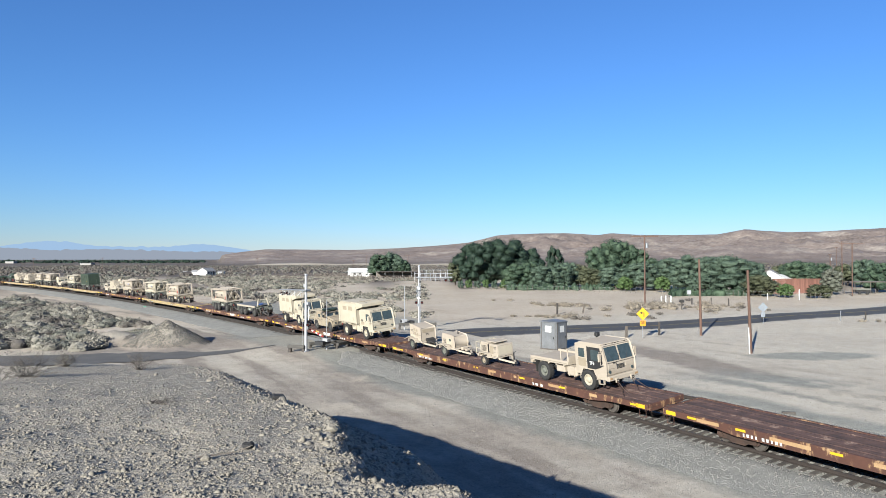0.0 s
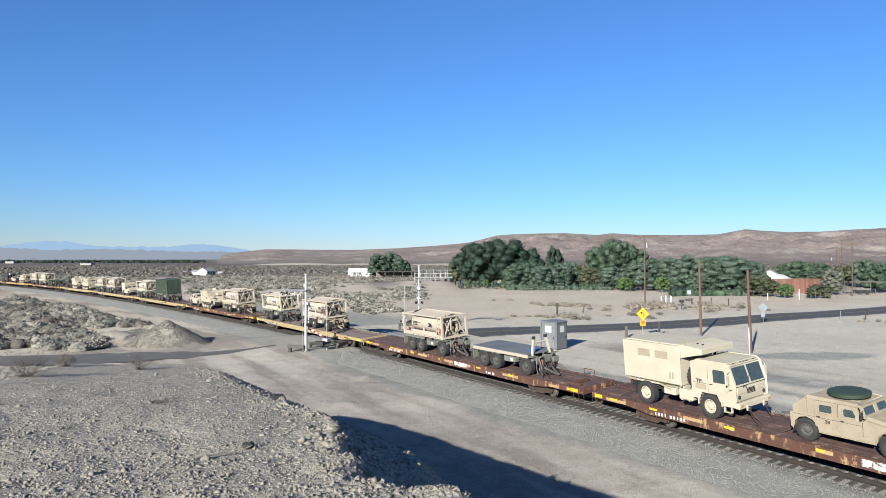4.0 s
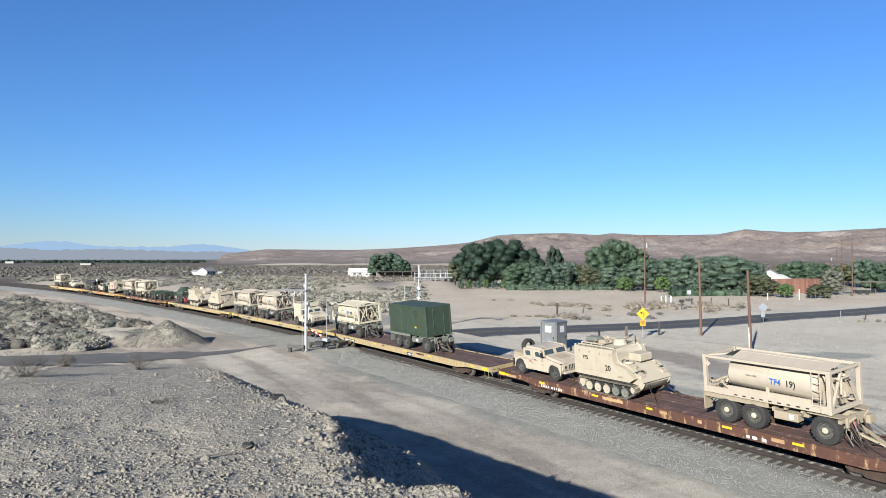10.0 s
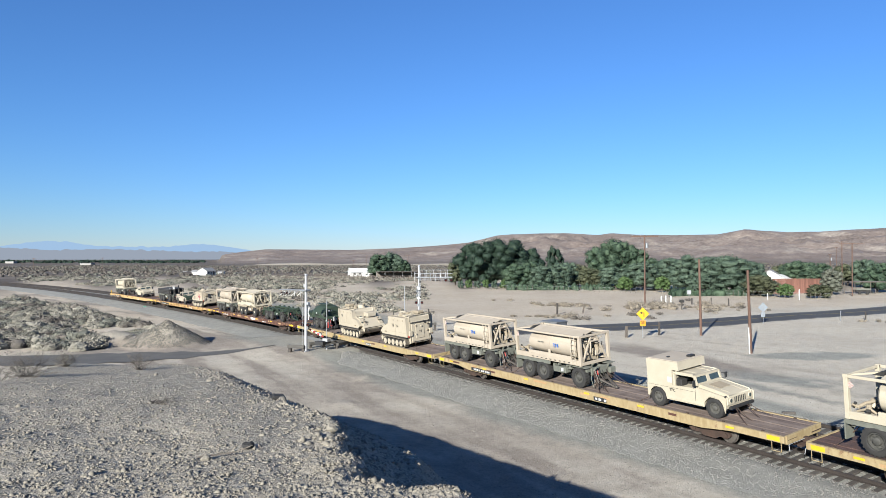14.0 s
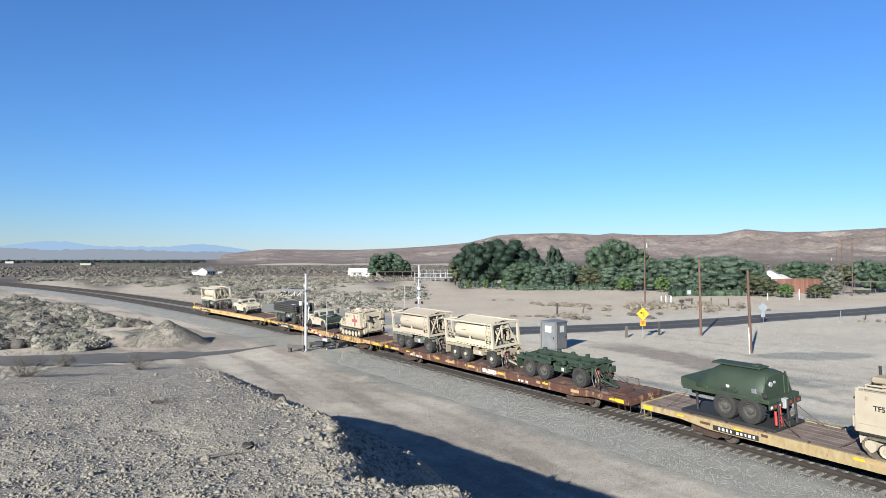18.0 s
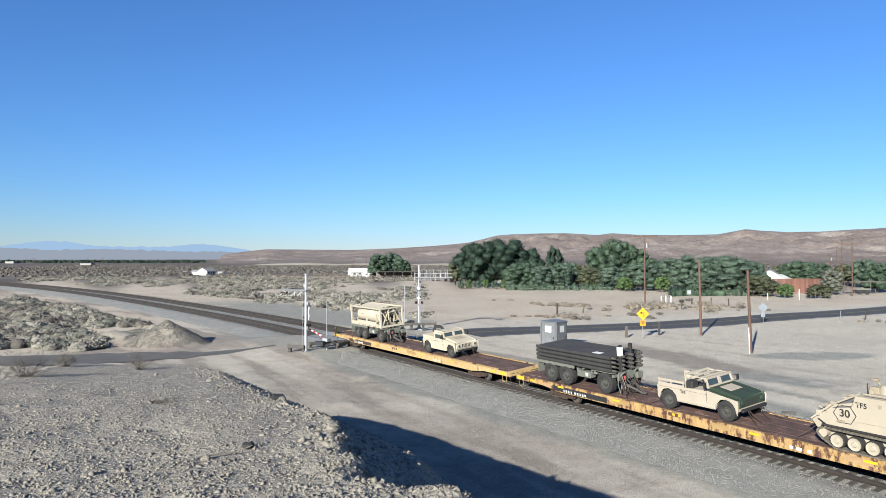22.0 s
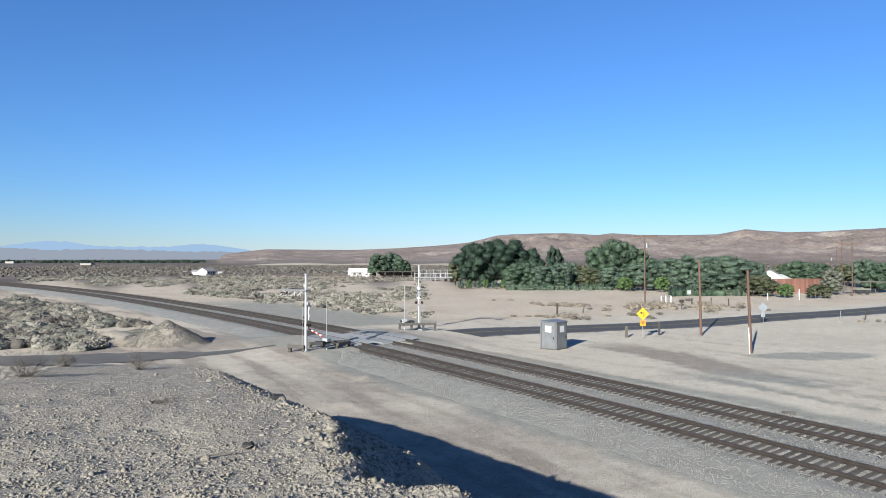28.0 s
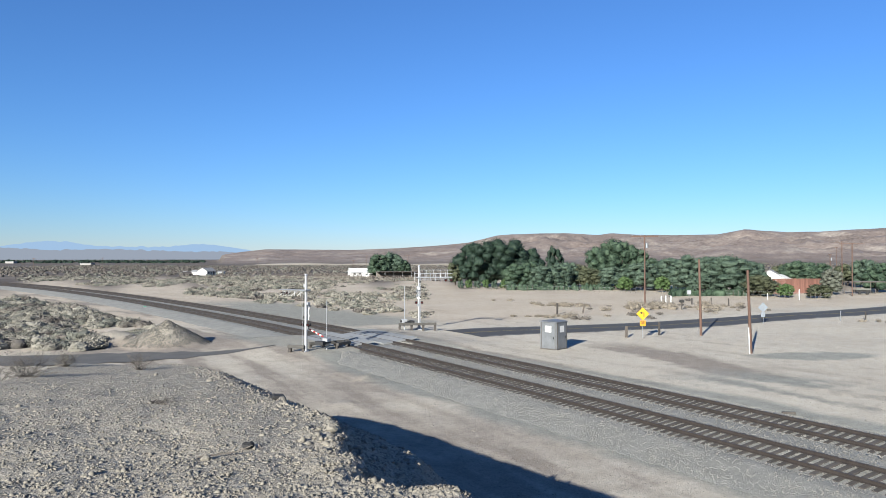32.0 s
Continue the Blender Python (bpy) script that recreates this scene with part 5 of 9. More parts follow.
RIDERS.append((lf, RIDERS[-1][1], RIDERS[-1][2] + 3.02, DECK_Z + 1.16, 0.0))


# ---- trucks ----
def army_truck(mark, van):
    """A cab-over truck; origin on the deck midway between the axles, wheelbase 4.0 m."""
    paint = TAN_PALE if van else TAN
    t = thing("army_truck", "pale tan cab-over truck with a box body" if van else "tan cab-over flatbed truck with a dark door", "truck", group="trucks on the train")
    wb = 2.0 if van else 1.94
    for y in (-0.42, 0.42):
        part("chassis_rail", box(-3.2, 3.3, y - 0.06, y + 0.06, 0.85, 1.1, 0.01), DARK, t)
    for x in (-wb, wb):
        part("axle", rod((x, -0.8, 0.6), (x, 0.8, 0.6), 0.1), DARK, t)
        part("spring_pack", Geo().add(box(x - 0.6, x + 0.6, -0.52, -0.42, 0.7, 0.82, 0.02)).add(box(x - 0.6, x + 0.6, 0.42, 0.52, 0.7, 0.82, 0.02)), DARK, t)
        for y in (-1.0, 1.0):
            wheel(t, x, y, 0.60, 0.40, TAN_PALE if van or x > 0 else OLIVE)
    c0 = 1.05
    # cab shell: pillars, roof, floor, panels
    prof = [(c0, 0.95), (1.4, 0.95), (1.55, 1.28), (2.45, 1.28), (2.62, 0.95), (3.35, 0.95), (3.42, 1.1), (3.40, 1.75), (3.12, 2.62), (2.95, 2.72), (1.35, 2.72), (c0, 2.62)]
    cab = rounded(part("cab", prism(prof, -1.16, 1.16), paint, t), 0.06)
    part("roof", Geo().add(box(1.2, 3.05, -1.08, 1.08, 2.70, 2.77, 0.035)).add(box(2.95, 3.16, -1.06, 1.06, 2.62, 2.70, 0.03)), paint, cab)
    for y in (-0.75, -0.22, 0, 0.22, 0.75):
        part("marker_lamp", box(3.06, 3.13, y - 0.05, y + 0.05, 2.695, 2.74, 0.01), DARK, cab)
    part("exhaust_stack", Geo().add(rod((0.92, 0.78, 1.2), (0.92, 0.78, 2.88), 0.075, n=12)).add(box(0.80, 1.04, 0.62, 0.94, 2.74, 3.0, 0.05)), BLACKP, t, "black exhaust stack behind the cab")
    part("front_panel", Geo().add(box(3.40, 3.432, -1.0, -0.36, 1.36, 1.62, 0.015)).add(box(3.40, 3.432, 0.36, 1.0, 1.36, 1.62, 0.015)), paint, cab)
    part("hood_seam", box(3.395, 3.425, -1.12, 1.12, 1.70, 1.716), DARK, cab)
    part("wiper_bar", Geo().add(rod((3.43, -0.2, 1.78), (3.30, 0.1, 2.24), 0.012, n=5)), BLACKP, cab)
    win = Geo()
    win.v += [(3.402, -1.02, 1.8), (3.402, -0.06, 1.8), (3.152, -0.06, 2.56), (3.152, -1.02, 2.56)]
    win.f.append((0, 1, 2, 3))
    win2 = Geo()
    win2.v += [(3.402, 0.06, 1.8), (3.402, 1.02, 1.8), (3.152, 1.02, 2.56), (3.152, 0.06, 2.56)]
    win2.f.append((0, 1, 2, 3))
    for w in (win, win2):
        w.v = [(x + 0.006, y, z + 0.002) for x, y, z in w.v]
        part("windscreen", w, GLASSY, cab, "dark windscreen pane")
    for s in (-1, 1):
        y0, y1 = sorted((s * 1.155, s * 1.18))
        dark_door = not van
        d = part("door", prism([(1.98, 1.3), (2.62, 1.3), (3.05, 1.45), (3.18, 1.72), (2.98, 2.55), (1.98, 2.55)], y0, y1), BLACKP if dark_door else paint, cab, "dark green-black door" if dark_door else "")
        part("door_window", prism([(2.28, 1.80), (3.04, 1.80), (2.88, 2.40), (2.34, 2.42), (2.26, 2.34)], y0 - 0.004, y1 + 0.004), GLASSY, d)
        if not van:
            part("rear_window", prism([(1.28, 1.9), (1.75, 1.9), (1.75, 2.42), (1.28, 2.42)], y0 - 0.0, y1 + 0.0), GLASSY, cab)
        part("mirror", Geo().add(rod((3.2, s * 1.15, 2.42), (3.2, s * 1.42, 2.40), 0.018, n=6)).add(rod((3.2, s * 1.42, 2.40), (3.28, s * 1.42, 1.66), 0.018, n=6)).add(rod((3.28, s * 1.42, 1.66), (3.3, s * 1.15, 1.6), 0.018, n=6)).add(box(3.17, 3.25, s * 1.42 - 0.12, s * 1.42 + 0.12, 1.84, 2.30, 0.025)), paint, cab, "tube-framed side mirror")
        part("door_seam", Geo().add(box(1.955, 1.972, min(s * 1.15, s * 1.166), max(s * 1.15, s * 1.166), 1.30, 2.58)).add(box(1.1, 1.95, min(s * 1.15, s * 1.166), max(s * 1.15, s * 1.166), 1.655, 1.668)), DARK, cab)
        part("door_handle", box(2.05, 2.22, min(s * 1.17, s * 1.2), max(s * 1.17, s * 1.2), 1.66, 1.70, 0.008), DARK, d)
        part("louvre_panel", box(1.22, 1.86, min(s * 1.155, s * 1.168), max(s * 1.155, s * 1.168), 1.36, 1.62 if van else 1.84, 0.01), DUSTY, cab)
        part("front_skirt", box(2.72, 3.40, min(s * 1.0, s * 1.17), max(s * 1.0, s * 1.17), 0.74, 1.08, 0.03), paint, cab)
        part("step_ladder", Geo().add(box(2.74, 2.78, min(s * 1.02, s * 1.14), max(s * 1.02, s * 1.14), 0.46, 0.76)).add(box(3.12, 3.16, min(s * 1.02, s * 1.14), max(s * 1.02, s * 1.14), 0.46, 0.76)).add(box(2.74, 3.16, min(s * 1.02, s * 1.14), max(s * 1.02, s * 1.14), 0.46, 0.49)), paint, t)
        part("indicator", box(3.62, 3.64, s * 1.0 - 0.1, s * 1.0 + 0.1, 0.82, 0.92), TANPATCH, t)
        part("tow_shackle", Geo().add(lathe([(0.05, -0.02), (0.09, -0.02), (0.09, 0.02), (0.05, 0.02)], 12), pose(3.74, s * 0.6, 0.74)), DARK, t)
        part("wiper", rod((3.41, s * 0.5, 1.78), (3.27, s * 0.75, 2.2), 0.012, n=5), BLACKP, cab)
        part("head_lamp", rod((3.40, s * 0.9, 1.22), (3.46, s * 0.9, 1.22), 0.09, n=14), GLASSY, cab)
        part("step", box(1.7, 2.3, min(s * 0.9, s * 1.14), max(s * 0.9, s * 1.14), 0.5, 0.56), paint, t)
        part("mudguard", Geo().add(box(1.3, 1.36, min(s * 0.75, s * 1.15), max(s * 0.75, s * 1.15), 0.6, 1.2)).add(box(2.62, 2.68, min(s * 0.75, s * 1.15), max(s * 0.75, s * 1.15), 0.7, 1.0)), paint, t)
        words(cab, mark, 0.26, WHITE if dark_door else BLACKP, 1.5 if van else 2.35, s * 1.19, 1.75 if van else 1.62, 0 if s < 0 else 180)
        part("fuel_tank", Geo().add(box(0.1, 0.95, min(s * 0.6, s * 1.12), max(s * 0.6, s * 1.12), 0.60, 1.16, 0.07)).add(box(0.28, 0.33, min(s * 0.58, s * 1.135), max(s * 0.58, s * 1.135), 0.59, 1.175)).add(box(0.72, 0.77, min(s * 0.58, s * 1.135), max(s * 0.58, s * 1.135), 0.59, 1.175)), paint, t)
        part("air_tank", rod((-1.15, s * 0.75, 0.78), (-0.2, s * 0.75, 0.78), 0.13, n=12), DARK, t)
        part("battery_box", box(-0.85, -0.1, min(s * 0.6, s * 1.08), max(s * 0.6, s * 1.08), 0.72, 1.08, 0.03), paint, t)
        part("tail_lamp", box(-3.28, -3.22, s * 0.85 - 0.12, s * 0.85 + 0.12, 0.95, 1.08), REDP, t)
        part("rear_mudguard", box(-wb - 0.75, -wb - 0.7, min(s * 0.75, s * 1.18), max(s * 0.75, s * 1.18), 0.45, 1.12), DARK, t)
    g = Geo()
    for i in range(5):
        g.add(box(3.41, 3.43, -0.3, 0.3, 1.30 + i * 0.055, 1.33 + i * 0.055))
    part("grille", g, DARK, cab)
    words(cab, mark, 0.2, BLACKP, 3.425, -0.45, 1.62, 90)
    part("bumper", Geo().add(box(3.38, 3.62, -1.18, 1.18, 0.72, 1.0, 0.03)).add(box(3.6, 3.68, -0.7, -0.5, 0.6, 0.85, 0.02)).add(box(3.6, 3.68, 0.5, 0.7, 0.6, 0.85, 0.02)), paint, t)
    part("spare_wheel", MESHES[("tyre", 0.60, 0.40)], RUBBER, t, "spare tyre behind the cab", at=pose(0.72, -0.35 if van else 0.2, 1.75, 0, 0, 90))
    if van:
        # expandable box body with a nose over the cab
        body = part("box_body", Geo().add(box(-3.3, 0.42, -1.22, 1.22, 1.32, 3.28, 0.03)), paint, t, "pale tan insulated box body")
        part("nose", prism([(0.4, 2.70), (0.75, 2.80), (1.55, 2.99), (1.72, 3.02), (1.74, 3.26), (1.66, 3.31), (0.4, 3.40)], -1.17, 1.17), paint, body)
        rounded(body, 0.05)
        part("roof_panel", box(-3.2, 0.55, -1.10, 1.10, 3.27, 3.36, 0.04), TAN_PALE, body)
        part("roof_vent", Geo().add(box(0.42, 0.5, -1.05, 1.05, 3.36, 3.44, 0.02)).add(box(-1.0, -0.8, -1.12, -1.02, 3.26, 3.34, 0.02)), DUSTY, body)
        part("nose_lamp", Geo().add(box(0.9, 0.97, -0.5, -0.42, 3.37, 3.42)).add(box(1.2, 1.27, -0.5, -0.42, 3.35, 3.40)), DARK, body)
        part("corner_trim", Geo().add(box(-3.33, -3.26, -1.25, -1.19, 1.30, 3.3, 0.01)).add(box(0.36, 0.45, -1.25, -1.19, 1.30, 3.0, 0.01)), TAN_PALE, body)
        part("belly_gear", Geo().add(box(-1.2, 0.2, -1.0, -0.55, 1.12, 1.30, 0.02)).add(box(-3.2, -2.7, -1.1, 1.1, 1.12, 1.30, 0.02)).add(rod((-1.1, -1.05, 1.18), (-0.4, -1.05, 1.0), 0.05, n=8)), DUSTY, t)
        part("sub_frame", box(-3.2, 0.35, -1.0, 1.0, 1.1, 1.33, 0.02), paint, t)
        for s in (-1, 1):
            y0, y1 = sorted((s * 1.215, s * 1.235))
            part("side_panel", box(-3.1, 0.25, y0, y1, 1.45, 3.12, 0.008), paint, body)
            for x in (-1.9, -0.75):
                part("window_cover", box(x - 0.42, x + 0.42, y0 - 0.004, y1 + 0.004, 2.55, 2.95, 0.01), DUSTY, body, "shuttered window")
            part("side_notice", Geo().add(box(-0.3, -0.2, y0 - 0.003, y1 + 0.003, 1.6, 1.95)).add(box(-0.12, -0.02, y0 - 0.003, y1 + 0.003, 1.6, 1.95)), DUSTY, body)
        part("ladder", Geo().add(rod((-3.34, 0.3, 1.3), (-3.34, 0.3, 3.2), 0.02, n=6)).add(rod((-3.34, 0.7, 1.3), (-3.34, 0.7, 3.2), 0.02, n=6)), paint, body)
    else:
        bed = part("cargo_bed", Geo().add(box(-3.15, 0.35, -1.2, 1.2, 1.22, 1.34, 0.01)), paint, t)
        for s in (-1, 1):
            part("bed_rail", box(-3.15, 0.35, min(s * 1.14, s * 1.2), max(s * 1.14, s * 1.2), 1.3, 1.46, 0.01), paint, bed)
            part("stake", rod((0.25, s * 1.1, 1.3), (0.25, s * 1.1, 2.2), 0.04), paint, bed)
        part("headboard", box(0.3, 0.36, -1.15, 1.15, 1.34, 1.75, 0.01), paint, bed)
        g = Geo()
        for x in (-2.9, -2.2, -1.5, -0.8, -0.1):
            g.add(box(x - 0.05, x + 0.05, -1.15, 1.15, 1.10, 1.23, 0.01))
        part("bed_bearer", g, paint, bed)
        for s in (-1, 1):
            part("bed_strut", Geo().add(beam((-3.1, s * 1.1, 1.2), (-2.75, s * 0.9, 0.85), 0.05, 0.05)).add(beam((-1.2, s * 1.1, 1.2), (-1.0, s * 0.6, 0.95), 0.05, 0.05)), paint, bed)
            part("stake", rod((-0.35, s * 1.1, 1.3), (-0.35, s * 1.1, 2.15), 0.035), paint, bed)
        part("tail_frame", Geo().add(box(-3.3, -3.1, -1.1, 1.1, 0.95, 1.2, 0.02)), paint, t)
    part("rear_frame", box(-3.3, -3.15, -0.9, 0.9, 0.8, 1.12, 0.02), DARK, t)
    for s in (-1, 1):
        chain(t, (3.6, s * 0.6, 0.75), (4.6, s * 1.1, 0.02)), chain(t, (3.6, s * 0.6, 0.75), (4.3, s * 0.4, 0.02))
        chain(t, (-3.2, s * 0.6, 0.85), (-4.0, s * 1.05, 0.02))
    return t


aboard(army_truck("TF5", False), 18.62)
aboard(army_truck("TF1", True), 47.71)
aboard(army_truck("TF1", True), 63.73)


# ---- light utility trucks ----
def utility_truck(style, paint=None, hood=None, label="", mark="", mark_paint=None):
    """A wide low four-wheel truck; origin on the deck midway between the axles."""
    paint = paint or TAN
    hood = hood or paint
    t = thing("utility_truck", label, "utility truck", group="light trucks on the train")
    part("frame", box(-2.1, 2.1, -0.45, 0.45, 0.42, 0.6, 0.02), DARK, t)
    for x in (-1.67, 1.67):
        part("axle", rod((x, -0.75, 0.49), (x, 0.75, 0.49), 0.07), DARK, t)
        for y in (-0.92, 0.92):
            wheel(t, x, y, 0.49, 0.34, OLIVE_RIM)
    # lower tub with wheel cut-outs
    def arch(c, r=0.58):
        return [(c + r * math.cos(a), 0.50 + r * math.sin(a)) for a in [math.pi * k / 6 for k in range(7)]]
    prof = [(-2.32, 0.55)] + arch(-1.67)[::-1] + arch(1.67)[::-1] + [(2.28, 0.66), (2.30, 1.04), (0.7, 1.26), (-2.32, 1.12)]
    tub = rounded(part("body", prism(prof, -1.07, 1.07), paint, t), 0.035)
    hd = rounded(part("hood", Geo().add(prism([(0.66, 1.1), (2.27, 0.95), (2.33, 0.99), (2.31, 1.15), (2.2, 1.20), (0.8, 1.42), (0.66, 1.42)], -0.84, 0.84)).add(prism([(0.70, 1.1), (2.2, 0.95), (2.28, 1.0), (2.2, 1.09), (0.70, 1.31)], -1.05, 1.05)), hood, t), 0.03)
    part("hood_vent", prism([(0.95, 1.402), (1.55, 1.308), (1.55, 1.328), (0.95, 1.422)], -0.42, 0.42), DUSTY if hood is not GREEN else TAN, hd, "louvred hood vent")
    part("hood_rib", Geo().add(prism([(1.62, 1.30), (2.15, 1.212), (2.15, 1.232), (1.62, 1.32)], -0.5, -0.44)).add(prism([(1.62, 1.30), (2.15, 1.212), (2.15, 1.232), (1.62, 1.32)], 0.44, 0.5)), hood, hd)
    face = part("front_face", box(2.25, 2.335, -0.98, 0.98, 0.70, 1.10, 0.03), hood, t)
    for s in (-1, 1):
        part("head_lamp", Geo().add(rod((2.33, s * 0.73, 0.92), (2.37, s * 0.73, 0.92), 0.095, n=14)), GLASSY, t)
        part("lamp_ring", Geo().add(lathe([(0.095, 0.0), (0.125, 0.0), (0.115, 0.05), (0.095, 0.05)], 16, "x"), Matrix.Translation((2.33, s * 0.73, 0.92))), hood, t)
        part("side_lamp", box(2.2, 2.26, s * 0.95 - 0.06, s * 0.95 + 0.06, 1.09, 1.16, 0.01), DARK, t)
        part("wheel_arch", Geo().add(prism([(1.67 + 0.60 * math.cos(a), 0.50 + 0.60 * math.sin(a)) for a in [math.pi * k / 8 for k in range(9)]] + [(1.67 + 0.56 * math.cos(a), 0.50 + 0.56 * math.sin(a)) for a in [math.pi * (8 - k) / 8 for k in range(9)]], min(s * 1.0, s * 1.10), max(s * 1.0, s * 1.10))), paint, t)
        part("rocker_panel", box(-1.05, 1.05, min(s * 1.0, s * 1.085), max(s * 1.0, s * 1.085), 0.50, 0.66, 0.02), paint, t)
        part("door_seam", Geo().add(box(0.63, 0.645, min(s * 1.06, s * 1.078), max(s * 1.06, s * 1.078), 0.68, 1.26)).add(box(-2.25, 0.6, min(s * 1.06, s * 1.076), max(s * 1.06, s * 1.076), 1.098, 1.108)), DARK, t)
        part("mudflap", box(-2.28, -2.24, min(s * 0.75, s * 1.06), max(s * 0.75, s * 1.06), 0.3, 0.7), DARK, t)
        part("mirror", Geo().add(rod((0.62, s * 1.0, 1.40), (0.72, s * 1.25, 1.45), 0.014, n=5)).add(rod((0.62, s * 1.0, 1.68), (0.72, s * 1.25, 1.66), 0.014, n=5)).add(box(0.68, 0.74, s * 1.25 - 0.09, s * 1.25 + 0.09, 1.40, 1.70, 0.02)), BLACKP, t)
        part("tail_lamp", box(-2.34, -2.31, s * 0.9 - 0.07, s * 0.9 + 0.07, 0.9, 1.0), REDP, t)
        part("tie_down", Geo().add(lathe([(0.04, -0.02), (0.075, -0.02), (0.075, 0.02), (0.04, 0.02)], 10), pose(2.5, s * 0.5, 0.5)), DARK, t)
    g = Geo()
    for i in range(7):
        g.add(box(2.331, 2.34, -0.44 + i * 0.13, -0.37 + i * 0.13, 0.76, 1.04))
    part("grille", g, DARK, face, "dark upright grille slots")
    part("bumper", Geo().add(box(2.33, 2.46, -0.9, 0.9, 0.52, 0.66, 0.02)).add(box(2.1, 2.34, -0.5, 0.5, 0.46, 0.6, 0.02)), paint if style == "crew" else BLACKP, t)
    part("antenna_base", Geo().add(rod((-1.9, 1.0, 1.1), (-1.9, 1.0, 1.55), 0.035, 0.02, 8)), DARK, t)
    # windscreen
    ws = part("windscreen_frame", Geo().add(beam((0.66, -0.95, 1.4), (0.52, -0.92, 1.84), 0.12, 0.08)).add(beam((0.66, 0.95, 1.4), (0.52, 0.92, 1.84), 0.12, 0.08)).add(beam((0.66, 0, 1.4), (0.52, 0, 1.84), 0.2, 0.08)).add(beam((0.66, -0.97, 1.45), (0.66, 0.97, 1.45), 0.06, 0.08)).add(beam((0.50, -0.95, 1.82), (0.50, 0.95, 1.82), 0.14, 0.1)).add(beam((0.66, -0.97, 1.42), (0.66, 0.97, 1.42), 0.1, 0.08)), paint, t)
    for s in (-1, 1):
        pg = Geo()
        pg.v += [(0.645, s * 0.12, 1.49), (0.645, s * 0.82, 1.49), (0.555, s * 0.80, 1.75), (0.555, s * 0.12, 1.75)]
        pg.f.append((0, 1, 2, 3))
        part("pane", pg, GLASSY, ws)
    inside = part("interior", Geo().add(box(-0.9, 0.6, -0.28, 0.28, 0.7, 1.25, 0.03)).add(box(-0.75, -0.3, 0.4, 0.9, 0.8, 1.55, 0.05)).add(box(-0.75, -0.3, -0.9, -0.4, 0.8, 1.55, 0.05)), DARK, t, "dark seats and tunnel")
    crew = style in ("turret", "crew")
    back = -1.75 if style == "turret" else -1.15 if style == "crew" else -0.72
    if style != "open":
        roof = part("roof", prism([(back, 1.80), (0.42, 1.80), (0.40, 1.88), (back + 0.15, 1.90), (back, 1.86)] if style != "turret" else [(-2.3, 1.35), (-2.3, 1.12), (-2.25, 1.12), (-1.55, 1.80), (0.42, 1.80), (0.40, 1.88), (-1.6, 1.92)], -0.92, 0.92), paint, t)
        rounded(roof, 0.04)
        part("roof_rib", Geo().add(box(-0.6, 0.3, -0.5, -0.44, 1.87, 1.905, 0.01)).add(box(-0.6, 0.3, 0.44, 0.5, 1.87, 1.905, 0.01)), paint, roof)
        doors = [(-0.30, 0.60), (-1.28, -0.34)] if crew else [(-0.62, 0.58)]
        for s in (-1, 1):
            for a, b in doors:
                y0, y1 = sorted((s * 0.98, s * 1.065))
                opened = style == "shelter"
                if not opened:
                    d = part("door", prism([(a, 0.72), (b, 0.72), (b, 1.28), (b - 0.18 if b > 0 else b, 1.80), (a, 1.80)], y0 - 0.0, y1 + 0.003), paint, t)
                    part("door_window", prism([(a + 0.22, 1.36), (b - 0.26, 1.36), (b - 0.22, 1.42), (b - 0.34 if b > 0 else b - 0.24, 1.66), (a + 0.26, 1.66), (a + 0.20, 1.60)], y0 - 0.006, y1 + 0.008), GLASSY, d)
                    part("window_frame", Geo().add(box(a + 0.16, b - 0.22, min(s * 1.06, s * 1.08), max(s * 1.06, s * 1.08), 1.30, 1.345, 0.006)).add(box(a + 0.14, a + 0.185, min(s * 1.06, s * 1.08), max(s * 1.06, s * 1.08), 1.30, 1.70, 0.006)), paint, d)
                    part("hinge", Geo().add(box(b - 0.10, b - 0.02, min(s * 1.06, s * 1.09), max(s * 1.06, s * 1.09), 0.85, 0.92)).add(box(b - 0.10, b - 0.02, min(s * 1.06, s * 1.09), max(s * 1.06, s * 1.09), 1.15, 1.22)), DUSTY, d)
                    part("handle", box(a + 0.08, a + 0.22, s * 1.075 - 0.012, s * 1.075 + 0.012, 1.12, 1.16), BLACKP, d)
            part("pillar", Geo().add(box(back, back + 0.1, min(s * 0.85, s * 1.0), max(s * 0.85, s * 1.0), 1.1, 1.82)), paint, t)
    if style == "turret":
        part("rear_body", prism([(-2.3, 1.1), (-1.3, 1.1), (-1.3, 1.8), (-1.55, 1.8), (-2.3, 1.3)], -0.95, 0.95), paint, t)
        ring = part("turret_ring", lathe([(0.0, 1.93), (0.55, 1.93), (0.58, 1.9), (0.58, 1.98)], 20, "z"), DARK, t)
        part("turret_shield", lathe([(0.62, 1.95), (0.78, 1.98), (0.8, 2.12), (0.72, 2.16), (0.5, 2.13), (0.0, 2.13)], 20, "z"), GREEN, t, "covered green turret on the roof").location = (-0.4, 0, 0)
        ring.location = (-0.4, 0, 0)
    elif style == "crew":
        part("rear_wall", box(-1.2, -1.12, -0.9, 0.9, 1.1, 1.85, 0.01), paint, t)
        part("bed_side", Geo().add(box(-2.32, -1.2, -1.04, -0.96, 1.1, 1.42, 0.01)).add(box(-2.32, -1.2, 0.96, 1.04, 1.1, 1.42, 0.01)).add(box(-2.36, -2.3, -1.0, 1.0, 1.0, 1.42, 0.01)), DUSTY, t)
        part("spare_wheel", MESHES[("tyre", 0.49, 0.34)], RUBBER, t, "spare tyre carried upright at the back", at=pose(-2.55, 0.35, 1.55, 0, 0, 90))
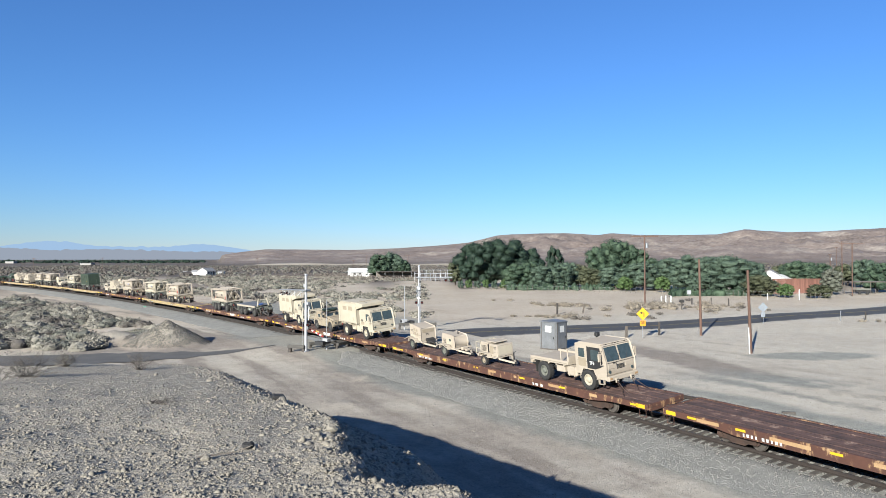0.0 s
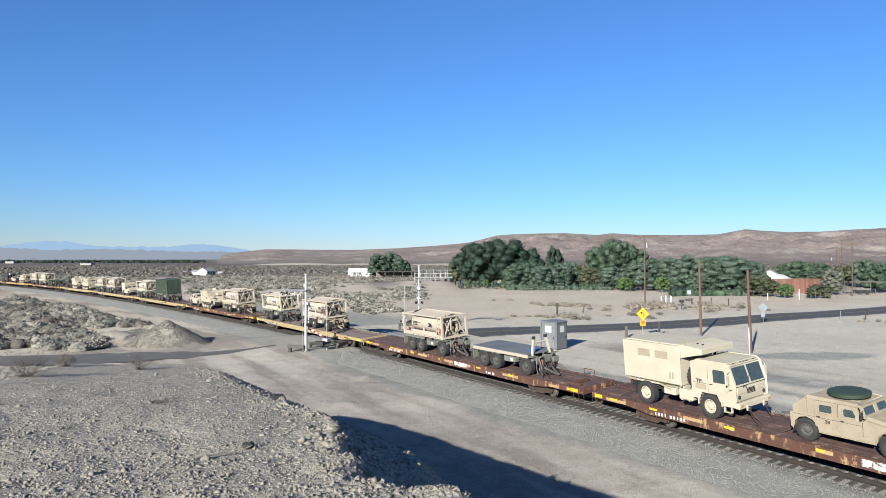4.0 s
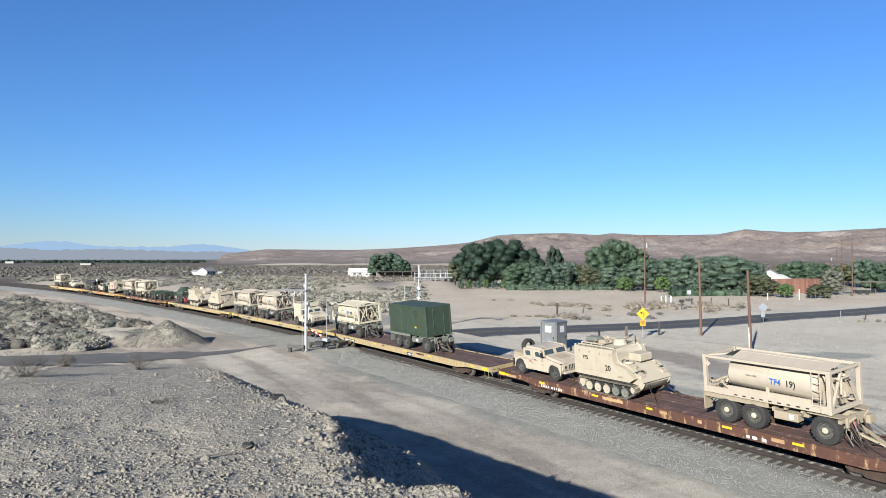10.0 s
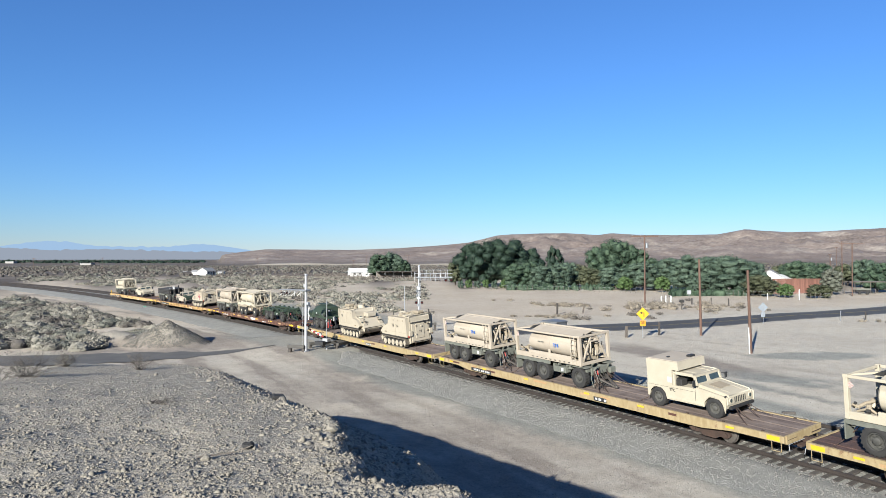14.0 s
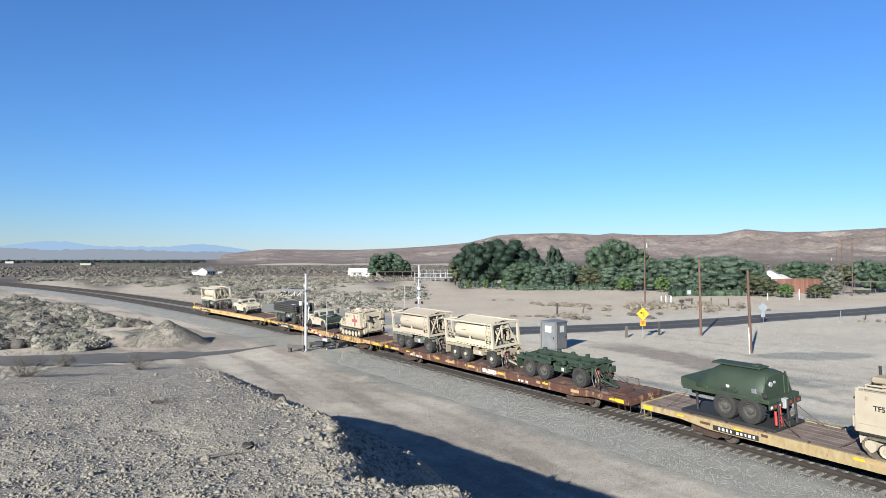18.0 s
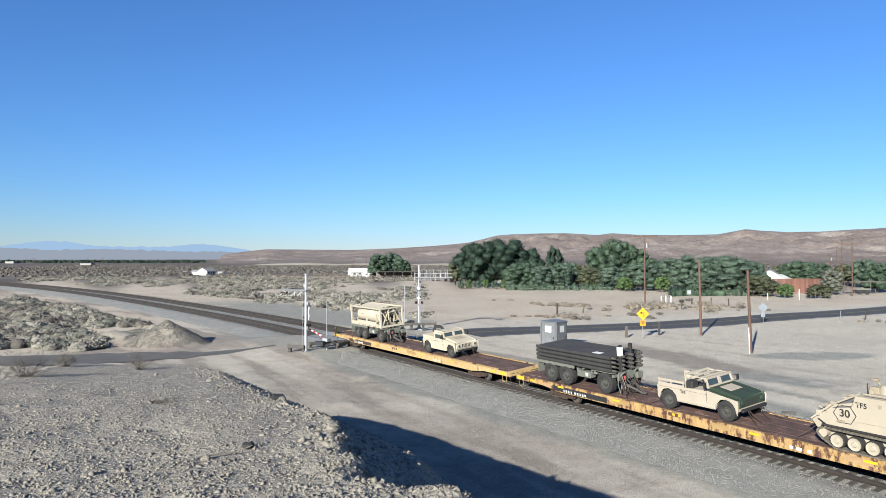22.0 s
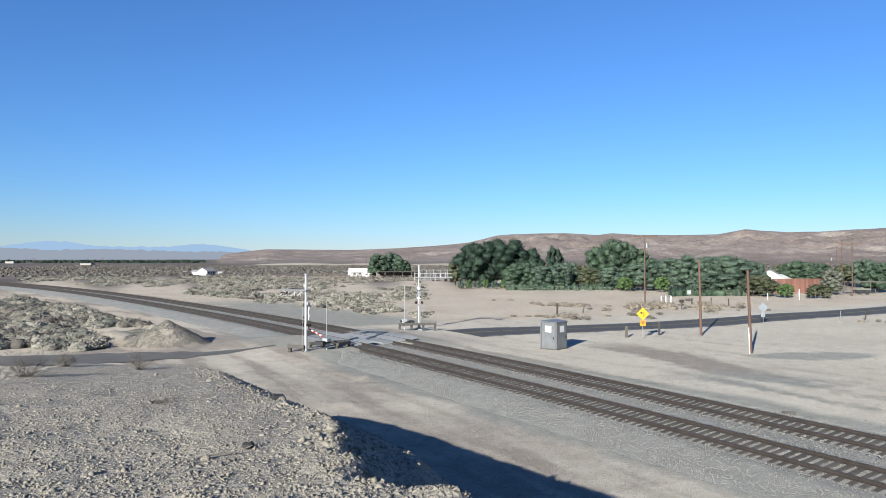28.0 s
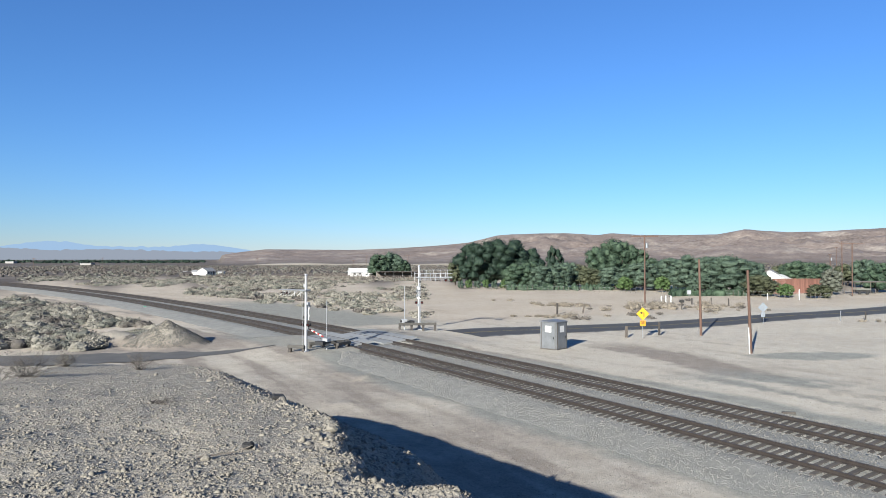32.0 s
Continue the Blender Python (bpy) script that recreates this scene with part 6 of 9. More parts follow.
        part("spare_carrier", Geo().add(rod((-2.35, 0.3, 1.0), (-2.5, 0.35, 1.5), 0.04)), BLACKP, t)
        part("mud_guard", box(-2.33, -2.25, -1.2, -0.7, 0.55, 1.0, 0.01), BLACKP, t)
    elif style == "cargo":
        part("rear_wall", box(-0.78, -0.7, -0.9, 0.9, 1.1, 1.85, 0.01), paint, t)
        part("bed_side", Geo().add(box(-2.32, -0.75, -1.04, -0.97, 1.1, 1.45, 0.01)).add(box(-2.32, -0.75, 0.97, 1.04, 1.1, 1.45, 0.01)).add(box(-2.36, -2.3, -1.0, 1.0, 1.0, 1.45, 0.01)), paint, t)
        part("spare_wheel", MESHES[("tyre", 0.49, 0.34)], RUBBER, t, "spare tyre carried upright at the back", at=pose(-2.3, 0.45, 1.50, 0, 0, 60))
        part("spare_carrier", Geo().add(rod((-2.2, 0.4, 1.0), (-2.3, 0.45, 1.5), 0.05)), BLACKP, t)
        part("mud_guard", box(-2.4, -2.3, -1.15, -0.7, 0.5, 1.0, 0.01), BLACKP, t)
    elif style == "open":
        part("troop_rack", Geo().add(box(-2.32, -0.7, -1.04, -0.98, 1.12, 1.3, 0.01)).add(box(-2.32, -0.7, -1.04, -0.98, 1.38, 1.5, 0.01)).add(box(-2.32, -0.7, 0.98, 1.04, 1.12, 1.3, 0.01)).add(box(-2.32, -0.7, 0.98, 1.04, 1.38, 1.5, 0.01)), paint, t, "slatted cargo bed sides")
        for s in (-1, 1):
            for x in (-2.25, -1.5, -0.75):
                part("stake", box(x - 0.03, x + 0.03, s * 1.0 - 0.03, s * 1.0 + 0.03, 1.1, 1.52), paint, t)
        part("roof_rack", Geo().add(box(-0.75, 0.38, -0.9, -0.84, 1.8, 1.86)).add(box(-0.75, 0.38, 0.84, 0.9, 1.8, 1.86)).add(box(-0.75, -0.65, -0.9, 0.9, 1.8, 1.9)).add(box(-0.3, -0.2, -0.9, 0.9, 1.8, 1.86)).add(box(0.15, 0.25, -0.9, 0.9, 1.8, 1.86)).add(box(-0.72, -0.66, -0.9, -0.84, 1.1, 1.8)).add(box(-0.72, -0.66, 0.84, 0.9, 1.1, 1.8)), TAN_PALE, t, "open roof frame")
    elif style == "shelter":
        sh = part("shelter_box", Geo().add(prism([(-2.35, 1.0), (-0.75, 1.0), (-0.75, 2.0), (-0.35, 2.0), (-0.35, 2.42), (-2.35, 2.42)], -1.05, 1.05)), TAN_PALE, t, "pale box shelter over the bed")
        part("roof_cap", box(-2.3, -0.4, -1.0, 1.0, 2.41, 2.46, 0.02), TAN, sh)
        part("roof_fitting", Geo().add(box(-0.8, -0.55, 0.2, 0.6, 2.45, 2.56, 0.02)).add(box(-1.5, -1.35, -0.5, -0.35, 2.45, 2.52, 0.02)), BLACKP, sh)
        part("notice", box(-1.02, -0.78, -1.06, -1.052, 1.35, 1.62), WHITE, sh, "small white notice")
    if mark:
        for s in (-1, 1):
            words(t, mark, 0.2, mark_paint or BLACKP, -0.75 if style != "crew" else -0.6, s * 1.075, 0.98, 0 if s < 0 else 180)
    for s in (-1, 1):
        chain(t, (2.4, s * 0.5, 0.55), (3.3, s * 1.0, 0.02)), chain(t, (2.4, s * 0.4, 0.55), (3.1, s * 0.3, 0.02))
        chain(t, (-2.3, s * 0.5, 0.55), (-3.0, s * 1.0, 0.02))
    return t


aboard(utility_truck("turret", DUSTY, None, "dusty tan armoured utility truck with a covered roof turret", "38"), 55.38)
aboard(utility_truck("crew", TAN, None, "tan four-door utility truck with an upright spare tyre", "TF4", REDP), 153.38)
aboard(utility_truck("shelter", TAN_PALE, None, "pale tan utility truck carrying a box shelter, doors off", "TFC"), 192.8)
aboard(utility_truck("open", TAN, GREEN, "tan utility truck with a dark green hood and open bed", "TF5"), 289.4)
aboard(utility_truck("cargo", TAN_PALE, None, "pale tan two-door utility truck with an upright spare tyre"), 313.28)


# ---- tracked carriers ----
CARRIER = shader("pinkish_tan_paint", [(0.265, 0.226, 0.168), (0.375, 0.332, 0.258)], 0.8, 0, 1.6, 30, 0.1, 0.95, 0.12)
FADED_RED = shader("faded_red_paint", [(0.20, 0.052, 0.055), (0.28, 0.085, 0.082)], 0.8, 0, 4, 30, 0.0, 0.6)
TRACKM = shader("dusty_track_steel", [(0.03, 0.026, 0.022), (0.17, 0.145, 0.11)], 0.8, 0.1, 5, 50, 0.2, 0.5)


def tracked_carrier(kind, label, number, mark, flip=False):
    """A box-hulled tracked vehicle; origin on the deck under its road wheels' middle, nose at +x."""
    paint = CARRIER
    t = thing("tracked_carrier", label, "tracked vehicle", group="tracked vehicles on the train")
    tall = 2.62 if kind == "command" else 2.35
    nose = [(2.35, 0.72), (2.5, 0.95), (1.55, 1.72), (0.75, 1.92)]
    hull = part("hull", prism([(-2.45, 0.42), (1.95, 0.42)] + nose + [(0.62, tall - 0.25), (0.5, tall - 0.15)] + [(0.4, tall), (-2.4, tall), (-2.5, 0.95)], -0.98, 0.98), paint, t)
    rounded(hull, 0.035)
    for s in (-1, 1):
        y0, y1 = sorted((s * 0.98, s * 1.33))
        part("grab_rail", Geo().add(rod((-2.1, s * 1.26, tall + 0.07), (0.3, s * 1.26, tall + 0.07), 0.02, n=6)).add(rod((-2.1, s * 1.26, tall - 0.04), (-2.1, s * 1.26, tall + 0.07), 0.02, n=6)).add(rod((-0.9, s * 1.26, tall - 0.04), (-0.9, s * 1.26, tall + 0.07), 0.02, n=6)).add(rod((0.3, s * 1.26, tall - 0.04), (0.3, s * 1.26, tall + 0.07), 0.02, n=6)), DUSTY, hull)
        part("lifting_eye", Geo().add(box(0.5, 0.62, min(s * 1.2, s * 1.3), max(s * 1.2, s * 1.3), tall - 0.2, tall - 0.04, 0.02)).add(box(-2.4, -2.28, min(s * 1.2, s * 1.3), max(s * 1.2, s * 1.3), tall - 0.04, tall + 0.06, 0.02)), paint, hull)
        part("weld_seam", Geo().add(box(-2.3, 0.55, min(s * 1.325, s * 1.338), max(s * 1.325, s * 1.338), 1.30, 1.312)).add(box(-0.62, -0.608, min(s * 1.325, s * 1.338), max(s * 1.325, s * 1.338), 1.0, tall - 0.1)), DUSTY, hull)
        part("head_lamp", Geo().add(rod((1.95, s * 0.98, 1.50), (2.05, s * 0.98, 1.46), 0.09, n=12)).add(rod((1.90, s * 0.78, 1.56), (2.0, s * 0.78, 1.52), 0.07, n=12)), GLASSY, hull)
        part("lamp_cage", Geo().add(beam((1.8, s * 1.12, 1.45), (2.12, s * 1.12, 1.62), 0.03, 0.03)).add(beam((1.8, s * 0.64, 1.60), (2.12, s * 0.64, 1.62), 0.03, 0.03)).add(beam((2.12, s * 0.64, 1.62), (2.12, s * 1.12, 1.62), 0.03, 0.03)), paint, hull)
        part("sponson", prism([(-2.45, 0.98), (1.75, 0.98), (2.1, 1.2), (1.5, 1.68), (0.72, 1.85), (0.55, tall - 0.03), (-2.38, tall - 0.03)], y0, y1), paint, hull)
        part("side_skirt", box(-2.3, 1.95, min(s * 1.3, s * 1.335), max(s * 1.3, s * 1.335), 0.90, 0.985), DARK, hull, "black rubber skirt edge")
        # track
        tp = [(-1.95, 0.1), (-1.7, 0.02), (1.45, 0.02), (2.05, 0.38), (2.2, 0.58), (2.12, 0.76), (1.9, 0.84), (-2.0, 0.80), (-2.2, 0.64), (-2.22, 0.4)]
        ti = [(-1.88, 0.16), (-1.66, 0.075), (1.42, 0.075), (1.98, 0.42), (2.12, 0.58), (2.06, 0.71), (1.88, 0.785), (-1.97, 0.745), (-2.13, 0.62), (-2.15, 0.43)]
        n = len(tp)
        ty0, ty1 = sorted((s * 0.96, s * 1.34))
        v = [(x, ty0, z) for x, z in tp] + [(x, ty0, z) for x, z in ti] + [(x, ty1, z) for x, z in tp] + [(x, ty1, z) for x, z in ti]
        f = []
        for i in range(n):
            j = (i + 1) % n
            f += [(i, j, 2 * n + j, 2 * n + i), (n + j, n + i, 3 * n + i, 3 * n + j), (j, i, n + i, n + j), (2 * n + i, 2 * n + j, 3 * n + j, 3 * n + i)]
        g = Geo().add((v, f))
        pts = [(Vector((tp[i][0], 0, tp[i][1])), Vector((tp[(i + 1) % n][0], 0, tp[(i + 1) % n][1]))) for i in range(n)]
        for a, b in pts:
            k = max(1, int((b - a).length / 0.15))
            for q in range(k):
                c = a.lerp(b, (q + 0.5) / k)
                ang = math.atan2((b - a).z, (b - a).x)
                g.add(box(-0.05, 0.05, ty0 + 0.02, ty1 - 0.02, -0.03, 0.005), Matrix.Translation((c.x, 0, c.z)) @ Matrix.Rotation(-ang, 4, "Y"))
        part("track", g, TRACKM, t, "dusty steel track")
        for i in range(5):
            w = part("road_wheel", rod((-1.34 + i * 0.68, s * 1.02, 0.37), (-1.34 + i * 0.68, s * 1.31, 0.37), 0.30, n=22), RUBBER, t)
            if number == "20" and i in (3, 4):
                hubm = OLIVE
            else:
                hubm = CARRIER
            part("wheel_disc", Geo().add(lathe([(0.252, 0.0), (0.252, 0.03), (0.21, 0.012), (0.11, 0.015), (0.09, 0.06), (0.0, 0.06)], 18), Matrix.Translation((-1.34 + i * 0.68, s * 1.30, 0.37)) @ (Matrix.Rotation(math.pi, 4, "Z") if s < 0 else Matrix.Identity(4))), hubm, w)
        part("sprocket", Geo().add(rod((1.98, s * 1.0, 0.60), (1.98, s * 1.3, 0.60), 0.21, n=12)), CARRIER, t)
        part("idler", Geo().add(rod((-1.95, s * 1.0, 0.45), (-1.95, s * 1.3, 0.45), 0.24, n=16)), CARRIER, t)
        near = (s < 0) != flip
        turn = 0 if s < 0 else 180
        o = s * 1.345
        if number and near:
            words(t, number, 0.42, BLACKP, (-0.95 if flip else 0.25) if kind == "command" else 1.0 * (1 if not flip else 1), o, 1.55, turn) if not (number == "19") else words(t, number, 0.38, BLACKP, -0.2, o, 1.85, turn)
        if mark and near:
            words(t, mark, 0.28, BLACKP, -1.5 if not flip else (-0.9 if number == "19" else 0.35), o, 1.98 if number != "19" else 1.82, turn)
    # top
    part("commander_hatch", Geo().add(lathe([(0.0, 0.34), (0.3, 0.34), (0.36, 0.25), (0.42, 0.0)], 18, "z"), Matrix.Translation((-0.2, 0.2, tall - 0.02))), paint, hull)
    part("driver_hatch", Geo().add(lathe([(0.0, 0.1), (0.3, 0.1), (0.34, 0.0)], 16, "z"), Matrix.Translation((1.0, -0.5, 1.83))), paint, hull)
    rk = Geo()
    for y in (-0.9, -0.45, 0.0, 0.45, 0.9):
        rk.add(box(-2.2, -0.6, y - 0.025, y + 0.025, tall + 0.1, tall + 0.15))
    for x in (-2.2, -1.4, -0.6):
        rk.add(box(x - 0.025, x + 0.025, -0.9, 0.9, tall + 0.1, tall + 0.15)).add(box(x - 0.03, x + 0.03, -0.9, -0.84, tall - 0.02, tall + 0.12)).add(box(x - 0.03, x + 0.03, 0.84, 0.9, tall - 0.02, tall + 0.12))
    part("roof_rack", rk, paint, hull)
    rnd = random.Random(len(label) + len(number))
    for k in range(7):
        bx, by, bw = rnd.uniform(-2.1, 0.3), rnd.uniform(-1.0, 1.0), rnd.uniform(0.08, 0.26)
        part("roof_fitting", box(bx - bw, bx + bw, by - bw * 0.7, by + bw * 0.7, tall - 0.03, tall + rnd.uniform(0.08, 0.32), 0.03), DUSTY if k % 3 else paint, hull)
    part("antenna_base", rod((0.3, 0.9, tall - 0.1), (0.3, 0.9, tall + 0.45), 0.035, 0.02, 8), DARK, hull)
    for s in (-1, 1):
        for k in range(4):
            part("side_bracket", box(-2.0 + k * 0.8, -1.9 + k * 0.8, min(s * 1.33, s * 1.37), max(s * 1.33, s * 1.37), tall - 0.35, tall - 0.22, 0.01), DUSTY, hull)
        part("foot_step", box(1.0, 1.3, min(s * 1.32, s * 1.4), max(s * 1.32, s * 1.4), 1.18, 1.26, 0.01), DUSTY, hull)
        for k in range(3):
            part("nose_fitting", box(1.7 + k * 0.2, 1.85 + k * 0.2, s * 0.75 - 0.08, s * 0.75 + 0.08, 1.66 - k * 0.16, 1.80 - k * 0.16, 0.02), DUSTY, hull)
    if kind == "command":
        part("generator_box", box(0.66, 1.5, -0.1, 0.85, 1.86, 2.28, 0.04), paint, hull, "tan generator box on the front deck")
        part("roof_pack", Geo().add(box(-2.1, -1.2, -0.7, -0.1, tall + 0.15, tall + 0.4, 0.06)), OLIVE if number == "20" else DUSTY, hull, "rolled pack in the roof rack")
        part("mast_tube", rod((-2.56, -0.95 if flip else 0.9, 0.9), (-2.56, -0.95 if flip else 0.9, 3.1), 0.06), DARK, hull, "dark antenna mast tube")
    part("trim_vane", prism([(1.62, 1.72), (2.5, 1.0), (2.56, 1.04), (1.68, 1.77)], -1.1, 1.1), paint, hull, "folded plate on the sloping nose")
    for k in range(6):
        px_, py_ = 0.75 + 0.13 * (k % 3), -0.78 + 0.2 * (k // 3)
        part("vision_block", box(px_ - 0.05, px_ + 0.05, py_ - 0.08, py_ + 0.08, 1.84, 1.99, 0.015), GLASSY if k % 2 else DUSTY, hull)
    part("cargo_hatch", Geo().add(box(-2.1, -0.75, -0.62, 0.62, tall - 0.01, tall + 0.06, 0.03)).add(box(-1.46, -1.40, -0.62, 0.62, tall + 0.05, tall + 0.09)), paint, hull)
    part("gun_mount", Geo().add(rod((0.15, 0.2, tall + 0.2), (0.3, 0.2, tall + 0.45), 0.035, n=8)).add(box(0.22, 0.42, 0.08, 0.32, tall + 0.40, tall + 0.50, 0.02)), DUSTY, hull)
    if mark:
        words(hull, mark, 0.24, BLACKP, 2.115, -0.55, 1.44, 90, 50)
    part("nose_grille", prism([(1.75, 1.64), (2.3, 1.19), (2.33, 1.22), (1.78, 1.68)], -0.2, 0.7), DUSTY, hull)
    for s in (-1, 1):
        part("lamp_guard", Geo().add(box(2.1, 2.35, s * 0.85 - 0.2, s * 0.85 + 0.2, 1.15, 1.4, 0.03)), paint, hull)
        part("tow_hook", box(2.38, 2.55, s * 0.6 - 0.06, s * 0.6 + 0.06, 0.7, 0.85, 0.02), DARK, hull)
        part("rear_box", box(-2.66, -2.48, s * 1.0 - 0.16, s * 1.0 + 0.16, 1.05, 1.5, 0.03), paint, hull)
        part("tail_lamp", box(-2.54, -2.49, s * 1.15 - 0.08, s * 1.15 + 0.08, 0.98, 1.1), REDP, hull)
        chain(t, (2.45, s * 0.6, 0.75), (3.3, s * 1.0, 0.02)), chain(t, (-2.5, s * 0.6, 0.7), (-3.3, s * 1.0, 0.02))
    rd = part("rear_ramp", box(-2.56, -2.46, -0.85, 0.85, 0.55, tall - 0.35, 0.02), paint, hull)
    part("ramp_door", box(-2.6, -2.54, -0.35, 0.5, 0.8, tall - 0.6, 0.03), paint, rd)
    for k in range(8):
        ky, kz = rnd.uniform(-0.95, 0.95), rnd.uniform(0.75, tall - 0.4)
        part("rear_fitting", box(-2.68, -2.5, ky - 0.07, ky + 0.07, kz - 0.05, kz + 0.07, 0.015), (paint, DUSTY, DARK)[k % 3], rd)
    part("rear_bar", rod((-2.62, -1.0, tall - 0.45), (-2.62, 1.0, tall - 0.45), 0.04, n=8), DARK, rd)
    if number == "19":
        words(rd, "19", 0.3, BLACKP, -2.606, 0.05, 1.35, -90)
    if kind == "ambulance":
        for s in (-1, 1):
            o0, o1 = sorted((s * 1.334, s * 1.344))
            hexa = [(1.0 + 0.44 * math.cos(k * math.pi / 3), 1.52 + 0.40 * math.sin(k * math.pi / 3)) for k in range(6)]
            g = Geo()
            for (ax, az), (bx, bz) in zip(hexa, hexa[1:] + hexa[:1]):
                g.add(beam((ax, (o0 + o1) / 2, az), (bx, (o0 + o1) / 2, bz), 0.012, 0.025))
            part("badge_outline", g, BLACKP, hull, "thin black six-sided outline")
            o0, o1 = sorted((s * 1.333, s * 1.345))
            part("white_panel", box(-1.85, -0.75, o0, o1, 1.1, 2.2), TAN_PALE, hull, "pale square panel")
            o0, o1 = sorted((s * 1.34, s * 1.352))
            part("cross_emblem", Geo().add(box(-1.45, -1.15, o0, o1, 1.12, 2.18)).add(box(-1.83, -1.45, o0, o1, 1.50, 1.80)).add(box(-1.15, -0.77, o0, o1, 1.50, 1.80)), FADED_RED, hull, "faded red cross emblem")
        part("cross_emblem", Geo().add(box(-2.62, -2.61, 0.0, 0.12, 1.2, 1.6)).add(box(-2.62, -2.61, -0.14, 0.26, 1.34, 1.46)), DARK, rd)
        for y in (-0.8, 0.75):
            part("stowage", box(-2.9, -2.55, y - 0.2, y + 0.2, 1.7, 2.2, 0.03), DUSTY, hull)
    return t


aboard(tracked_carrier("command", "pale tan tracked command carrier with a number on its side", "20", "TF5"), 147.05)
aboard(tracked_carrier("command", "pale tan tracked command carrier standing backwards on the deck", "19", "TF4", True), 223.03, 180)
aboard(tracked_carrier("command", "pale tan tracked command carrier with a roof rack", "", "TF5"), 231.35)
aboard(tracked_carrier("ambulance", "pale tan tracked ambulance with a red cross panel", "30", "TF5", True), 281.1, 180)


# ---- small trailers ----
def small_trailer(kind):
    label = {"cage": "tan generator trailer with a rear rail cage", "unit": "small tan two-wheel generator trailer", "cooler": "tan air-conditioner trailer with round vents"}[kind]
    t = thing("generator_trailer", label, "trailer", group="small trailers on the train")
    part("chassis", Geo().add(box(-1.15, 1.2, -0.75, 0.75, 0.55, 0.68, 0.02)).add(beam((1.1, -0.6, 0.55), (2.3, -0.04, 0.3), 0.1, 0.12)).add(beam((1.1, 0.6, 0.55), (2.3, 0.04, 0.3), 0.1, 0.12)), TAN, t)
    part("hitch", Geo().add(box(2.2, 2.5, -0.07, 0.07, 0.22, 0.36, 0.02)).add(rod((1.9, 0, 0.5), (1.9, 0, 0.02), 0.04)), DARK, t)
    r = 0.36 if kind == "cage" else 0.44
    for y in (-0.9, 0.9):
        wheel(t, 0, y, r, 0.25, DUSTY if kind == "cage" else OLIVE)
        part("mudguard", prism([(-0.62, 0.6), (-0.5, 0.92), (0.5, 0.92), (0.62, 0.6), (0.56, 0.6), (0.46, 0.87), (-0.46, 0.87), (-0.56, 0.6)], y - 0.16, y + 0.16), TAN, t)
    part("axle", rod((0, -0.85, r), (0, 0.85, r), 0.05), DARK, t)
    if kind == "cage":
        b = part("housing", Geo().add(box(-0.55, 0.3, -0.8, 0.8, 0.66, 1.62, 0.04)).add(box(0.3, 1.25, -0.7, 0.7, 0.66, 1.5, 0.04)), TAN, t)
        rounded(b, 0.03)
        part("seam", Geo().add(box(0.3, 0.312, -0.812, -0.70, 0.7, 1.5)).add(box(0.32, 1.24, -0.708, -0.698, 0.98, 0.99)), DARK, b)
        part("end_panel", box(1.25, 1.262, -0.6, 0.6, 0.8, 1.4, 0.004), TAN_PALE, b)
        part("fender_step", box(-0.6, 1.3, -0.95, -0.78, 0.60, 0.66, 0.01), TAN, t)
        part("jack", Geo().add(rod((2.0, 0.15, 0.05), (2.0, 0.15, 0.95), 0.05, n=8)).add(rod((2.0, 0.15, 0.95), (2.0, 0.35, 1.0), 0.02, n=6)), DARK, t)
        part("top_cover", box(-0.2, 0.9, -0.55, 0.55, 1.6, 1.68, 0.03), TAN, b)
        g = Geo()
        for x in (-1.15, -0.6):
            for y in (-0.78, 0.78):
                g.add(rod((x, y, 0.66), (x, y, 1.55), 0.025, n=6))
        for z in (1.1, 1.55):
            g.add(rod((-1.15, -0.78, z), (-1.15, 0.78, z), 0.025, n=6)).add(rod((-1.15, -0.78, z), (-0.6, -0.78, z), 0.025, n=6)).add(rod((-1.15, 0.78, z), (-0.6, 0.78, z), 0.025, n=6))
        part("rail_cage", g, TAN_PALE, t)
        g = Geo()
        for i in range(6):
            g.add(box(-0.45, 0.15, -0.812, -0.8, 1.0 + i * 0.07, 1.03 + i * 0.07))
        part("louvre_panel", g, DARK, b)
        words(b, "TF5", 0.22, BLACKP, 1.0, -0.706, 1.28)
        part("control_door", box(0.4, 0.8, -0.71, -0.7, 0.85, 1.4, 0.01), DUSTY, b)
    elif kind == "unit":
        b = part("housing", prism([(-0.75, 0.66), (0.9, 0.66), (1.0, 1.0), (0.85, 1.55), (-0.6, 1.68), (-0.8, 1.3)], -0.62, 0.62), TAN, t)
        rounded(b, 0.05)
        part("exhaust", Geo().add(rod((0.3, 0.2, 1.55), (0.3, 0.2, 1.8), 0.05, n=8)), DARK, b)
        part("fender_plate", Geo().add(prism([(-1.15, 0.72), (-0.35, 0.98), (0.75, 0.62), (0.75, 0.58), (-0.35, 0.93), (-1.15, 0.68)], -1.05, -0.62)).add(prism([(-1.15, 0.72), (-0.35, 0.98), (0.75, 0.62), (0.75, 0.58), (-0.35, 0.93), (-1.15, 0.68)], 0.62, 1.05)), TAN, t)
        part("drawbar_gear", Geo().add(box(1.2, 1.5, -0.25, 0.25, 0.5, 0.75, 0.03)).add(box(1.6, 1.8, -0.15, 0.2, 0.45, 0.62, 0.03)), TAN, t)
        part("side_door", box(-0.15, 0.6, -0.64, -0.62, 0.85, 1.4, 0.01), TAN_PALE, b)
        part("meter_window", box(0.25, 0.5, -0.65, -0.64, 1.15, 1.32), GLASSY, b)
        g = Geo()
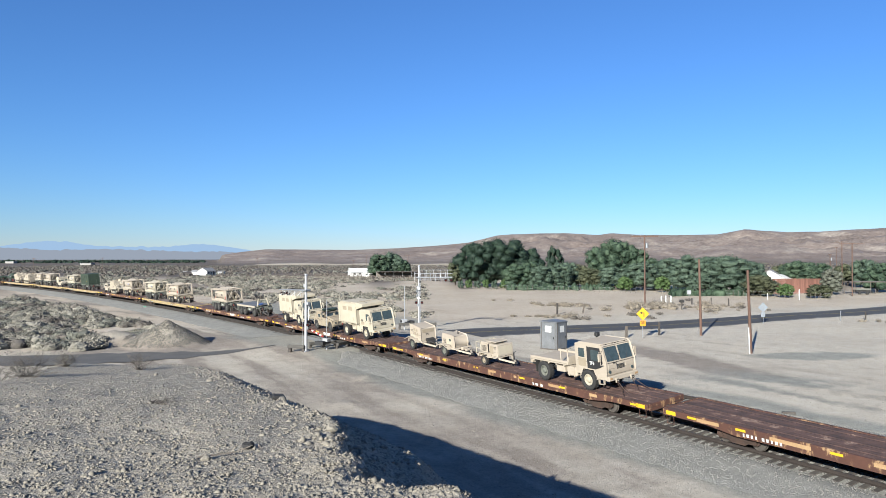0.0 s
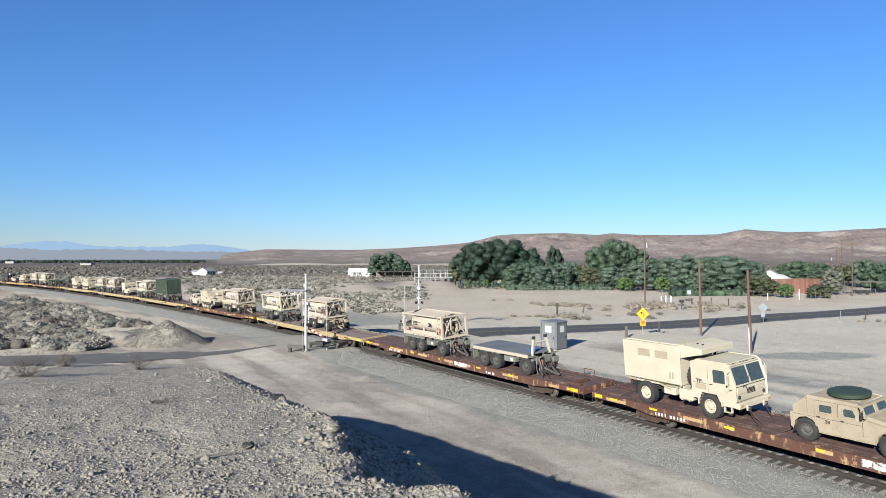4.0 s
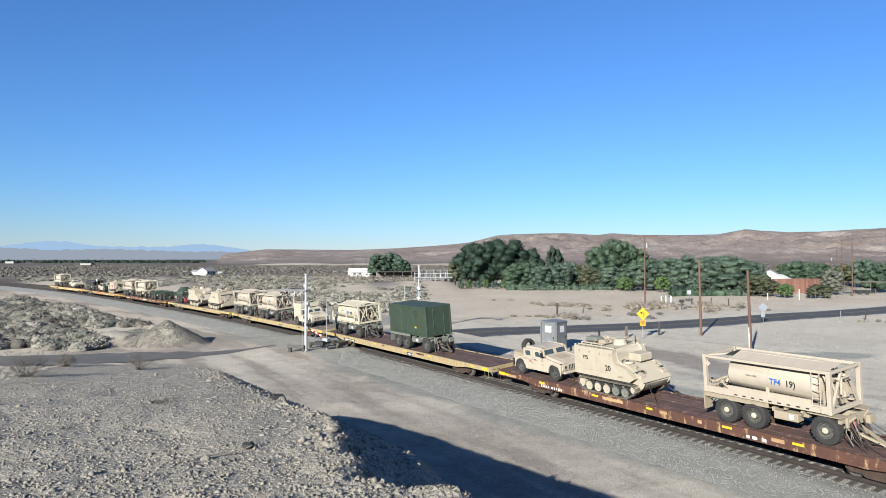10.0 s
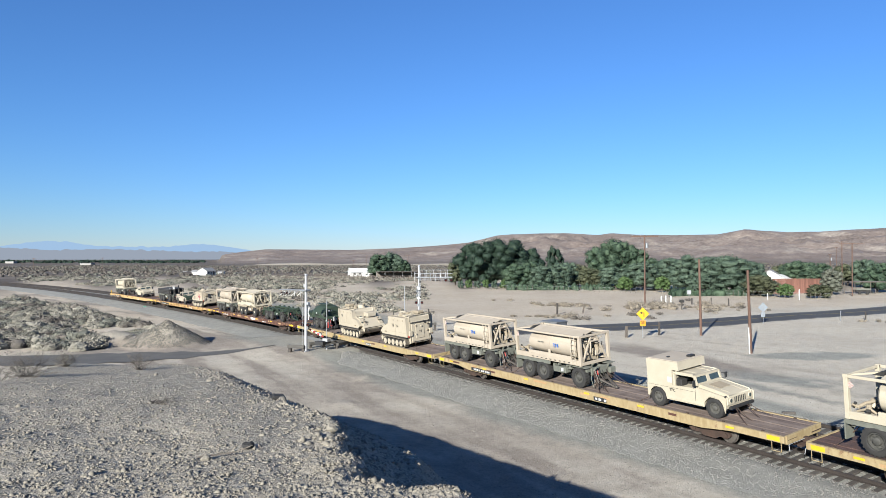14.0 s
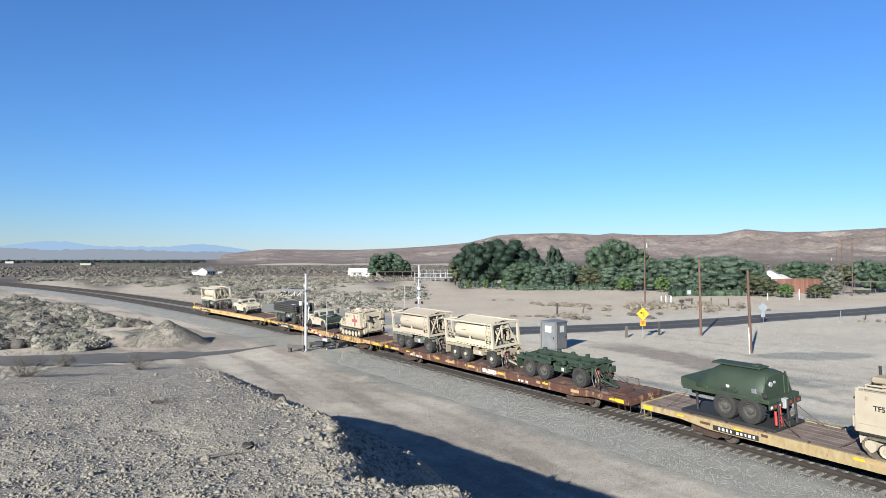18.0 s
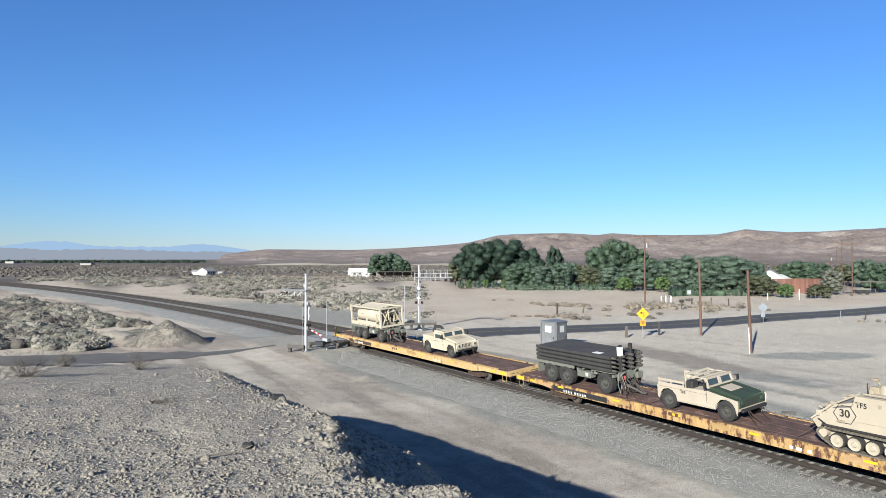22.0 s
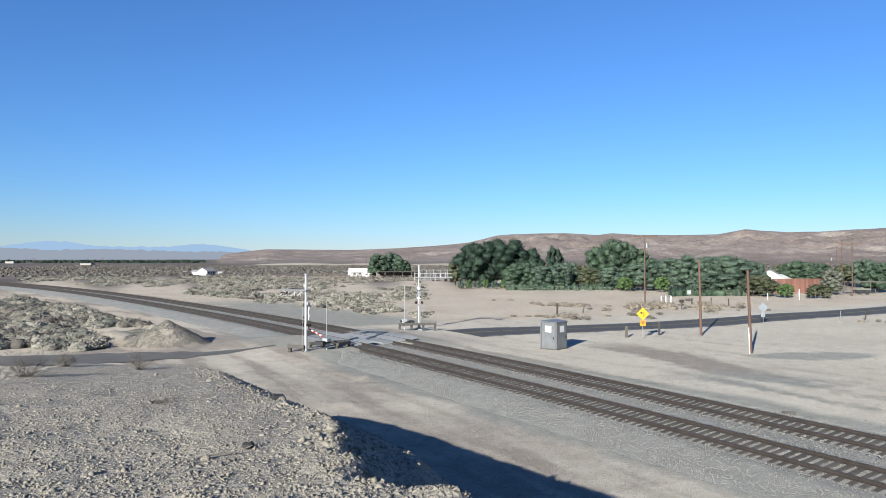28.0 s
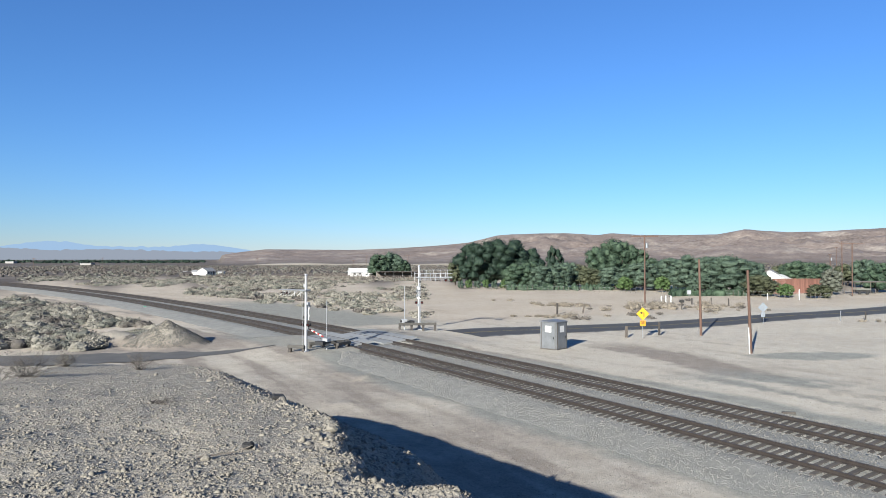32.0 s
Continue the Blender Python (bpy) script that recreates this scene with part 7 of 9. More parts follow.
        for i in range(5):
            g.add(box(-0.6, -0.25, -0.63, -0.62, 0.9 + i * 0.08, 0.94 + i * 0.08))
        part("louvre_panel", g, DARK, b)
    else:
        b = part("housing", Geo().add(prism([(-0.65, 0.66), (1.05, 0.66), (1.05, 1.75), (-0.4, 2.0), (-0.65, 2.0)], -0.72, 0.72)), TAN, t)
        for x, z in ((0.0, 1.62), (0.33, 1.52), (0.0, 1.3), (0.4, 1.2)):
            part("round_vent", lathe([(0.13, -0.02), (0.13, 0.015), (0.1, 0.02), (0.0, 0.0)], 16), DUSTY, b).matrix_local = pose(x + 0.1, -0.725, z, 0, 0, 180)
        words(b, "TF1", 0.24, BLACKP, -0.35, -0.726, 1.5)
        words(b, "TF1", 0.2, BLACKP, 1.056, -0.1, 1.2, 90)
        rounded(b, 0.05)
        part("seam", Geo().add(box(-0.6, 1.02, -0.728, -0.718, 1.18, 1.19)).add(box(-0.12, -0.11, -0.728, -0.718, 0.7, 1.9)), DARK, b)
        part("end_panel", box(1.05, 1.065, -0.55, 0.55, 1.35, 1.65, 0.005), DUSTY, b)
        part("fender_plate", Geo().add(prism([(-1.2, 0.78), (-0.4, 1.05), (1.0, 0.66), (1.0, 0.62), (-0.4, 1.0), (-1.2, 0.74)], -1.05, -0.72)).add(prism([(-1.2, 0.78), (-0.4, 1.05), (1.0, 0.66), (1.0, 0.62), (-0.4, 1.0), (-1.2, 0.74)], 0.72, 1.05)), TAN, t)
        part("drawbar_gear", Geo().add(box(1.3, 1.6, -0.3, 0.3, 0.45, 0.72, 0.03)).add(rod((1.6, -0.2, 0.7), (2.1, 0.0, 0.5), 0.05, n=8)), DARK, t)
        part("access_door", box(-0.55, 0.05, -0.735, -0.72, 0.75, 1.15, 0.01), TAN_PALE, b)
        part("motor", rod((1.2, -0.3, 0.75), (1.2, 0.35, 0.75), 0.17), DARK, t)
    for s in (-1, 1):
        chain(t, (1.2, s * 0.6, 0.55), (1.9, s * 0.95, 0.02)), chain(t, (-1.1, s * 0.6, 0.55), (-1.7, s * 0.95, 0.02))
    return t


aboard(small_trailer("cage"), 27.25)
aboard(small_trailer("unit"), 32.5)
aboard(small_trailer("cooler"), 37.48)

# ---- green water trailer on a dark skid, its tail leading ----
gt = thing("water_trailer", "dark green two-axle water tank trailer on a black skid", "trailer")
[part("tank_fitting", box(fx - 0.12, fx + 0.12, -1.16, -1.04, fz - 0.12, fz + 0.1, 0.02), fm, gt) for fx, fz, fm in ((-2.0, 1.5, GREEN), (-1.0, 1.5, GREEN), (0.6, 1.62, GREEN), (1.9, 1.45, GREEN), (1.6, 1.72, GALV), (2.1, 1.6, DARK))]
part("skid", box(-2.6, 2.5, -1.1, 1.1, 0.0, 0.14, 0.02), BLACKP, gt, "black steel skid")
hullp = Geo()
half = [(1.08, 1.34), (1.13, 1.66), (1.06, 1.86), (0.82, 2.24), (0.55, 2.42), (0.2, 2.47)]
shell = half + [(-y, z) for y, z in half[::-1]]
nprof = len(shell)
for x, k, q in ((-1.72, 0.80, 0.30), (-1.35, 0.92, 0.72), (-0.85, 0.98, 0.96), (-0.3, 1.0, 1.0), (1.5, 1.0, 1.0), (1.86, 0.96, 0.93), (1.95, 0.9, 0.86)):
    hullp.v += [(x, -y * k, 1.34 + (z - 1.34) * q) for y, z in shell]
for j in range(6):
    hullp.f += [(j * nprof + i, j * nprof + i + 1, (j + 1) * nprof + i + 1, (j + 1) * nprof + i)[::-1] for i in range(nprof - 1)]
hullp.f += [tuple(range(nprof)), tuple(range(6 * nprof, 7 * nprof))[::-1]]
tk = part("tank", hullp, GREEN, gt, "rounded dark green tank")
part("top_rail", Geo().add(box(-1.2, 1.4, -0.35, 0.35, 2.5, 2.58, 0.02)).add(box(0.9, 1.2, -0.2, 0.2, 2.55, 2.66, 0.02)), GREEN, tk)
part("tank_frame", Geo().add(box(-2.4, 2.3, -1.12, 1.12, 1.2, 1.4, 0.02)).add(prism([(-2.5, 1.3), (-1.6, 1.3), (-1.6, 1.62), (-2.44, 1.78), (-2.5, 1.72)], -1.08, 1.08)), GREEN, gt)
for y in (-1.02, 1.02):
    g = Geo()
    for x in (-1.2, -0.4, 0.4, 1.2):
        g.add(beam((x, y, 1.25), (x + 0.2, y * 1.0, 1.75), 0.06, 0.06))
    part("brace_frame", g, GREEN, gt)
    for x in (-0.02, 1.3):
        wheel(gt, x, y * 0.93, 0.62, 0.42, OLIVE_RIM).location.z += 0.14
part("chassis", Geo().add(box(-2.4, 2.3, -0.5, -0.38, 0.85, 1.12, 0.02)).add(box(-2.4, 2.3, 0.38, 0.5, 0.85, 1.12, 0.02)), DARK, gt)
part("tail_bar", Geo().add(box(2.28, 2.36, -1.15, 1.15, 0.95, 1.2, 0.01)), GREEN, gt)
for i in range(8):
    part("tail_stripe", box(2.362, 2.368, -1.1 + i * 0.28, -0.96 + i * 0.28, 1.02, 1.14), REDP if i % 2 else WHITE, gt)
part("rear_hose", Geo().add(rod((2.3, -0.5, 1.0), (2.6, -0.55, 0.2), 0.05)).add(rod((2.3, 0.1, 1.0), (2.5, 0.1, 0.2), 0.05)), DARK, gt)
part("hose_coupling", rod((2.4, -0.85, 0.9), (2.45, -0.9, 0.3), 0.06), REDP, gt, "red hose end")
part("document_tube", box(2.3, 2.5, -0.25, 0.0, 0.9, 1.35, 0.02), SILVER, gt, "pale grey tube")
part("landing_leg", Geo().add(rod((-1.9, -0.7, 0.14), (-1.9, -0.7, 1.1), 0.06)).add(rod((-1.9, 0.7, 0.14), (-1.9, 0.7, 1.1), 0.06)), DARK, gt)
part("end_valve", Geo().add(lathe([(0.0, 0.08), (0.1, 0.08), (0.12, 0.0)], 14, "x"), Matrix.Translation((1.93, -0.45, 1.95))).add(lathe([(0.0, 0.06), (0.06, 0.06), (0.07, 0.0)], 12, "x"), Matrix.Translation((1.93, -0.15, 2.0))), SILVER, gt, "round pale filler caps")
part("end_frame", Geo().add(beam((1.98, -1.05, 1.3), (1.9, -0.72, 2.32), 0.06, 0.06)).add(beam((1.98, 1.05, 1.3), (1.9, 0.72, 2.32), 0.06, 0.06)).add(rod((1.98, 0.5, 1.4), (1.98, 0.5, 2.2), 0.03, n=6)).add(rod((1.98, 0.8, 1.4), (1.98, 0.8, 2.1), 0.03, n=6)), GREEN, gt)
part("notice", box(0.18, 0.34, -1.165, -1.14, 1.68, 1.80), WHITE, gt, "small white notice")
part("mudguard", Geo().add(box(-0.75, 2.05, -1.14, -0.72, 1.30, 1.34, 0.01)).add(box(-0.75, 2.05, 0.72, 1.14, 1.30, 1.34, 0.01)), GREEN, gt)
part("jack_stand", Geo().add(rod((2.5, -0.75, 0.14), (2.5, -0.75, 1.25), 0.045, n=8)).add(rod((2.5, -0.1, 0.14), (2.5, -0.1, 1.3), 0.06, n=8)).add(rod((2.55, 0.45, 0.14), (2.45, 0.5, 1.35), 0.06, n=8)).add(beam((2.5, -0.75, 0.3), (2.55, 0.45, 0.5), 0.06, 0.06)).add(box(2.38, 2.68, -0.3, 0.1, 0.14, 0.4, 0.03)), BLACKP, gt, "black jack legs and linkage")
part("jack_handle", Geo().add(rod((2.52, -0.62, 0.2), (2.46, -0.58, 1.1), 0.03, n=8)).add(rod((2.52, -0.78, 0.5), (2.62, -0.5, 0.5), 0.025, n=6)), REDP, gt, "red jack handle")
bars(gt, 0.3, -1.15, 1.55, 7, 0.12, BLACKP, 0.03, 0.1)
for s in (-1, 1):
    chain(gt, (2.4, s * 0.7, 0.9), (3.6, s * 1.0, 0.02)), chain(gt, (-2.5, s * 0.7, 0.9), (-3.6, s * 1.0, 0.02))
aboard(gt, 239.9)


# ---- plants ----
RNG = np.random.default_rng(11)


def leaf_cloud(points, size, outward=None, loose=0.28):
    """Small leaf blades, one at each point, turned at random or roughly facing outward."""
    n = len(points)
    a = RNG.normal(size=(n, 3))
    if outward is not None:
        face = outward + RNG.normal(size=(n, 3)) * loose
        face /= np.linalg.norm(face, axis=1)[:, None] + 1e-9
        a -= (a * face).sum(1)[:, None] * face
    a /= np.linalg.norm(a, axis=1)[:, None]
    b = RNG.normal(size=(n, 3)) if outward is None else np.cross(face, a)
    b -= (a * b).sum(1)[:, None] * a
    b /= np.linalg.norm(b, axis=1)[:, None] + 1e-9
    s = (np.asarray(size) * RNG.uniform(0.6, 1.4, n))[:, None]
    c = np.asarray(points)
    v = np.stack([c - a * s, c + b * s * 0.55, c + a * s, c - b * s * 0.55], 1).reshape(-1, 3)
    f = np.arange(4 * n).reshape(-1, 4)
    return v, f


def fast_mesh(name, v, f, material):
    me = bpy.data.meshes.new(name)
    me.vertices.add(len(v))
    me.vertices.foreach_set("co", np.asarray(v, np.float32).ravel())
    k = f.shape[1]
    me.loops.add(f.size)
    me.loops.foreach_set("vertex_index", f.ravel().astype(np.int32))
    me.polygons.add(len(f))
    me.polygons.foreach_set("loop_start", np.arange(0, f.size, k, dtype=np.int32))
    me.polygons.foreach_set("loop_total", np.full(len(f), k, np.int32))
    me.update(calc_edges=True)
    me.validate()
    me.materials.append(material)
    return me


# SCRUB, SCRUB_GREEN and SCRUB_DARK are greyed, with distance haze mixed into the tint
SCRUB = leafy("dry_scrub_leaves", (0.15, 0.14, 0.115), (0.285, 0.268, 0.225), 0.9)
SCRUB_GREEN = leafy("grey_green_scrub_leaves", (0.088, 0.09, 0.075), (0.195, 0.194, 0.162), 0.9)
SCRUB_GREY = leafy("grey_dry_stems", (0.14, 0.12, 0.095), (0.27, 0.235, 0.188), 0.95)
SCRUB_DARK = leafy("brown_scrub_twigs", (0.075, 0.067, 0.058), (0.16, 0.142, 0.124), 0.95)


def ball(subdivisions):
    bm = bmesh.new()
    bmesh.ops.create_icosphere(bm, subdivisions=subdivisions, radius=1.0)
    v, f = np.array([tuple(p.co) for p in bm.verts]), np.array([[p.index for p in q.verts] for q in bm.faces])
    bm.free()
    return v, f


BALL_V, BALL_F = ball(2)
SMALL_V, SMALL_F = ball(1)


def lumps(centres, radii, amount=0.2, fine=True):
    """Knobbly rounded bodies, one island each, as one set of triangles."""
    bv, bf = (BALL_V, BALL_F) if fine else (SMALL_V, SMALL_F)
    n, k = len(centres), len(bv)
    ph = RNG.uniform(0, 6.28, (n, 3, 1))
    d = bv[None]
    q = 1 + amount * (np.sin(d[..., 0] * 4 + ph[:, 0]) * np.sin(d[..., 1] * 4 + ph[:, 1]) + np.sin(d[..., 2] * 5 + ph[:, 2]) * 0.6) + RNG.normal(size=(n, k)) * amount * 0.45
    v = d * q[..., None] * np.asarray(radii)[:, None] + np.asarray(centres)[:, None]
    return v.reshape(-1, 3), (bf[None] + k * np.arange(n)[:, None, None]).reshape(-1, 3)


def mixed_mesh(name, v, tris, bv, quads, material):
    """Rounded bodies and the leaf blades on them in one mesh."""
    q = quads + len(v)
    return fast_mesh(name, np.concatenate([v, bv]), np.concatenate([tris, q[:, [0, 1, 2]], q[:, [0, 2, 3]]]), material)


def scrub_field(name, places, blades, material, label, airy=False):
    """Many low bushes as one mass: knobbly bodies with small blades standing off them."""
    p = np.array(places)
    zs = terrain(p[:, 0], p[:, 1])[0]
    cs, rs = [], []
    for (x, y, r, h), z in zip(places, zs):
        for k in range(3 if blades > 80 else 1):
            o = RNG.normal(size=2) * r * (0.42 if k else 0.1)
            g = 0.8 if k == 0 else RNG.uniform(0.45, 0.7)
            cs.append((x + o[0], y + o[1], z + h * 0.18)), rs.append((r * g, r * g, h * g * 0.9))
    cs, rs = np.array(cs), np.array(rs)
    v, f = lumps(cs, rs * (0.5 if airy else 0.78), 0.24, blades > 150)
    m = max(4, blades // (3 if blades > 80 else 1))
    d = RNG.normal(size=(len(cs), m, 3))
    d[..., 2] = np.abs(d[..., 2])
    d /= np.linalg.norm(d, axis=2)[..., None]
    pts = d * RNG.uniform(0.35 if airy else 0.74, 1.14, (len(cs), m, 1)) * rs[:, None] + cs[:, None]
    size = np.maximum(0.05, rs[:, 0] * 1.05 / math.sqrt(m))
    bv, bq = leaf_cloud(pts.reshape(-1, 3), np.repeat(size, m), d.reshape(-1, 3), 1.2 if airy else 0.85)
    return tagged(new(name, mixed_mesh(name, v, f, bv, bq, material)), label, "scrub", kind="stuff")


def spread(n, x0, x1, y0, y1, keep, r0, r1, tall=0.75, seed=1):
    """Places for bushes in a rectangle, where keep(x, y, s, w) allows."""
    g = np.random.default_rng(seed)
    x, y = g.uniform(x0, x1, n), g.uniform(y0, y1, n)
    s, w = line_offset(x, y)
    clump = fbm(x, y, 0.045, seed + 0.5, 3)
    ok = keep(x, y, s, w, clump)
    rr = g.uniform(r0, r1, n) * (1 + 0.4 * clump)
    return [(a, b, r, r * tall * g.uniform(0.7, 1.2)) for a, b, r, k in zip(x, y, rr, ok) if k]


def road_clear(x, y, d=7.0):
    return np.min(np.hypot(x[:, None] - RX[None, ::3], y[:, None] - RY[None, ::3]), axis=1) > d


# thick scrub inside the curve
near_bush = spread(2300, -92, -22, 68, 160, lambda x, y, s, w, c: (w < -13 - 5 * c) & road_clear(x, y, 8.0) & (np.hypot(x + 29, y - 74.5) > 8) & (x / y < -0.405 - 0.0 * y) & (c > -0.55), 0.5, 1.9, 0.66, 3)
scrub_field("desert_scrub", near_bush[::2], 460, SCRUB, "thick pale dry desert bushes inside the curve")
scrub_field("desert_scrub", near_bush[1::4], 460, SCRUB_GREEN, "grey-green desert bushes inside the curve")
scrub_field("desert_scrub", near_bush[3::4], 400, SCRUB_DARK, "dark twiggy desert bushes inside the curve")
far_side = spread(6400, -190, 5, 100, 330, lambda x, y, s, w, c: (w > 21 + 6 * c) & road_clear(x, y, 9) & (c > -0.12) & (x < -0.05 * y + 4) & (x > -0.62 * y), 0.5, 1.8, 0.5, 4)
scrub_field("desert_scrub", far_side[::2], 120, SCRUB, "pale dry bushes spread over the plain")
scrub_field("desert_scrub", far_side[7::8], 84, SCRUB, "pale dry bushes spread over the plain")
scrub_field("desert_scrub", far_side[1::4], 120, SCRUB_GREEN, "grey-green bushes spread over the plain")
scrub_field("desert_scrub", far_side[3::8], 84, SCRUB_DARK, "brown twiggy bushes spread over the plain")
outer = spread(4200, -420, 40, 330, 800, lambda x, y, s, w, c: (x > -0.68 * y) & (x < 0.0 * y + 25), 1.0, 2.2, 0.7, 5)
scrub_field("desert_scrub", outer[::5], 20, SCRUB_GREEN, "grey-green scrub far out on the plain")
scrub_field("desert_scrub", [p for i, p in enumerate(outer) if i % 5], 16, SCRUB_DARK, "dark brown scrub far out on the plain")
inner_far = spread(1500, -260, -60, 150, 330, lambda x, y, s, w, c: (w < -14) & (x > -0.68 * y), 0.6, 1.3, 0.8, 6)
scrub_field("desert_scrub", inner_far, 40, SCRUB, "dry scrub beside the far curve")
tufts = spread(240, 2, 120, 98, 165, lambda x, y, s, w, c: road_clear(x, y, 7.5) & (c > 0.12) & (x / y < 0.64) & (y < 150 + 0 * x), 0.4, 1.2, 0.6, 8)
scrub_field("dry_tufts", tufts[::2], 300, SCRUB_GREY, "low grey dry tufts on the sand by the road", True)
scrub_field("dry_tufts", tufts[1::2], 300, SCRUB_DARK, "low brown dry tufts on the sand by the road", True)
bank = [(41 + RNG.uniform(-7, 9), 128 + RNG.uniform(-5, 4), RNG.uniform(0.7, 1.5), RNG.uniform(0.9, 1.7)) for _ in range(34)] + [(24 + RNG.uniform(-7, 4), 134 + RNG.uniform(-4, 4), RNG.uniform(0.5, 1.3), RNG.uniform(0.35, 0.8)) for _ in range(22)] + [(63 + RNG.uniform(-4, 6), 99 + RNG.uniform(-2, 2), RNG.uniform(0.5, 1.0), RNG.uniform(0.3, 0.6)) for _ in range(10)] + [(15 + RNG.uniform(-4, 4), 107 + RNG.uniform(-2, 2), RNG.uniform(0.4, 0.9), RNG.uniform(0.3, 0.6)) for _ in range(8)]
scrub_field("tumbleweed_bank", bank, 420, SCRUB_GREY, "heaps of dry tumbleweed on the sand", True)


def dry_bush(x, y, r, h, twigs, material, label):
    """A bare bush: twigs from one root, with sparse small leaves."""
    z = ground_z(x, y)
    t = thing("dry_bush", label, "bush", pose(x, y, z - 0.03))
    g, tips = Geo(), []
    rnd = random.Random(int(x * 31 + y * 7))
    for _ in range(twigs):
        a, e = rnd.uniform(0, 6.28), rnd.uniform(0.15, 1.35)
        d = Vector((math.cos(a) * math.cos(e), math.sin(a) * math.cos(e), math.sin(e)))
        reach = rnd.uniform(0.65, 1.0)
        p = Vector((rnd.uniform(-0.12, 0.12) * r, rnd.uniform(-0.12, 0.12) * r, 0))
        for step in range(3):
            q = p + Vector((d.x * r, d.y * r, d.z * h)) * (reach / 3) + Vector((rnd.uniform(-1, 1), rnd.uniform(-1, 1), rnd.uniform(-0.6, 0.8))) * 0.09 * r
            g.add(rod(p, q, 0.008 - 0.002 * step, 0.006 - 0.002 * step, 3))
            for _ in range(2 if step else 0):
                b = q + Vector((rnd.uniform(-0.3, 0.3) * r, rnd.uniform(-0.3, 0.3) * r, rnd.uniform(-0.05, 0.28) * h))
                g.add(rod(q, b, 0.004, 0.002, 3))
                tips += [tuple(q.lerp(b, k)) for k in (0.5, 1.0)]
            p = q
    part("twig_frame", g, GREYWOOD, t)
    v, f = leaf_cloud(np.array(tips) + RNG.normal(size=(len(tips), 3)) * 0.04, 0.018)
    part("foliage", fast_mesh("leaves", v, f, material), material, t)


dry_bush(-10.8, 24.4, 0.62, 0.72, 38, SCRUB_DARK, "bare brown bush on the mound's rim")
dry_bush(-11.8, 19.5, 0.85, 0.85, 60, SCRUB_DARK, "bare reddish-brown bush at the mound's foot")
dry_bush(-14.6, 26.6, 0.6, 0.7, 60, SCRUB, "pale dry bush at the mound's foot")
dry_bush(-12.3, 19.0, 0.7, 0.6, 40, SCRUB_DARK, "bare brown bush at the mound's foot")
dry_bush(-4.9, 11.9, 0.28, 0.07, 24, SCRUB_DARK, "flat dead weed on the rubble")

BARK = shader("grey_brown_bark", [(0.0364, 0.0273, 0.0212), (0.0971, 0.0759, 0.0577)], 0.9, 0, 4, 30, 0.4, 0.6)
PINE = leafy("dark_pine_needles", (0.0073, 0.017, 0.0121), (0.0304, 0.0534, 0.0334))
BROAD = leafy("green_broad_leaves", (0.02, 0.038, 0.024), (0.066, 0.1, 0.06))
MESQ = leafy("feathery_green_leaves", (0.034, 0.056, 0.04), (0.084, 0.118, 0.082))
LIME = leafy("bright_green_leaves", (0.036, 0.066, 0.022), (0.085, 0.13, 0.045))
SILVERY = leafy("silvery_green_leaves", (0.0546, 0.0607, 0.0455), (0.1457, 0.1517, 0.1214))
BROWNISH = leafy("dull_olive_green_leaves", (0.026, 0.032, 0.017), (0.085, 0.092, 0.052))


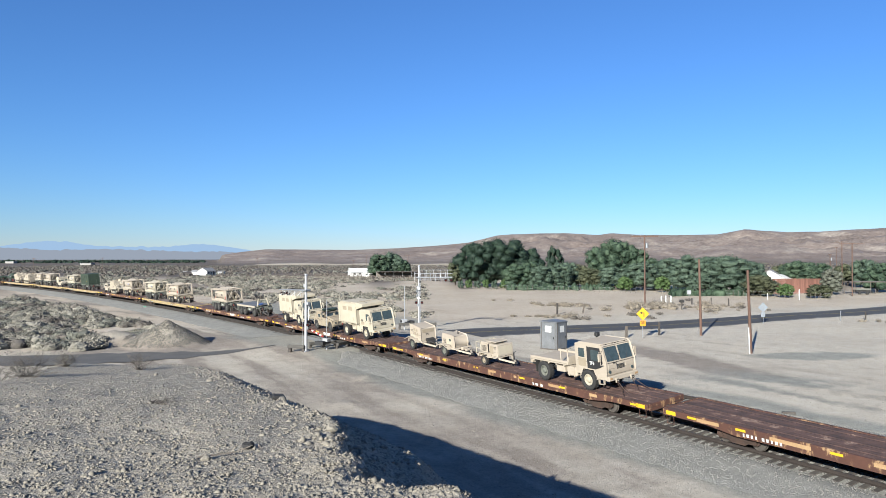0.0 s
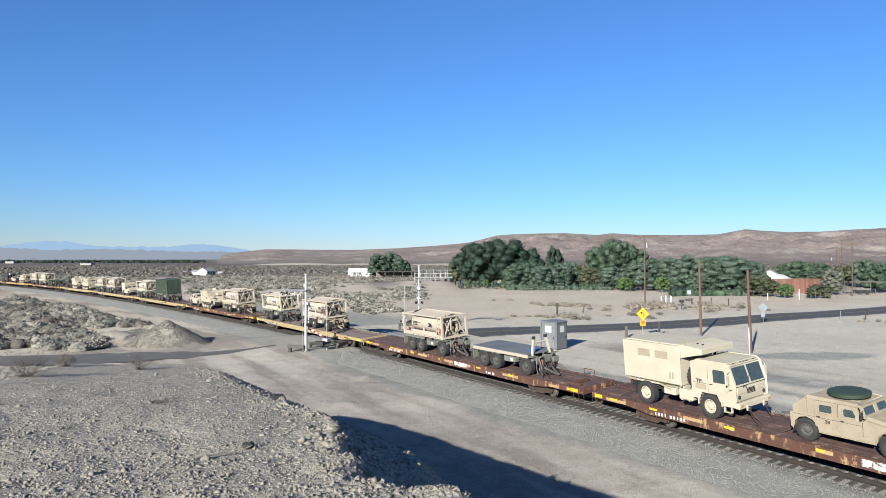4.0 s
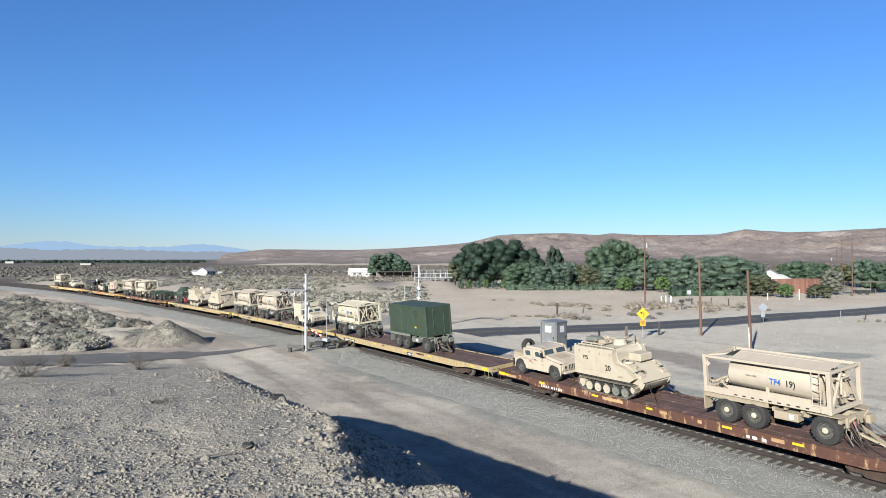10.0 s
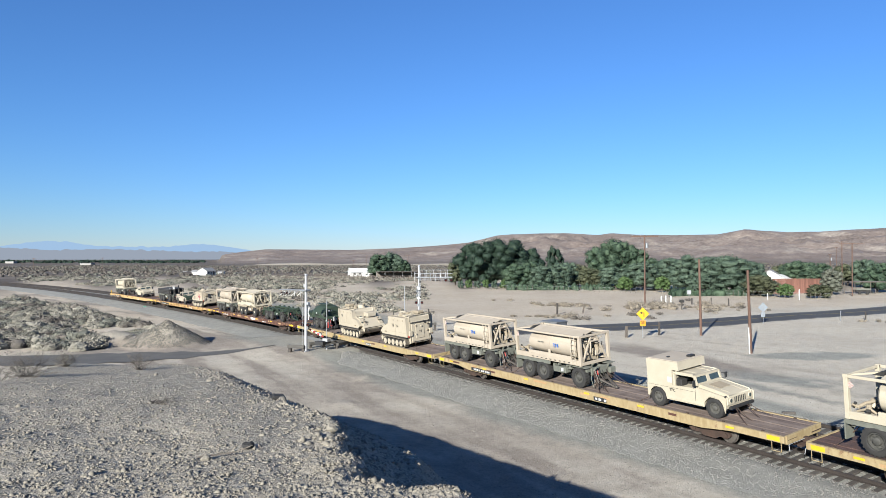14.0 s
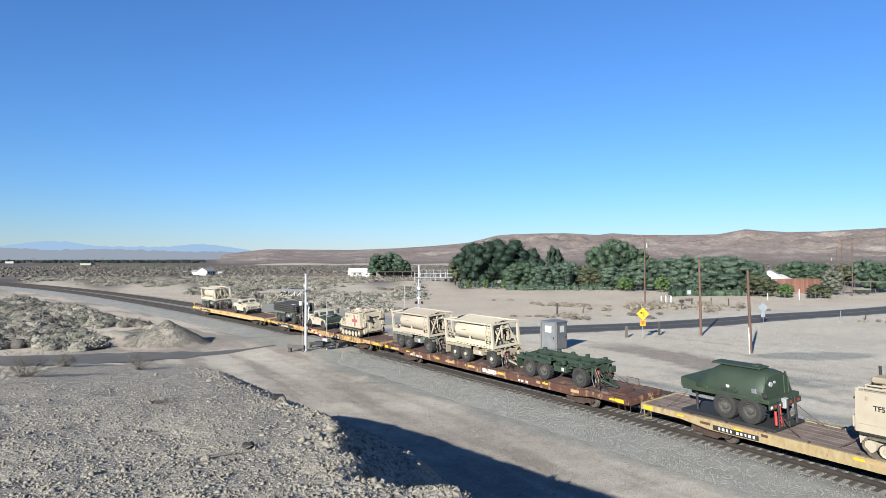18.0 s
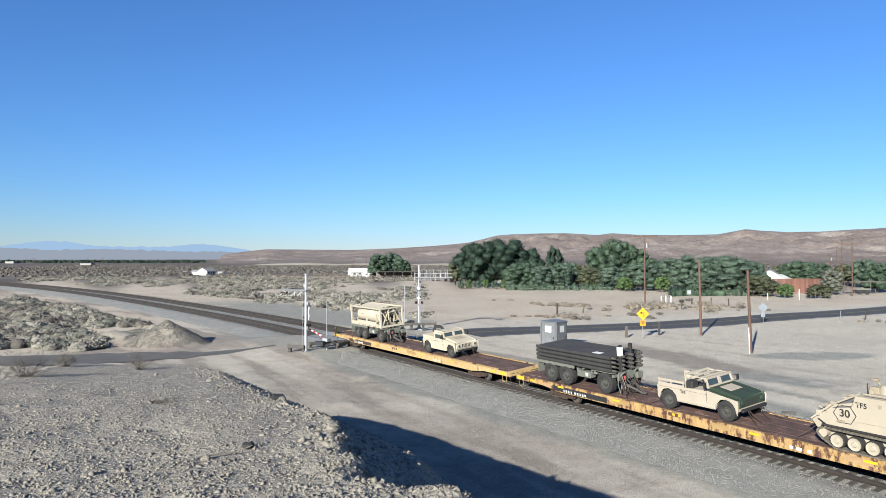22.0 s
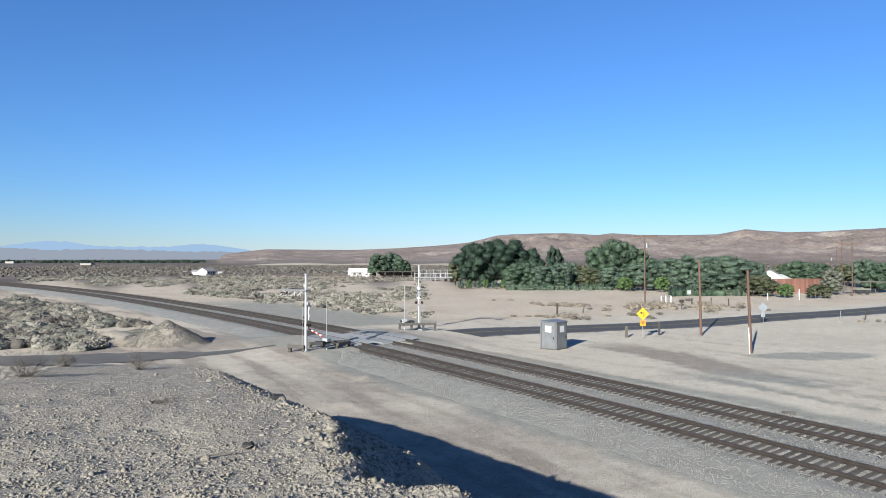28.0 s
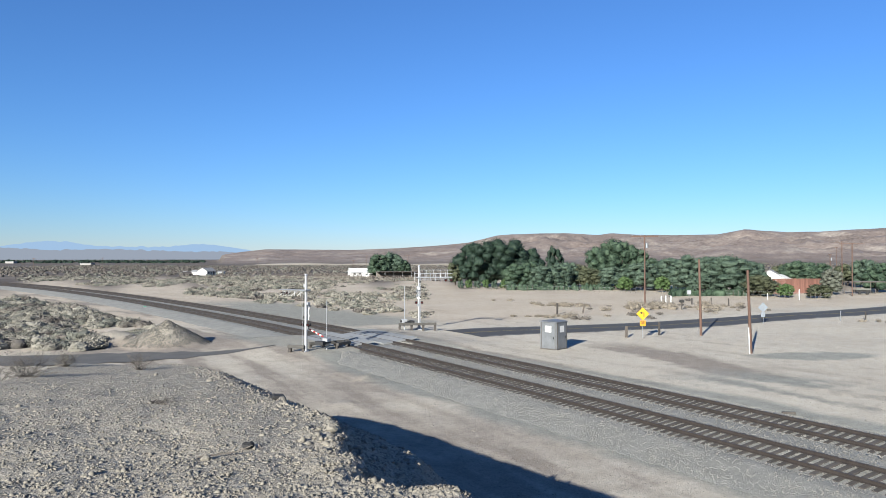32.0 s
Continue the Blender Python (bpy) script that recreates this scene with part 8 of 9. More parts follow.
def tree(px, base, h, wide, material, label, style="round", blades=2600, low=0.15):
    """A tree on the bearing px at the distance base; h tall and wide across."""
    x, y = (px - 784) / 1213.7 * base, base
    z = ground_z(x, y) if base < 420 else -0.6
    t = thing("tree", label, "tree", pose(x, y, z), group="trees round the houses")
    rnd = random.Random(int(px * 13 + base))
    tr = Geo().add(rod((0, 0, -0.2), (rnd.uniform(-0.2, 0.2), rnd.uniform(-0.2, 0.2), h * 0.45), 0.03 * h, 0.018 * h, 9))
    small = blades < 1800
    n = 14 if small else 44 if style == "pine" else 34
    cs, rs = [], []
    for i in range(n):
        u = (i + 0.5) / n * 1.72 - 0.78
        a = i * 2.39996 + rnd.uniform(-0.35, 0.35)
        k = math.sqrt(max(0.04, 1 - min(1, abs(u)) ** 2.4))
        e = rnd.uniform(0.66, 1.0)
        c = Vector((math.cos(a) * wide * 0.39 * e * k, math.sin(a) * wide * 0.39 * e * k, h * (0.47 + low * 0.4) + u * h * (0.43 - 0.3 * low) * rnd.uniform(0.9, 1.06)))
        g = rnd.uniform(0.75, 1.35) * (1.3 if small else 1.0)
        cs.append(tuple(c))
        if style == "pine":
            rs.append((wide * 0.105 * g, wide * 0.105 * g, h * 0.105 * g))
        elif style == "feather":
            rs.append((wide * 0.145 * g, wide * 0.145 * g, h * 0.088 * g))
        else:
            rs.append((wide * 0.125 * g, wide * 0.125 * g, h * 0.10 * g))
        if i % 2:
            tr.add(rod((0, 0, h * rnd.uniform(0.1, 0.35)), c, 0.012 * h, 0.004 * h, 6))
    part("trunk", tr, BARK, t)
    cs.append((0, 0, h * 0.45)), rs.append((wide * 0.30, wide * 0.30, h * 0.36))
    cs, rs = np.array(cs), np.array(rs)
    cs[:, 2] = np.maximum(cs[:, 2], rs[:, 2] * 0.8)
    v, f = lumps(cs, rs * 0.74, 0.3)
    m = max(40, int(blades / n * 1.5))
    d = RNG.normal(size=(n, m, 3))
    if style != "feather":
        d[..., 2] += 0.25
    d /= np.linalg.norm(d, axis=2)[..., None]
    q = RNG.uniform(0.7, 1.2 if style != "pine" else 1.12, (n, m, 1))
    pts = (d * q * rs[:n, None] + cs[:n, None]).reshape(-1, 3)
    pts[:, 2] = np.maximum(pts[:, 2], 0.02 * h)
    bv, bq = leaf_cloud(pts, np.repeat(rs[:n, 0] * (1.6 if style != "feather" else 1.4) / math.sqrt(m), m), d.reshape(-1, 3), 0.4)
    part("crown", mixed_mesh("crown", v, f, bv, bq, material), material, t)
    return t


ROWS = [  # bearing, distance, height, width, leaves, words
    (848, 219, 14.0, 17, PINE, "tall dark pine with a rounded crown", "pine", 5200),
    (890, 222, 15.4, 20, PINE, "tall dark pine with a rounded crown", "pine", 6000),
    (928, 224, 12.2, 14, PINE, "tall dark pine with a rounded crown", "pine", 3600),
    (982, 224, 12.8, 7, PINE, "narrow dark evergreen tree", "pine", 2000),
    (915, 208, 7.2, 10, BROAD, "broad green leafy tree by the garden fence", "round", 2400),
    (958, 206, 6.8, 9, MESQ, "broad green leafy tree by the garden fence", "round", 2200),
    (990, 207, 7.6, 9, MESQ, "broad green leafy tree by the garden fence", "round", 2200),
    (1005, 214, 8.0, 9, MESQ, "broad green leafy tree by the garden fence", "round", 2000),
    (938, 214, 8.0, 10, BROAD, "broad green leafy tree by the garden fence", "round", 2000),
    (1160, 205, 9.0, 11, BROAD, "rounded green tree before the houses", "round", 2400),
    (1045, 212, 6.0, 9, BROWNISH, "dull olive tree by the garden fence", "round", 1600),
    (1024, 215, 7.0, 9, BROWNISH, "dull olive tree by the garden fence", "round", 1800),
    (1062, 222, 12.4, 11, BROAD, "large dark green shade tree", "round", 2800),
    (1094, 225, 15.4, 15, BROAD, "large dark green shade tree", "round", 4200),
    (1126, 222, 12.6, 11, BROAD, "large dark green shade tree", "round", 2800),
    (1090, 200, 6.6, 11, MESQ, "rounded green tree before the houses", "round", 2200),
    (1140, 195, 8.0, 11, MESQ, "rounded green tree before the houses", "round", 2400),
    (1106, 192, 3.9, 5, LIME, "small bright green tree", "round", 900),
    (1172, 185, 4.2, 4.6, LIME, "small bright green tree", "round", 900),
    (1192, 198, 9.4, 12, MESQ, "spreading feathery green tree", "feather", 2600),
    (1222, 180, 9.8, 11, MESQ, "spreading feathery green tree", "feather", 2800),
    (1262, 178, 9.8, 12, MESQ, "spreading feathery green tree", "feather", 3000),
    (1296, 172, 9.8, 13, MESQ, "spreading feathery green tree", "feather", 3200),
    (1330, 176, 8.6, 8, MESQ, "spreading feathery green tree", "feather", 2200),
    (1345, 165, 5.0, 8, BROWNISH, "low olive tree by the fence", "round", 1500),
    (1412, 215, 8.4, 12, BROAD, "round-topped green garden tree", "round", 2600),
    (1440, 220, 7.8, 11, BROAD, "round-topped green garden tree", "round", 2200),
    (1388, 225, 7.0, 10, BROWNISH, "dull olive tree behind a house", "round", 1800),
    (1472, 172, 6.6, 5.2, SILVERY, "slender silvery green tree", "feather", 1600),
    (1390, 160, 3.2, 4, LIME, "small bright green shrub tree", "round", 800),
    (1448, 158, 3.2, 6, BROWNISH, "low dull green shrub tree", "round", 900),
    (1530, 215, 9.0, 8, MESQ, "tall green garden tree", "round", 1800),
    (1552, 185, 7.4, 8, BROAD, "green tree beside a carport", "round", 2000),
    (1566, 200, 8.0, 9, BROAD, "green tree beside a carport", "round", 1800),
    (1500, 235, 7.0, 10, BROWNISH, "dull olive tree on the slope", "round", 1500),
    (672, 330, 11.0, 13, BROAD, "broad green tree by a white house", "round", 2600),
    (694, 335, 11.6, 14, MESQ, "broad green tree by a white house", "round", 2600),
    (714, 332, 8.2, 8, BROAD, "broad green tree by a white house", "round", 1400),
    (806, 230, 8.0, 6, BROWNISH, "dull olive tree at the wood's edge", "round", 1200),
]
for px, base, h, wide, mt, label, style, blades in ROWS:
    tree(px, base, h * 1.06, wide * 1.06, mt, label, style, int(blades * 2.4), 0.02)
for i in range(7):
    tree(815 + i * 15, 205 + (i % 3), 2.6 + 0.3 * (i % 2), 2.4, LIME if i % 2 else MESQ, "small rounded garden conifer in a row", "round", 420, 0.0)
hedge = [((px - 784) / 1213.7 * d, d, RNG.uniform(0.9, 1.6), RNG.uniform(1.2, 2.4)) for px, d in [(900 + RNG.uniform(0, 190), RNG.uniform(196, 202)) for _ in range(60)] + [(1190 + RNG.uniform(0, 160), RNG.uniform(166, 172)) for _ in range(46)]]
scrub_field("garden_hedge", hedge, 180, BROAD, "uneven green hedge along the garden fence")
woods = [(RNG.uniform(-1150, -120), RNG.uniform(1150, 1500), RNG.uniform(4, 10), RNG.uniform(3, 6.5)) for _ in range(420)]
woods = [p for p in woods if -0.68 < p[0] / p[1] < -0.345]
scrub_field("far_woods", woods, 40, PINE, "dark line of far trees across the plain")
slope = [(RNG.uniform(-60, 700), RNG.uniform(260, 900), RNG.uniform(1.0, 2.6), RNG.uniform(0.8, 2.0)) for _ in range(3600)]
slope = [p for p in slope if -0.12 < p[0] / p[1] < 0.7]
scrub_field("desert_scrub", slope, 22, SCRUB_DARK, "dark scrub on the rising ground behind the houses")

# ---- stones ----
ROCK = shader("pale_grey_stone", [(0.1152, 0.1037, 0.0846), (0.3517, 0.3232, 0.2718), (0.2305, 0.2074, 0.1692)], 0.95, 0, 6.0, 40, 0.5, 0.7)
BALLAST_STONE = shader("grey_ballast_stone", [(0.09, 0.087, 0.08), (0.40, 0.38, 0.345), (0.25, 0.238, 0.216)], 0.9, 0, 7.0, 40, 0.3, 0.9)
HEAP_STONE = shader("dark_gravel_stone", [(0.0789, 0.0728, 0.0637), (0.2792, 0.261, 0.2307), (0.17, 0.1578, 0.1396)], 0.9, 0, 4.0, 40, 0.3, 0.9)
OCTA_F = np.array([(0, 2, 4), (2, 1, 4), (1, 3, 4), (3, 0, 4), (2, 0, 5), (1, 2, 5), (3, 1, 5), (0, 3, 5)])


def stone_field(name, x, y, z, r, material, label, squash=0.65):
    n = len(x)
    base = np.array([(1, 0, 0), (-1, 0, 0), (0, 1, 0), (0, -1, 0), (0, 0, 1), (0, 0, -1)], float)
    a = RNG.uniform(0, 6.283, n)
    jit = base[None] * RNG.uniform(0.45, 1.35, (n, 6, 1)) + RNG.normal(size=(n, 6, 3)) * 0.26
    jit[:, :, 2] *= squash * 1.15
    c, s = np.cos(a)[:, None], np.sin(a)[:, None]
    vx, vy = jit[:, :, 0] * c - jit[:, :, 1] * s, jit[:, :, 0] * s + jit[:, :, 1] * c
    v = np.stack([vx * r[:, None] + x[:, None], vy * r[:, None] + y[:, None], jit[:, :, 2] * r[:, None] + z[:, None]], -1).reshape(-1, 3)
    f = (OCTA_F[None] + 6 * np.arange(n)[:, None, None]).reshape(-1, 3)
    return tagged(new(name, fast_mesh(name, v, f, material)), label, "stones", kind="stuff")


def mound_stones(n, rmin, rmax, size0, size1, seed, power=1.0):
    g = np.random.default_rng(seed)
    r = rmin * (rmax / rmin) ** (g.uniform(0, 1, n) ** power)
    az = np.radians(g.uniform(-36, 8, n))
    x, y = r * np.sin(az), r * np.cos(az)
    z = terrain(x, y)[0]
    ok = z > 3.5
    size = size0 + (size1 - size0) * g.uniform(0, 1, n) ** 7
    return x[ok], y[ok], z[ok] + 0.1 * size[ok], size[ok]


stone_field("rubble_stones", *mound_stones(90000, 4.0, 31, 0.006, 0.034, 21), ROCK, "small grey stones strewn over the rubble mound")
stone_field("rubble_stones", *mound_stones(900, 4.0, 31, 0.018, 0.06, 22), ROCK, "larger grey stones on the rubble mound")


def rim_stones(n, seed):
    g = np.random.default_rng(seed)
    y = g.uniform(5, 30, n)
    x = np.interp(y, MOUND_EDGE_Y, MOUND_EDGE_X) + g.normal(0.1, 0.45, n)
    z = terrain(x, y)[0]
    size = 0.009 + 0.05 * g.uniform(0, 1, n) ** 5
    return x, y, z + 0.1 * size, size


def plain_stones(n, seed):
    """Loose pebbles strewn over the sand, thick in some places and thin in others."""
    g = np.random.default_rng(seed)
    x, y = g.uniform(-26, 42, n), g.uniform(20, 82, n)
    s, w = line_offset(x, y)
    k = fbm(x, y, 0.12, 6.6, 3)
    ok = ((w < -4.8) | (w > 9.5)) & (g.uniform(0, 1, n) < (0.25 + 0.9 * k) * np.where(w > 0, 0.35, 1.0)) & (terrain(x, y)[0] < 0.3) & road_clear(x, y, 6)
    x, y = x[ok], y[ok]
    size = 0.010 + 0.04 * g.uniform(0, 1, len(x)) ** 5
    return x, y, terrain(x, y)[0] + 0.2 * size, size


stone_field("loose_pebbles", *plain_stones(70000, 27), ROCK, "loose pebbles strewn over the bare sand")
stone_field("rim_stones", *rim_stones(4000, 23), ROCK, "broken stones along the mound's crumbling rim")


def track_stones(n, s0, s1, seed):
    g = np.random.default_rng(seed)
    s, w = g.uniform(s0, s1, n), g.uniform(-5.6, 9.4, n)
    keep = ~((s > CROSS_S0) & (s < CROSS_S1) & (w > -2.5) & (w < 8))
    s, w = s[keep], w[keep]
    p, th = rail_point(s, np.zeros(len(s)), 0.0), np.interp(s, S, TH)
    across = [-6.4, -5.2, -4.2, -3.2, -2.5, -2.0, -1.6, -1.2, 1.2, 1.6, 2.1, 2.7, 3.3, 3.8, 4.2, 6.6, 7.0, 7.5, 8.2, 9.2, 10.4]
    high = [-0.95, -0.66, -0.52, -0.40, -0.30, -0.25, -0.235, -0.245, -0.245, -0.24, -0.30, -0.33, -0.30, -0.24, -0.245, -0.245, -0.24, -0.28, -0.40, -0.58, -0.95]
    tilt = np.where(np.abs(w) < 1.7, w, np.where(np.abs(w - SPACING) < 1.7, w - SPACING, 0)) * math.tan(BANK) * 0.9
    return p[:, 0] + w * np.sin(th), p[:, 1] - w * np.cos(th), p[:, 2] + np.interp(w, across, high) + tilt + 0.012, 0.02 + 0.035 * g.uniform(0, 1, len(s)) ** 1.5


stone_field("ballast_stones", *track_stones(38000, -8, 48, 31), BALLAST_STONE, "loose crushed ballast stones beside the rails")
ha, hr = RNG.uniform(0, 6.283, 9000), 3.9 * np.sqrt(RNG.uniform(0, 1, 9000))
hx, hy = -29.9 + 1.2 * hr * np.cos(ha), 74.5 + hr * np.sin(ha)
stone_field("gravel_heap_stones", hx, hy, terrain(hx, hy)[0] + 0.03, 0.025 + 0.06 * RNG.uniform(0, 1, 9000) ** 2, HEAP_STONE, "coarse grey stones covering the gravel heap")


def boulder(x, y, r, label, material=None):
    bm = bmesh.new()
    bmesh.ops.create_icosphere(bm, subdivisions=2, radius=r)
    for v in bm.verts:
        v.co *= 1 + 0.35 * noise.noise(v.co / r * 1.3 + Vector((x * 3, y * 5, 0)))
        v.co.z *= 0.7
    me = bpy.data.meshes.new("rock")
    bm.to_mesh(me)
    bm.free()
    me.materials.append(material or ROCK)
    tagged(new("rock", me), label, "rock", group="rocks on the mound").matrix_world = pose(x, y, ground_z(x, y) + r * 0.35, 0, 0, x * 50)


for x, y, r in ((-2.63, 7.64, 0.075), (-1.45, 9.0, 0.11), (-2.9, 12.4, 0.12), (-6.0, 17.7, 0.12), (-7.4, 9.4, 0.06), (-3.4, 8.0, 0.04), (-0.4, 6.9, 0.08), (-8.6, 20.6, 0.08), (-6.9, 11.2, 0.05)):
    boulder(x, y, r * 0.72, "rough pale stone half sunk in the rubble")
boulder(-2.3, 8.12, 0.075, "dark charred lump on the rubble", DARK)
# a plain black block, half sunk below the rim
solid("dark_block", Geo().add(box(-0.12, 0.12, -0.12, 0.12, -0.3, 0.14, 0.025)), DARK, "black block sunk in the mound's slope", "timber block", pose(-3.24, 13.5, ground_z(-3.24, 13.5), 4, 5, 20))
solid("dry_branch", Geo().add(rod((0, 0, 0.03), (0.42, 0.06, 0.03), 0.012, 0.008, 6)).add(rod((0.42, 0.06, 0.03), (0.6, 0.02, 0.1), 0.008, 0.004, 5)), GREYWOOD, "dead branch lying on the rubble", "branch", pose(-2.72, 7.62, ground_z(-2.5, 7.65), 0, 0, 22))


# ---- crossing signals ----
LENS = shader("dark_red_lens", [(0.0425, 0.0036, 0.0036), (0.0728, 0.0061, 0.0061)], 0.25, 0, 3, 30, 0.0, 0.6)
def flasher(parent, x, y, z, turn):
    f = part("flashing_light", Geo().add(box(-0.03, 0.03, -0.12, 0.12, -0.12, 0.12, 0.02)).add(lathe([(0.14, 0.0), (0.15, 0.16), (0.13, 0.16), (0.12, 0.02), (0.0, 0.02)], 14, "x"), Matrix.Translation((0.02, 0, 0))).add(lathe([(0.0, 0.0), (0.2, 0.0), (0.2, 0.015), (0.0, 0.015)], 18, "x")), BLACKP, parent, "black hooded flashing light with a round backplate", at=pose(x, y, z, 0, 0, turn))
    part("lens", Geo().add(lathe([(0.0, 0.03), (0.115, 0.025), (0.12, 0.02)], 14, "x"), Matrix.Translation((0.02, 0, 0))), LENS, f, "unlit dark red lens")


def cantilever_signal(x, y, z, tall, arm, turn, label, railed=True):
    """A mast with a walkway arm over the road, lamps, crossed boards and a bell; the arm runs along +x before turning."""
    t = thing("crossing_signal", label, "crossing signal", pose(x, y, z, 0, 0, turn), group="crossing signals")
    part("foundation", box(-0.45, 0.45, -0.45, 0.45, -0.1, 0.12, 0.02), CONCRETE, t)
    part("base_flange", Geo().add(prism([(-0.3, 0.1), (0.3, 0.1), (0.16, 0.45), (-0.16, 0.45)], -0.25, 0.25)), SILVER, t)
    part("mast", rod((0, 0, 0.1), (0, 0, tall), 0.15, 0.12, 16), SILVER, t, "silver painted steel mast")
    part("mast_cap", rod((0, 0, tall), (0, 0, tall + 0.08), 0.13, 0.05, 16), SILVER, t)
    az = tall - 1.35
    part("arm_tube", Geo().add(rod((0, -0.28, az), (arm, -0.28, az), 0.055)).add(rod((0, 0.28, az), (arm, 0.28, az), 0.055)).add(box(-0.3, 0.3, -0.35, 0.35, az - 0.08, az + 0.08, 0.02)), GALV, t, "galvanised cantilever arm")
    if railed:
        part("walkway", box(0.1, arm, -0.26, 0.26, az + 0.05, az + 0.08), GALV, t)
        g = Geo()
        for k in range(int(arm / 0.9) + 1):
            for s in (-0.33, 0.33):
                g.add(rod((k * 0.9 + 0.1, s, az), (k * 0.9 + 0.1, s, az + 0.95), 0.022, n=6))
        for s in (-0.33, 0.33):
            g.add(rod((0, s, az + 0.95), (arm, s, az + 0.95), 0.022, n=6)).add(rod((0, s, az + 0.5), (arm, s, az + 0.5), 0.018, n=6))
        part("hand_rail", g, SILVER, t)
    else:
        for k in range(4):
            part("arm_strut", Geo().add(rod((0.5 + k * 0.75, -0.28, az), (0.9 + k * 0.75, 0.28, az - 0.55), 0.03, n=6)).add(rod((0.5 + k * 0.75, 0.28, az), (0.7 + k * 0.75, 0, az - 0.6), 0.025, n=6)), WHITE, t, "white diagonal strut")
    part("junction_box", box(-0.2, 0.2, -0.34, -0.14, tall - 3.0, tall - 2.55, 0.02), SILVER, t)
    for u in (arm - 0.5,):
        for s in (0, 180):
            flasher(t, u - 0.34, 0, az - 0.35, 90 + s), flasher(t, u + 0.34, 0, az - 0.35, 90 + s)
        part("lamp_bracket", Geo().add(rod((u - 0.34, 0, az - 0.35), (u + 0.34, 0, az - 0.35), 0.03, n=8)).add(rod((u, 0, az - 0.35), (u, 0, az), 0.03, n=8)), GALV, t)
    for zz in (tall - 4.6,):
        for s in (0, 180):
            flasher(t, -0.36, 0.0, zz, 90 + s), flasher(t, 0.36, 0.0, zz, 90 + s)
        part("lamp_bracket", rod((-0.36, 0, zz), (0.36, 0, zz), 0.035, n=8), GALV, t)
    for a in (-45, 45):
        part("cross_board", box(-0.62, 0.62, -0.012, 0.012, -0.11, 0.11), WHITE, t, "white crossed warning board", at=pose(-0.1, -0.16, tall - 3.4, 0, a, 58) if turn == 0 else pose(-0.15, -0.12, tall - 3.4, 0, a, -30))
    part("track_count_sign", box(-0.22, 0.22, -0.19, -0.17, tall - 4.15, tall - 3.85), WHITE, t, "small white plate")
    for k, (dz, dx, mm) in enumerate(((1.9, 0.16, DARK), (2.6, -0.18, SILVER), (3.9, 0.2, DARK), (4.9, -0.16, GALV), (0.9, 0.18, SILVER))):
        part("mast_fitting", box(dx - 0.12, dx + 0.12, -0.22, 0.05, tall - dz - 0.16, tall - dz + 0.14, 0.03), mm, t)
    part("bell", lathe([(0.0, 0.18), (0.1, 0.16), (0.16, 0.04), (0.18, 0.0), (0.0, 0.0)], 16, "z"), SILVER, t, "small warning bell").location = (0, 0, tall + 0.06)
    part("ladder", Geo().add(rod((0.2, 0.2, 0.6), (0.2, 0.2, az), 0.018, n=5)).add(rod((0.2, -0.15, 0.6), (0.2, -0.15, az), 0.018, n=5)), SILVER, t)
    return t


def gate_mast(x, y, z, tall, turn, label):
    """A gate machine with its arm raised upright."""
    t = thing("crossing_gate", label, "crossing gate", pose(x, y, z, 0, 0, turn), group="crossing gates")
    part("foundation", box(-0.4, 0.4, -0.4, 0.4, -0.1, 0.1, 0.02), CONCRETE, t)
    part("pedestal", rod((0, 0, 0.1), (0, 0, 1.3), 0.1, n=12), SILVER, t)
    part("machine_box", box(-0.32, 0.32, -0.3, 0.3, 0.85, 1.5, 0.04), SILVER, t, "silver gate machine housing")
    part("counterweight", Geo().add(box(-0.9, 0.1, -0.48, -0.4, 1.05, 1.2, 0.01)).add(box(-0.9, 0.1, 0.4, 0.48, 1.05, 1.2, 0.01)).add(box(-1.2, -0.75, -0.5, 0.5, 0.92, 1.3, 0.03)), BLACKP, t)
    arm = part("gate_arm", box(-0.045, 0.045, -0.02, 0.02, 1.2, tall, 0.01), SILVER, t, "upright raised gate arm")
    part("side_lamp", box(0.3, 0.55, -0.1, 0.1, 1.1, 1.35, 0.03), DARK, t)
    return t


GUARD = shader("weathered_guard_steel", [(0.0304, 0.0285, 0.0255), (0.091, 0.085, 0.0759)], 0.8, 0.1, 2, 20, 0.1, 0.6)


def guard_rail(x, y, z, length, turn):
    t = thing("guard_rail", "low weathered steel and timber guard rail", "guard rail", pose(x, y, z, 0, 0, turn), group="guard rails at the crossing")
    part("beam", box(0, length, -0.08, 0.08, 0.72, 1.05, 0.03), GUARD, t)
    k = max(2, int(length / 1.3) + 1)
    for i in range(k):
        a = 0.15 + (length - 0.3) * i / (k - 1)
        part("post", box(a - 0.14, a + 0.14, 0.05, 0.33, -0.1, 1.02, 0.02), TIMBER, t)


cantilever_signal(-13.0, 65.1, -0.55, 7.5, 3.2, 148, "tall silver crossing signal mast with a cantilever arm", False)
gate_mast(-11.2, 66.2, -0.55, 5.2, 60, "silver crossing gate machine with its arm upright")
guard_rail(-14.75, 65.2, -0.6, 1.7, -14)
guard_rail(-13.0, 67.0, -0.6, 4.2, 32)
guard_rail(-10.2, 66.6, -0.6, 2.0, 60)
sb = thing("striped_bar", "red and white striped bar leaning by the signal", "barrier")
for i in range(7):
    part("stripe", beam((-12.7 + i * 0.18, 65.3 + i * 0.05, 1.9 - i * 0.11), (-12.53 + i * 0.18, 65.35 + i * 0.05, 1.8 - i * 0.11), 0.05, 0.14), WHITE if i % 2 else REDP, sb)
part("strut", beam((-12.75, 65.3, 1.9), (-11.4, 65.7, 1.12), 0.03, 0.06), SILVER, sb)
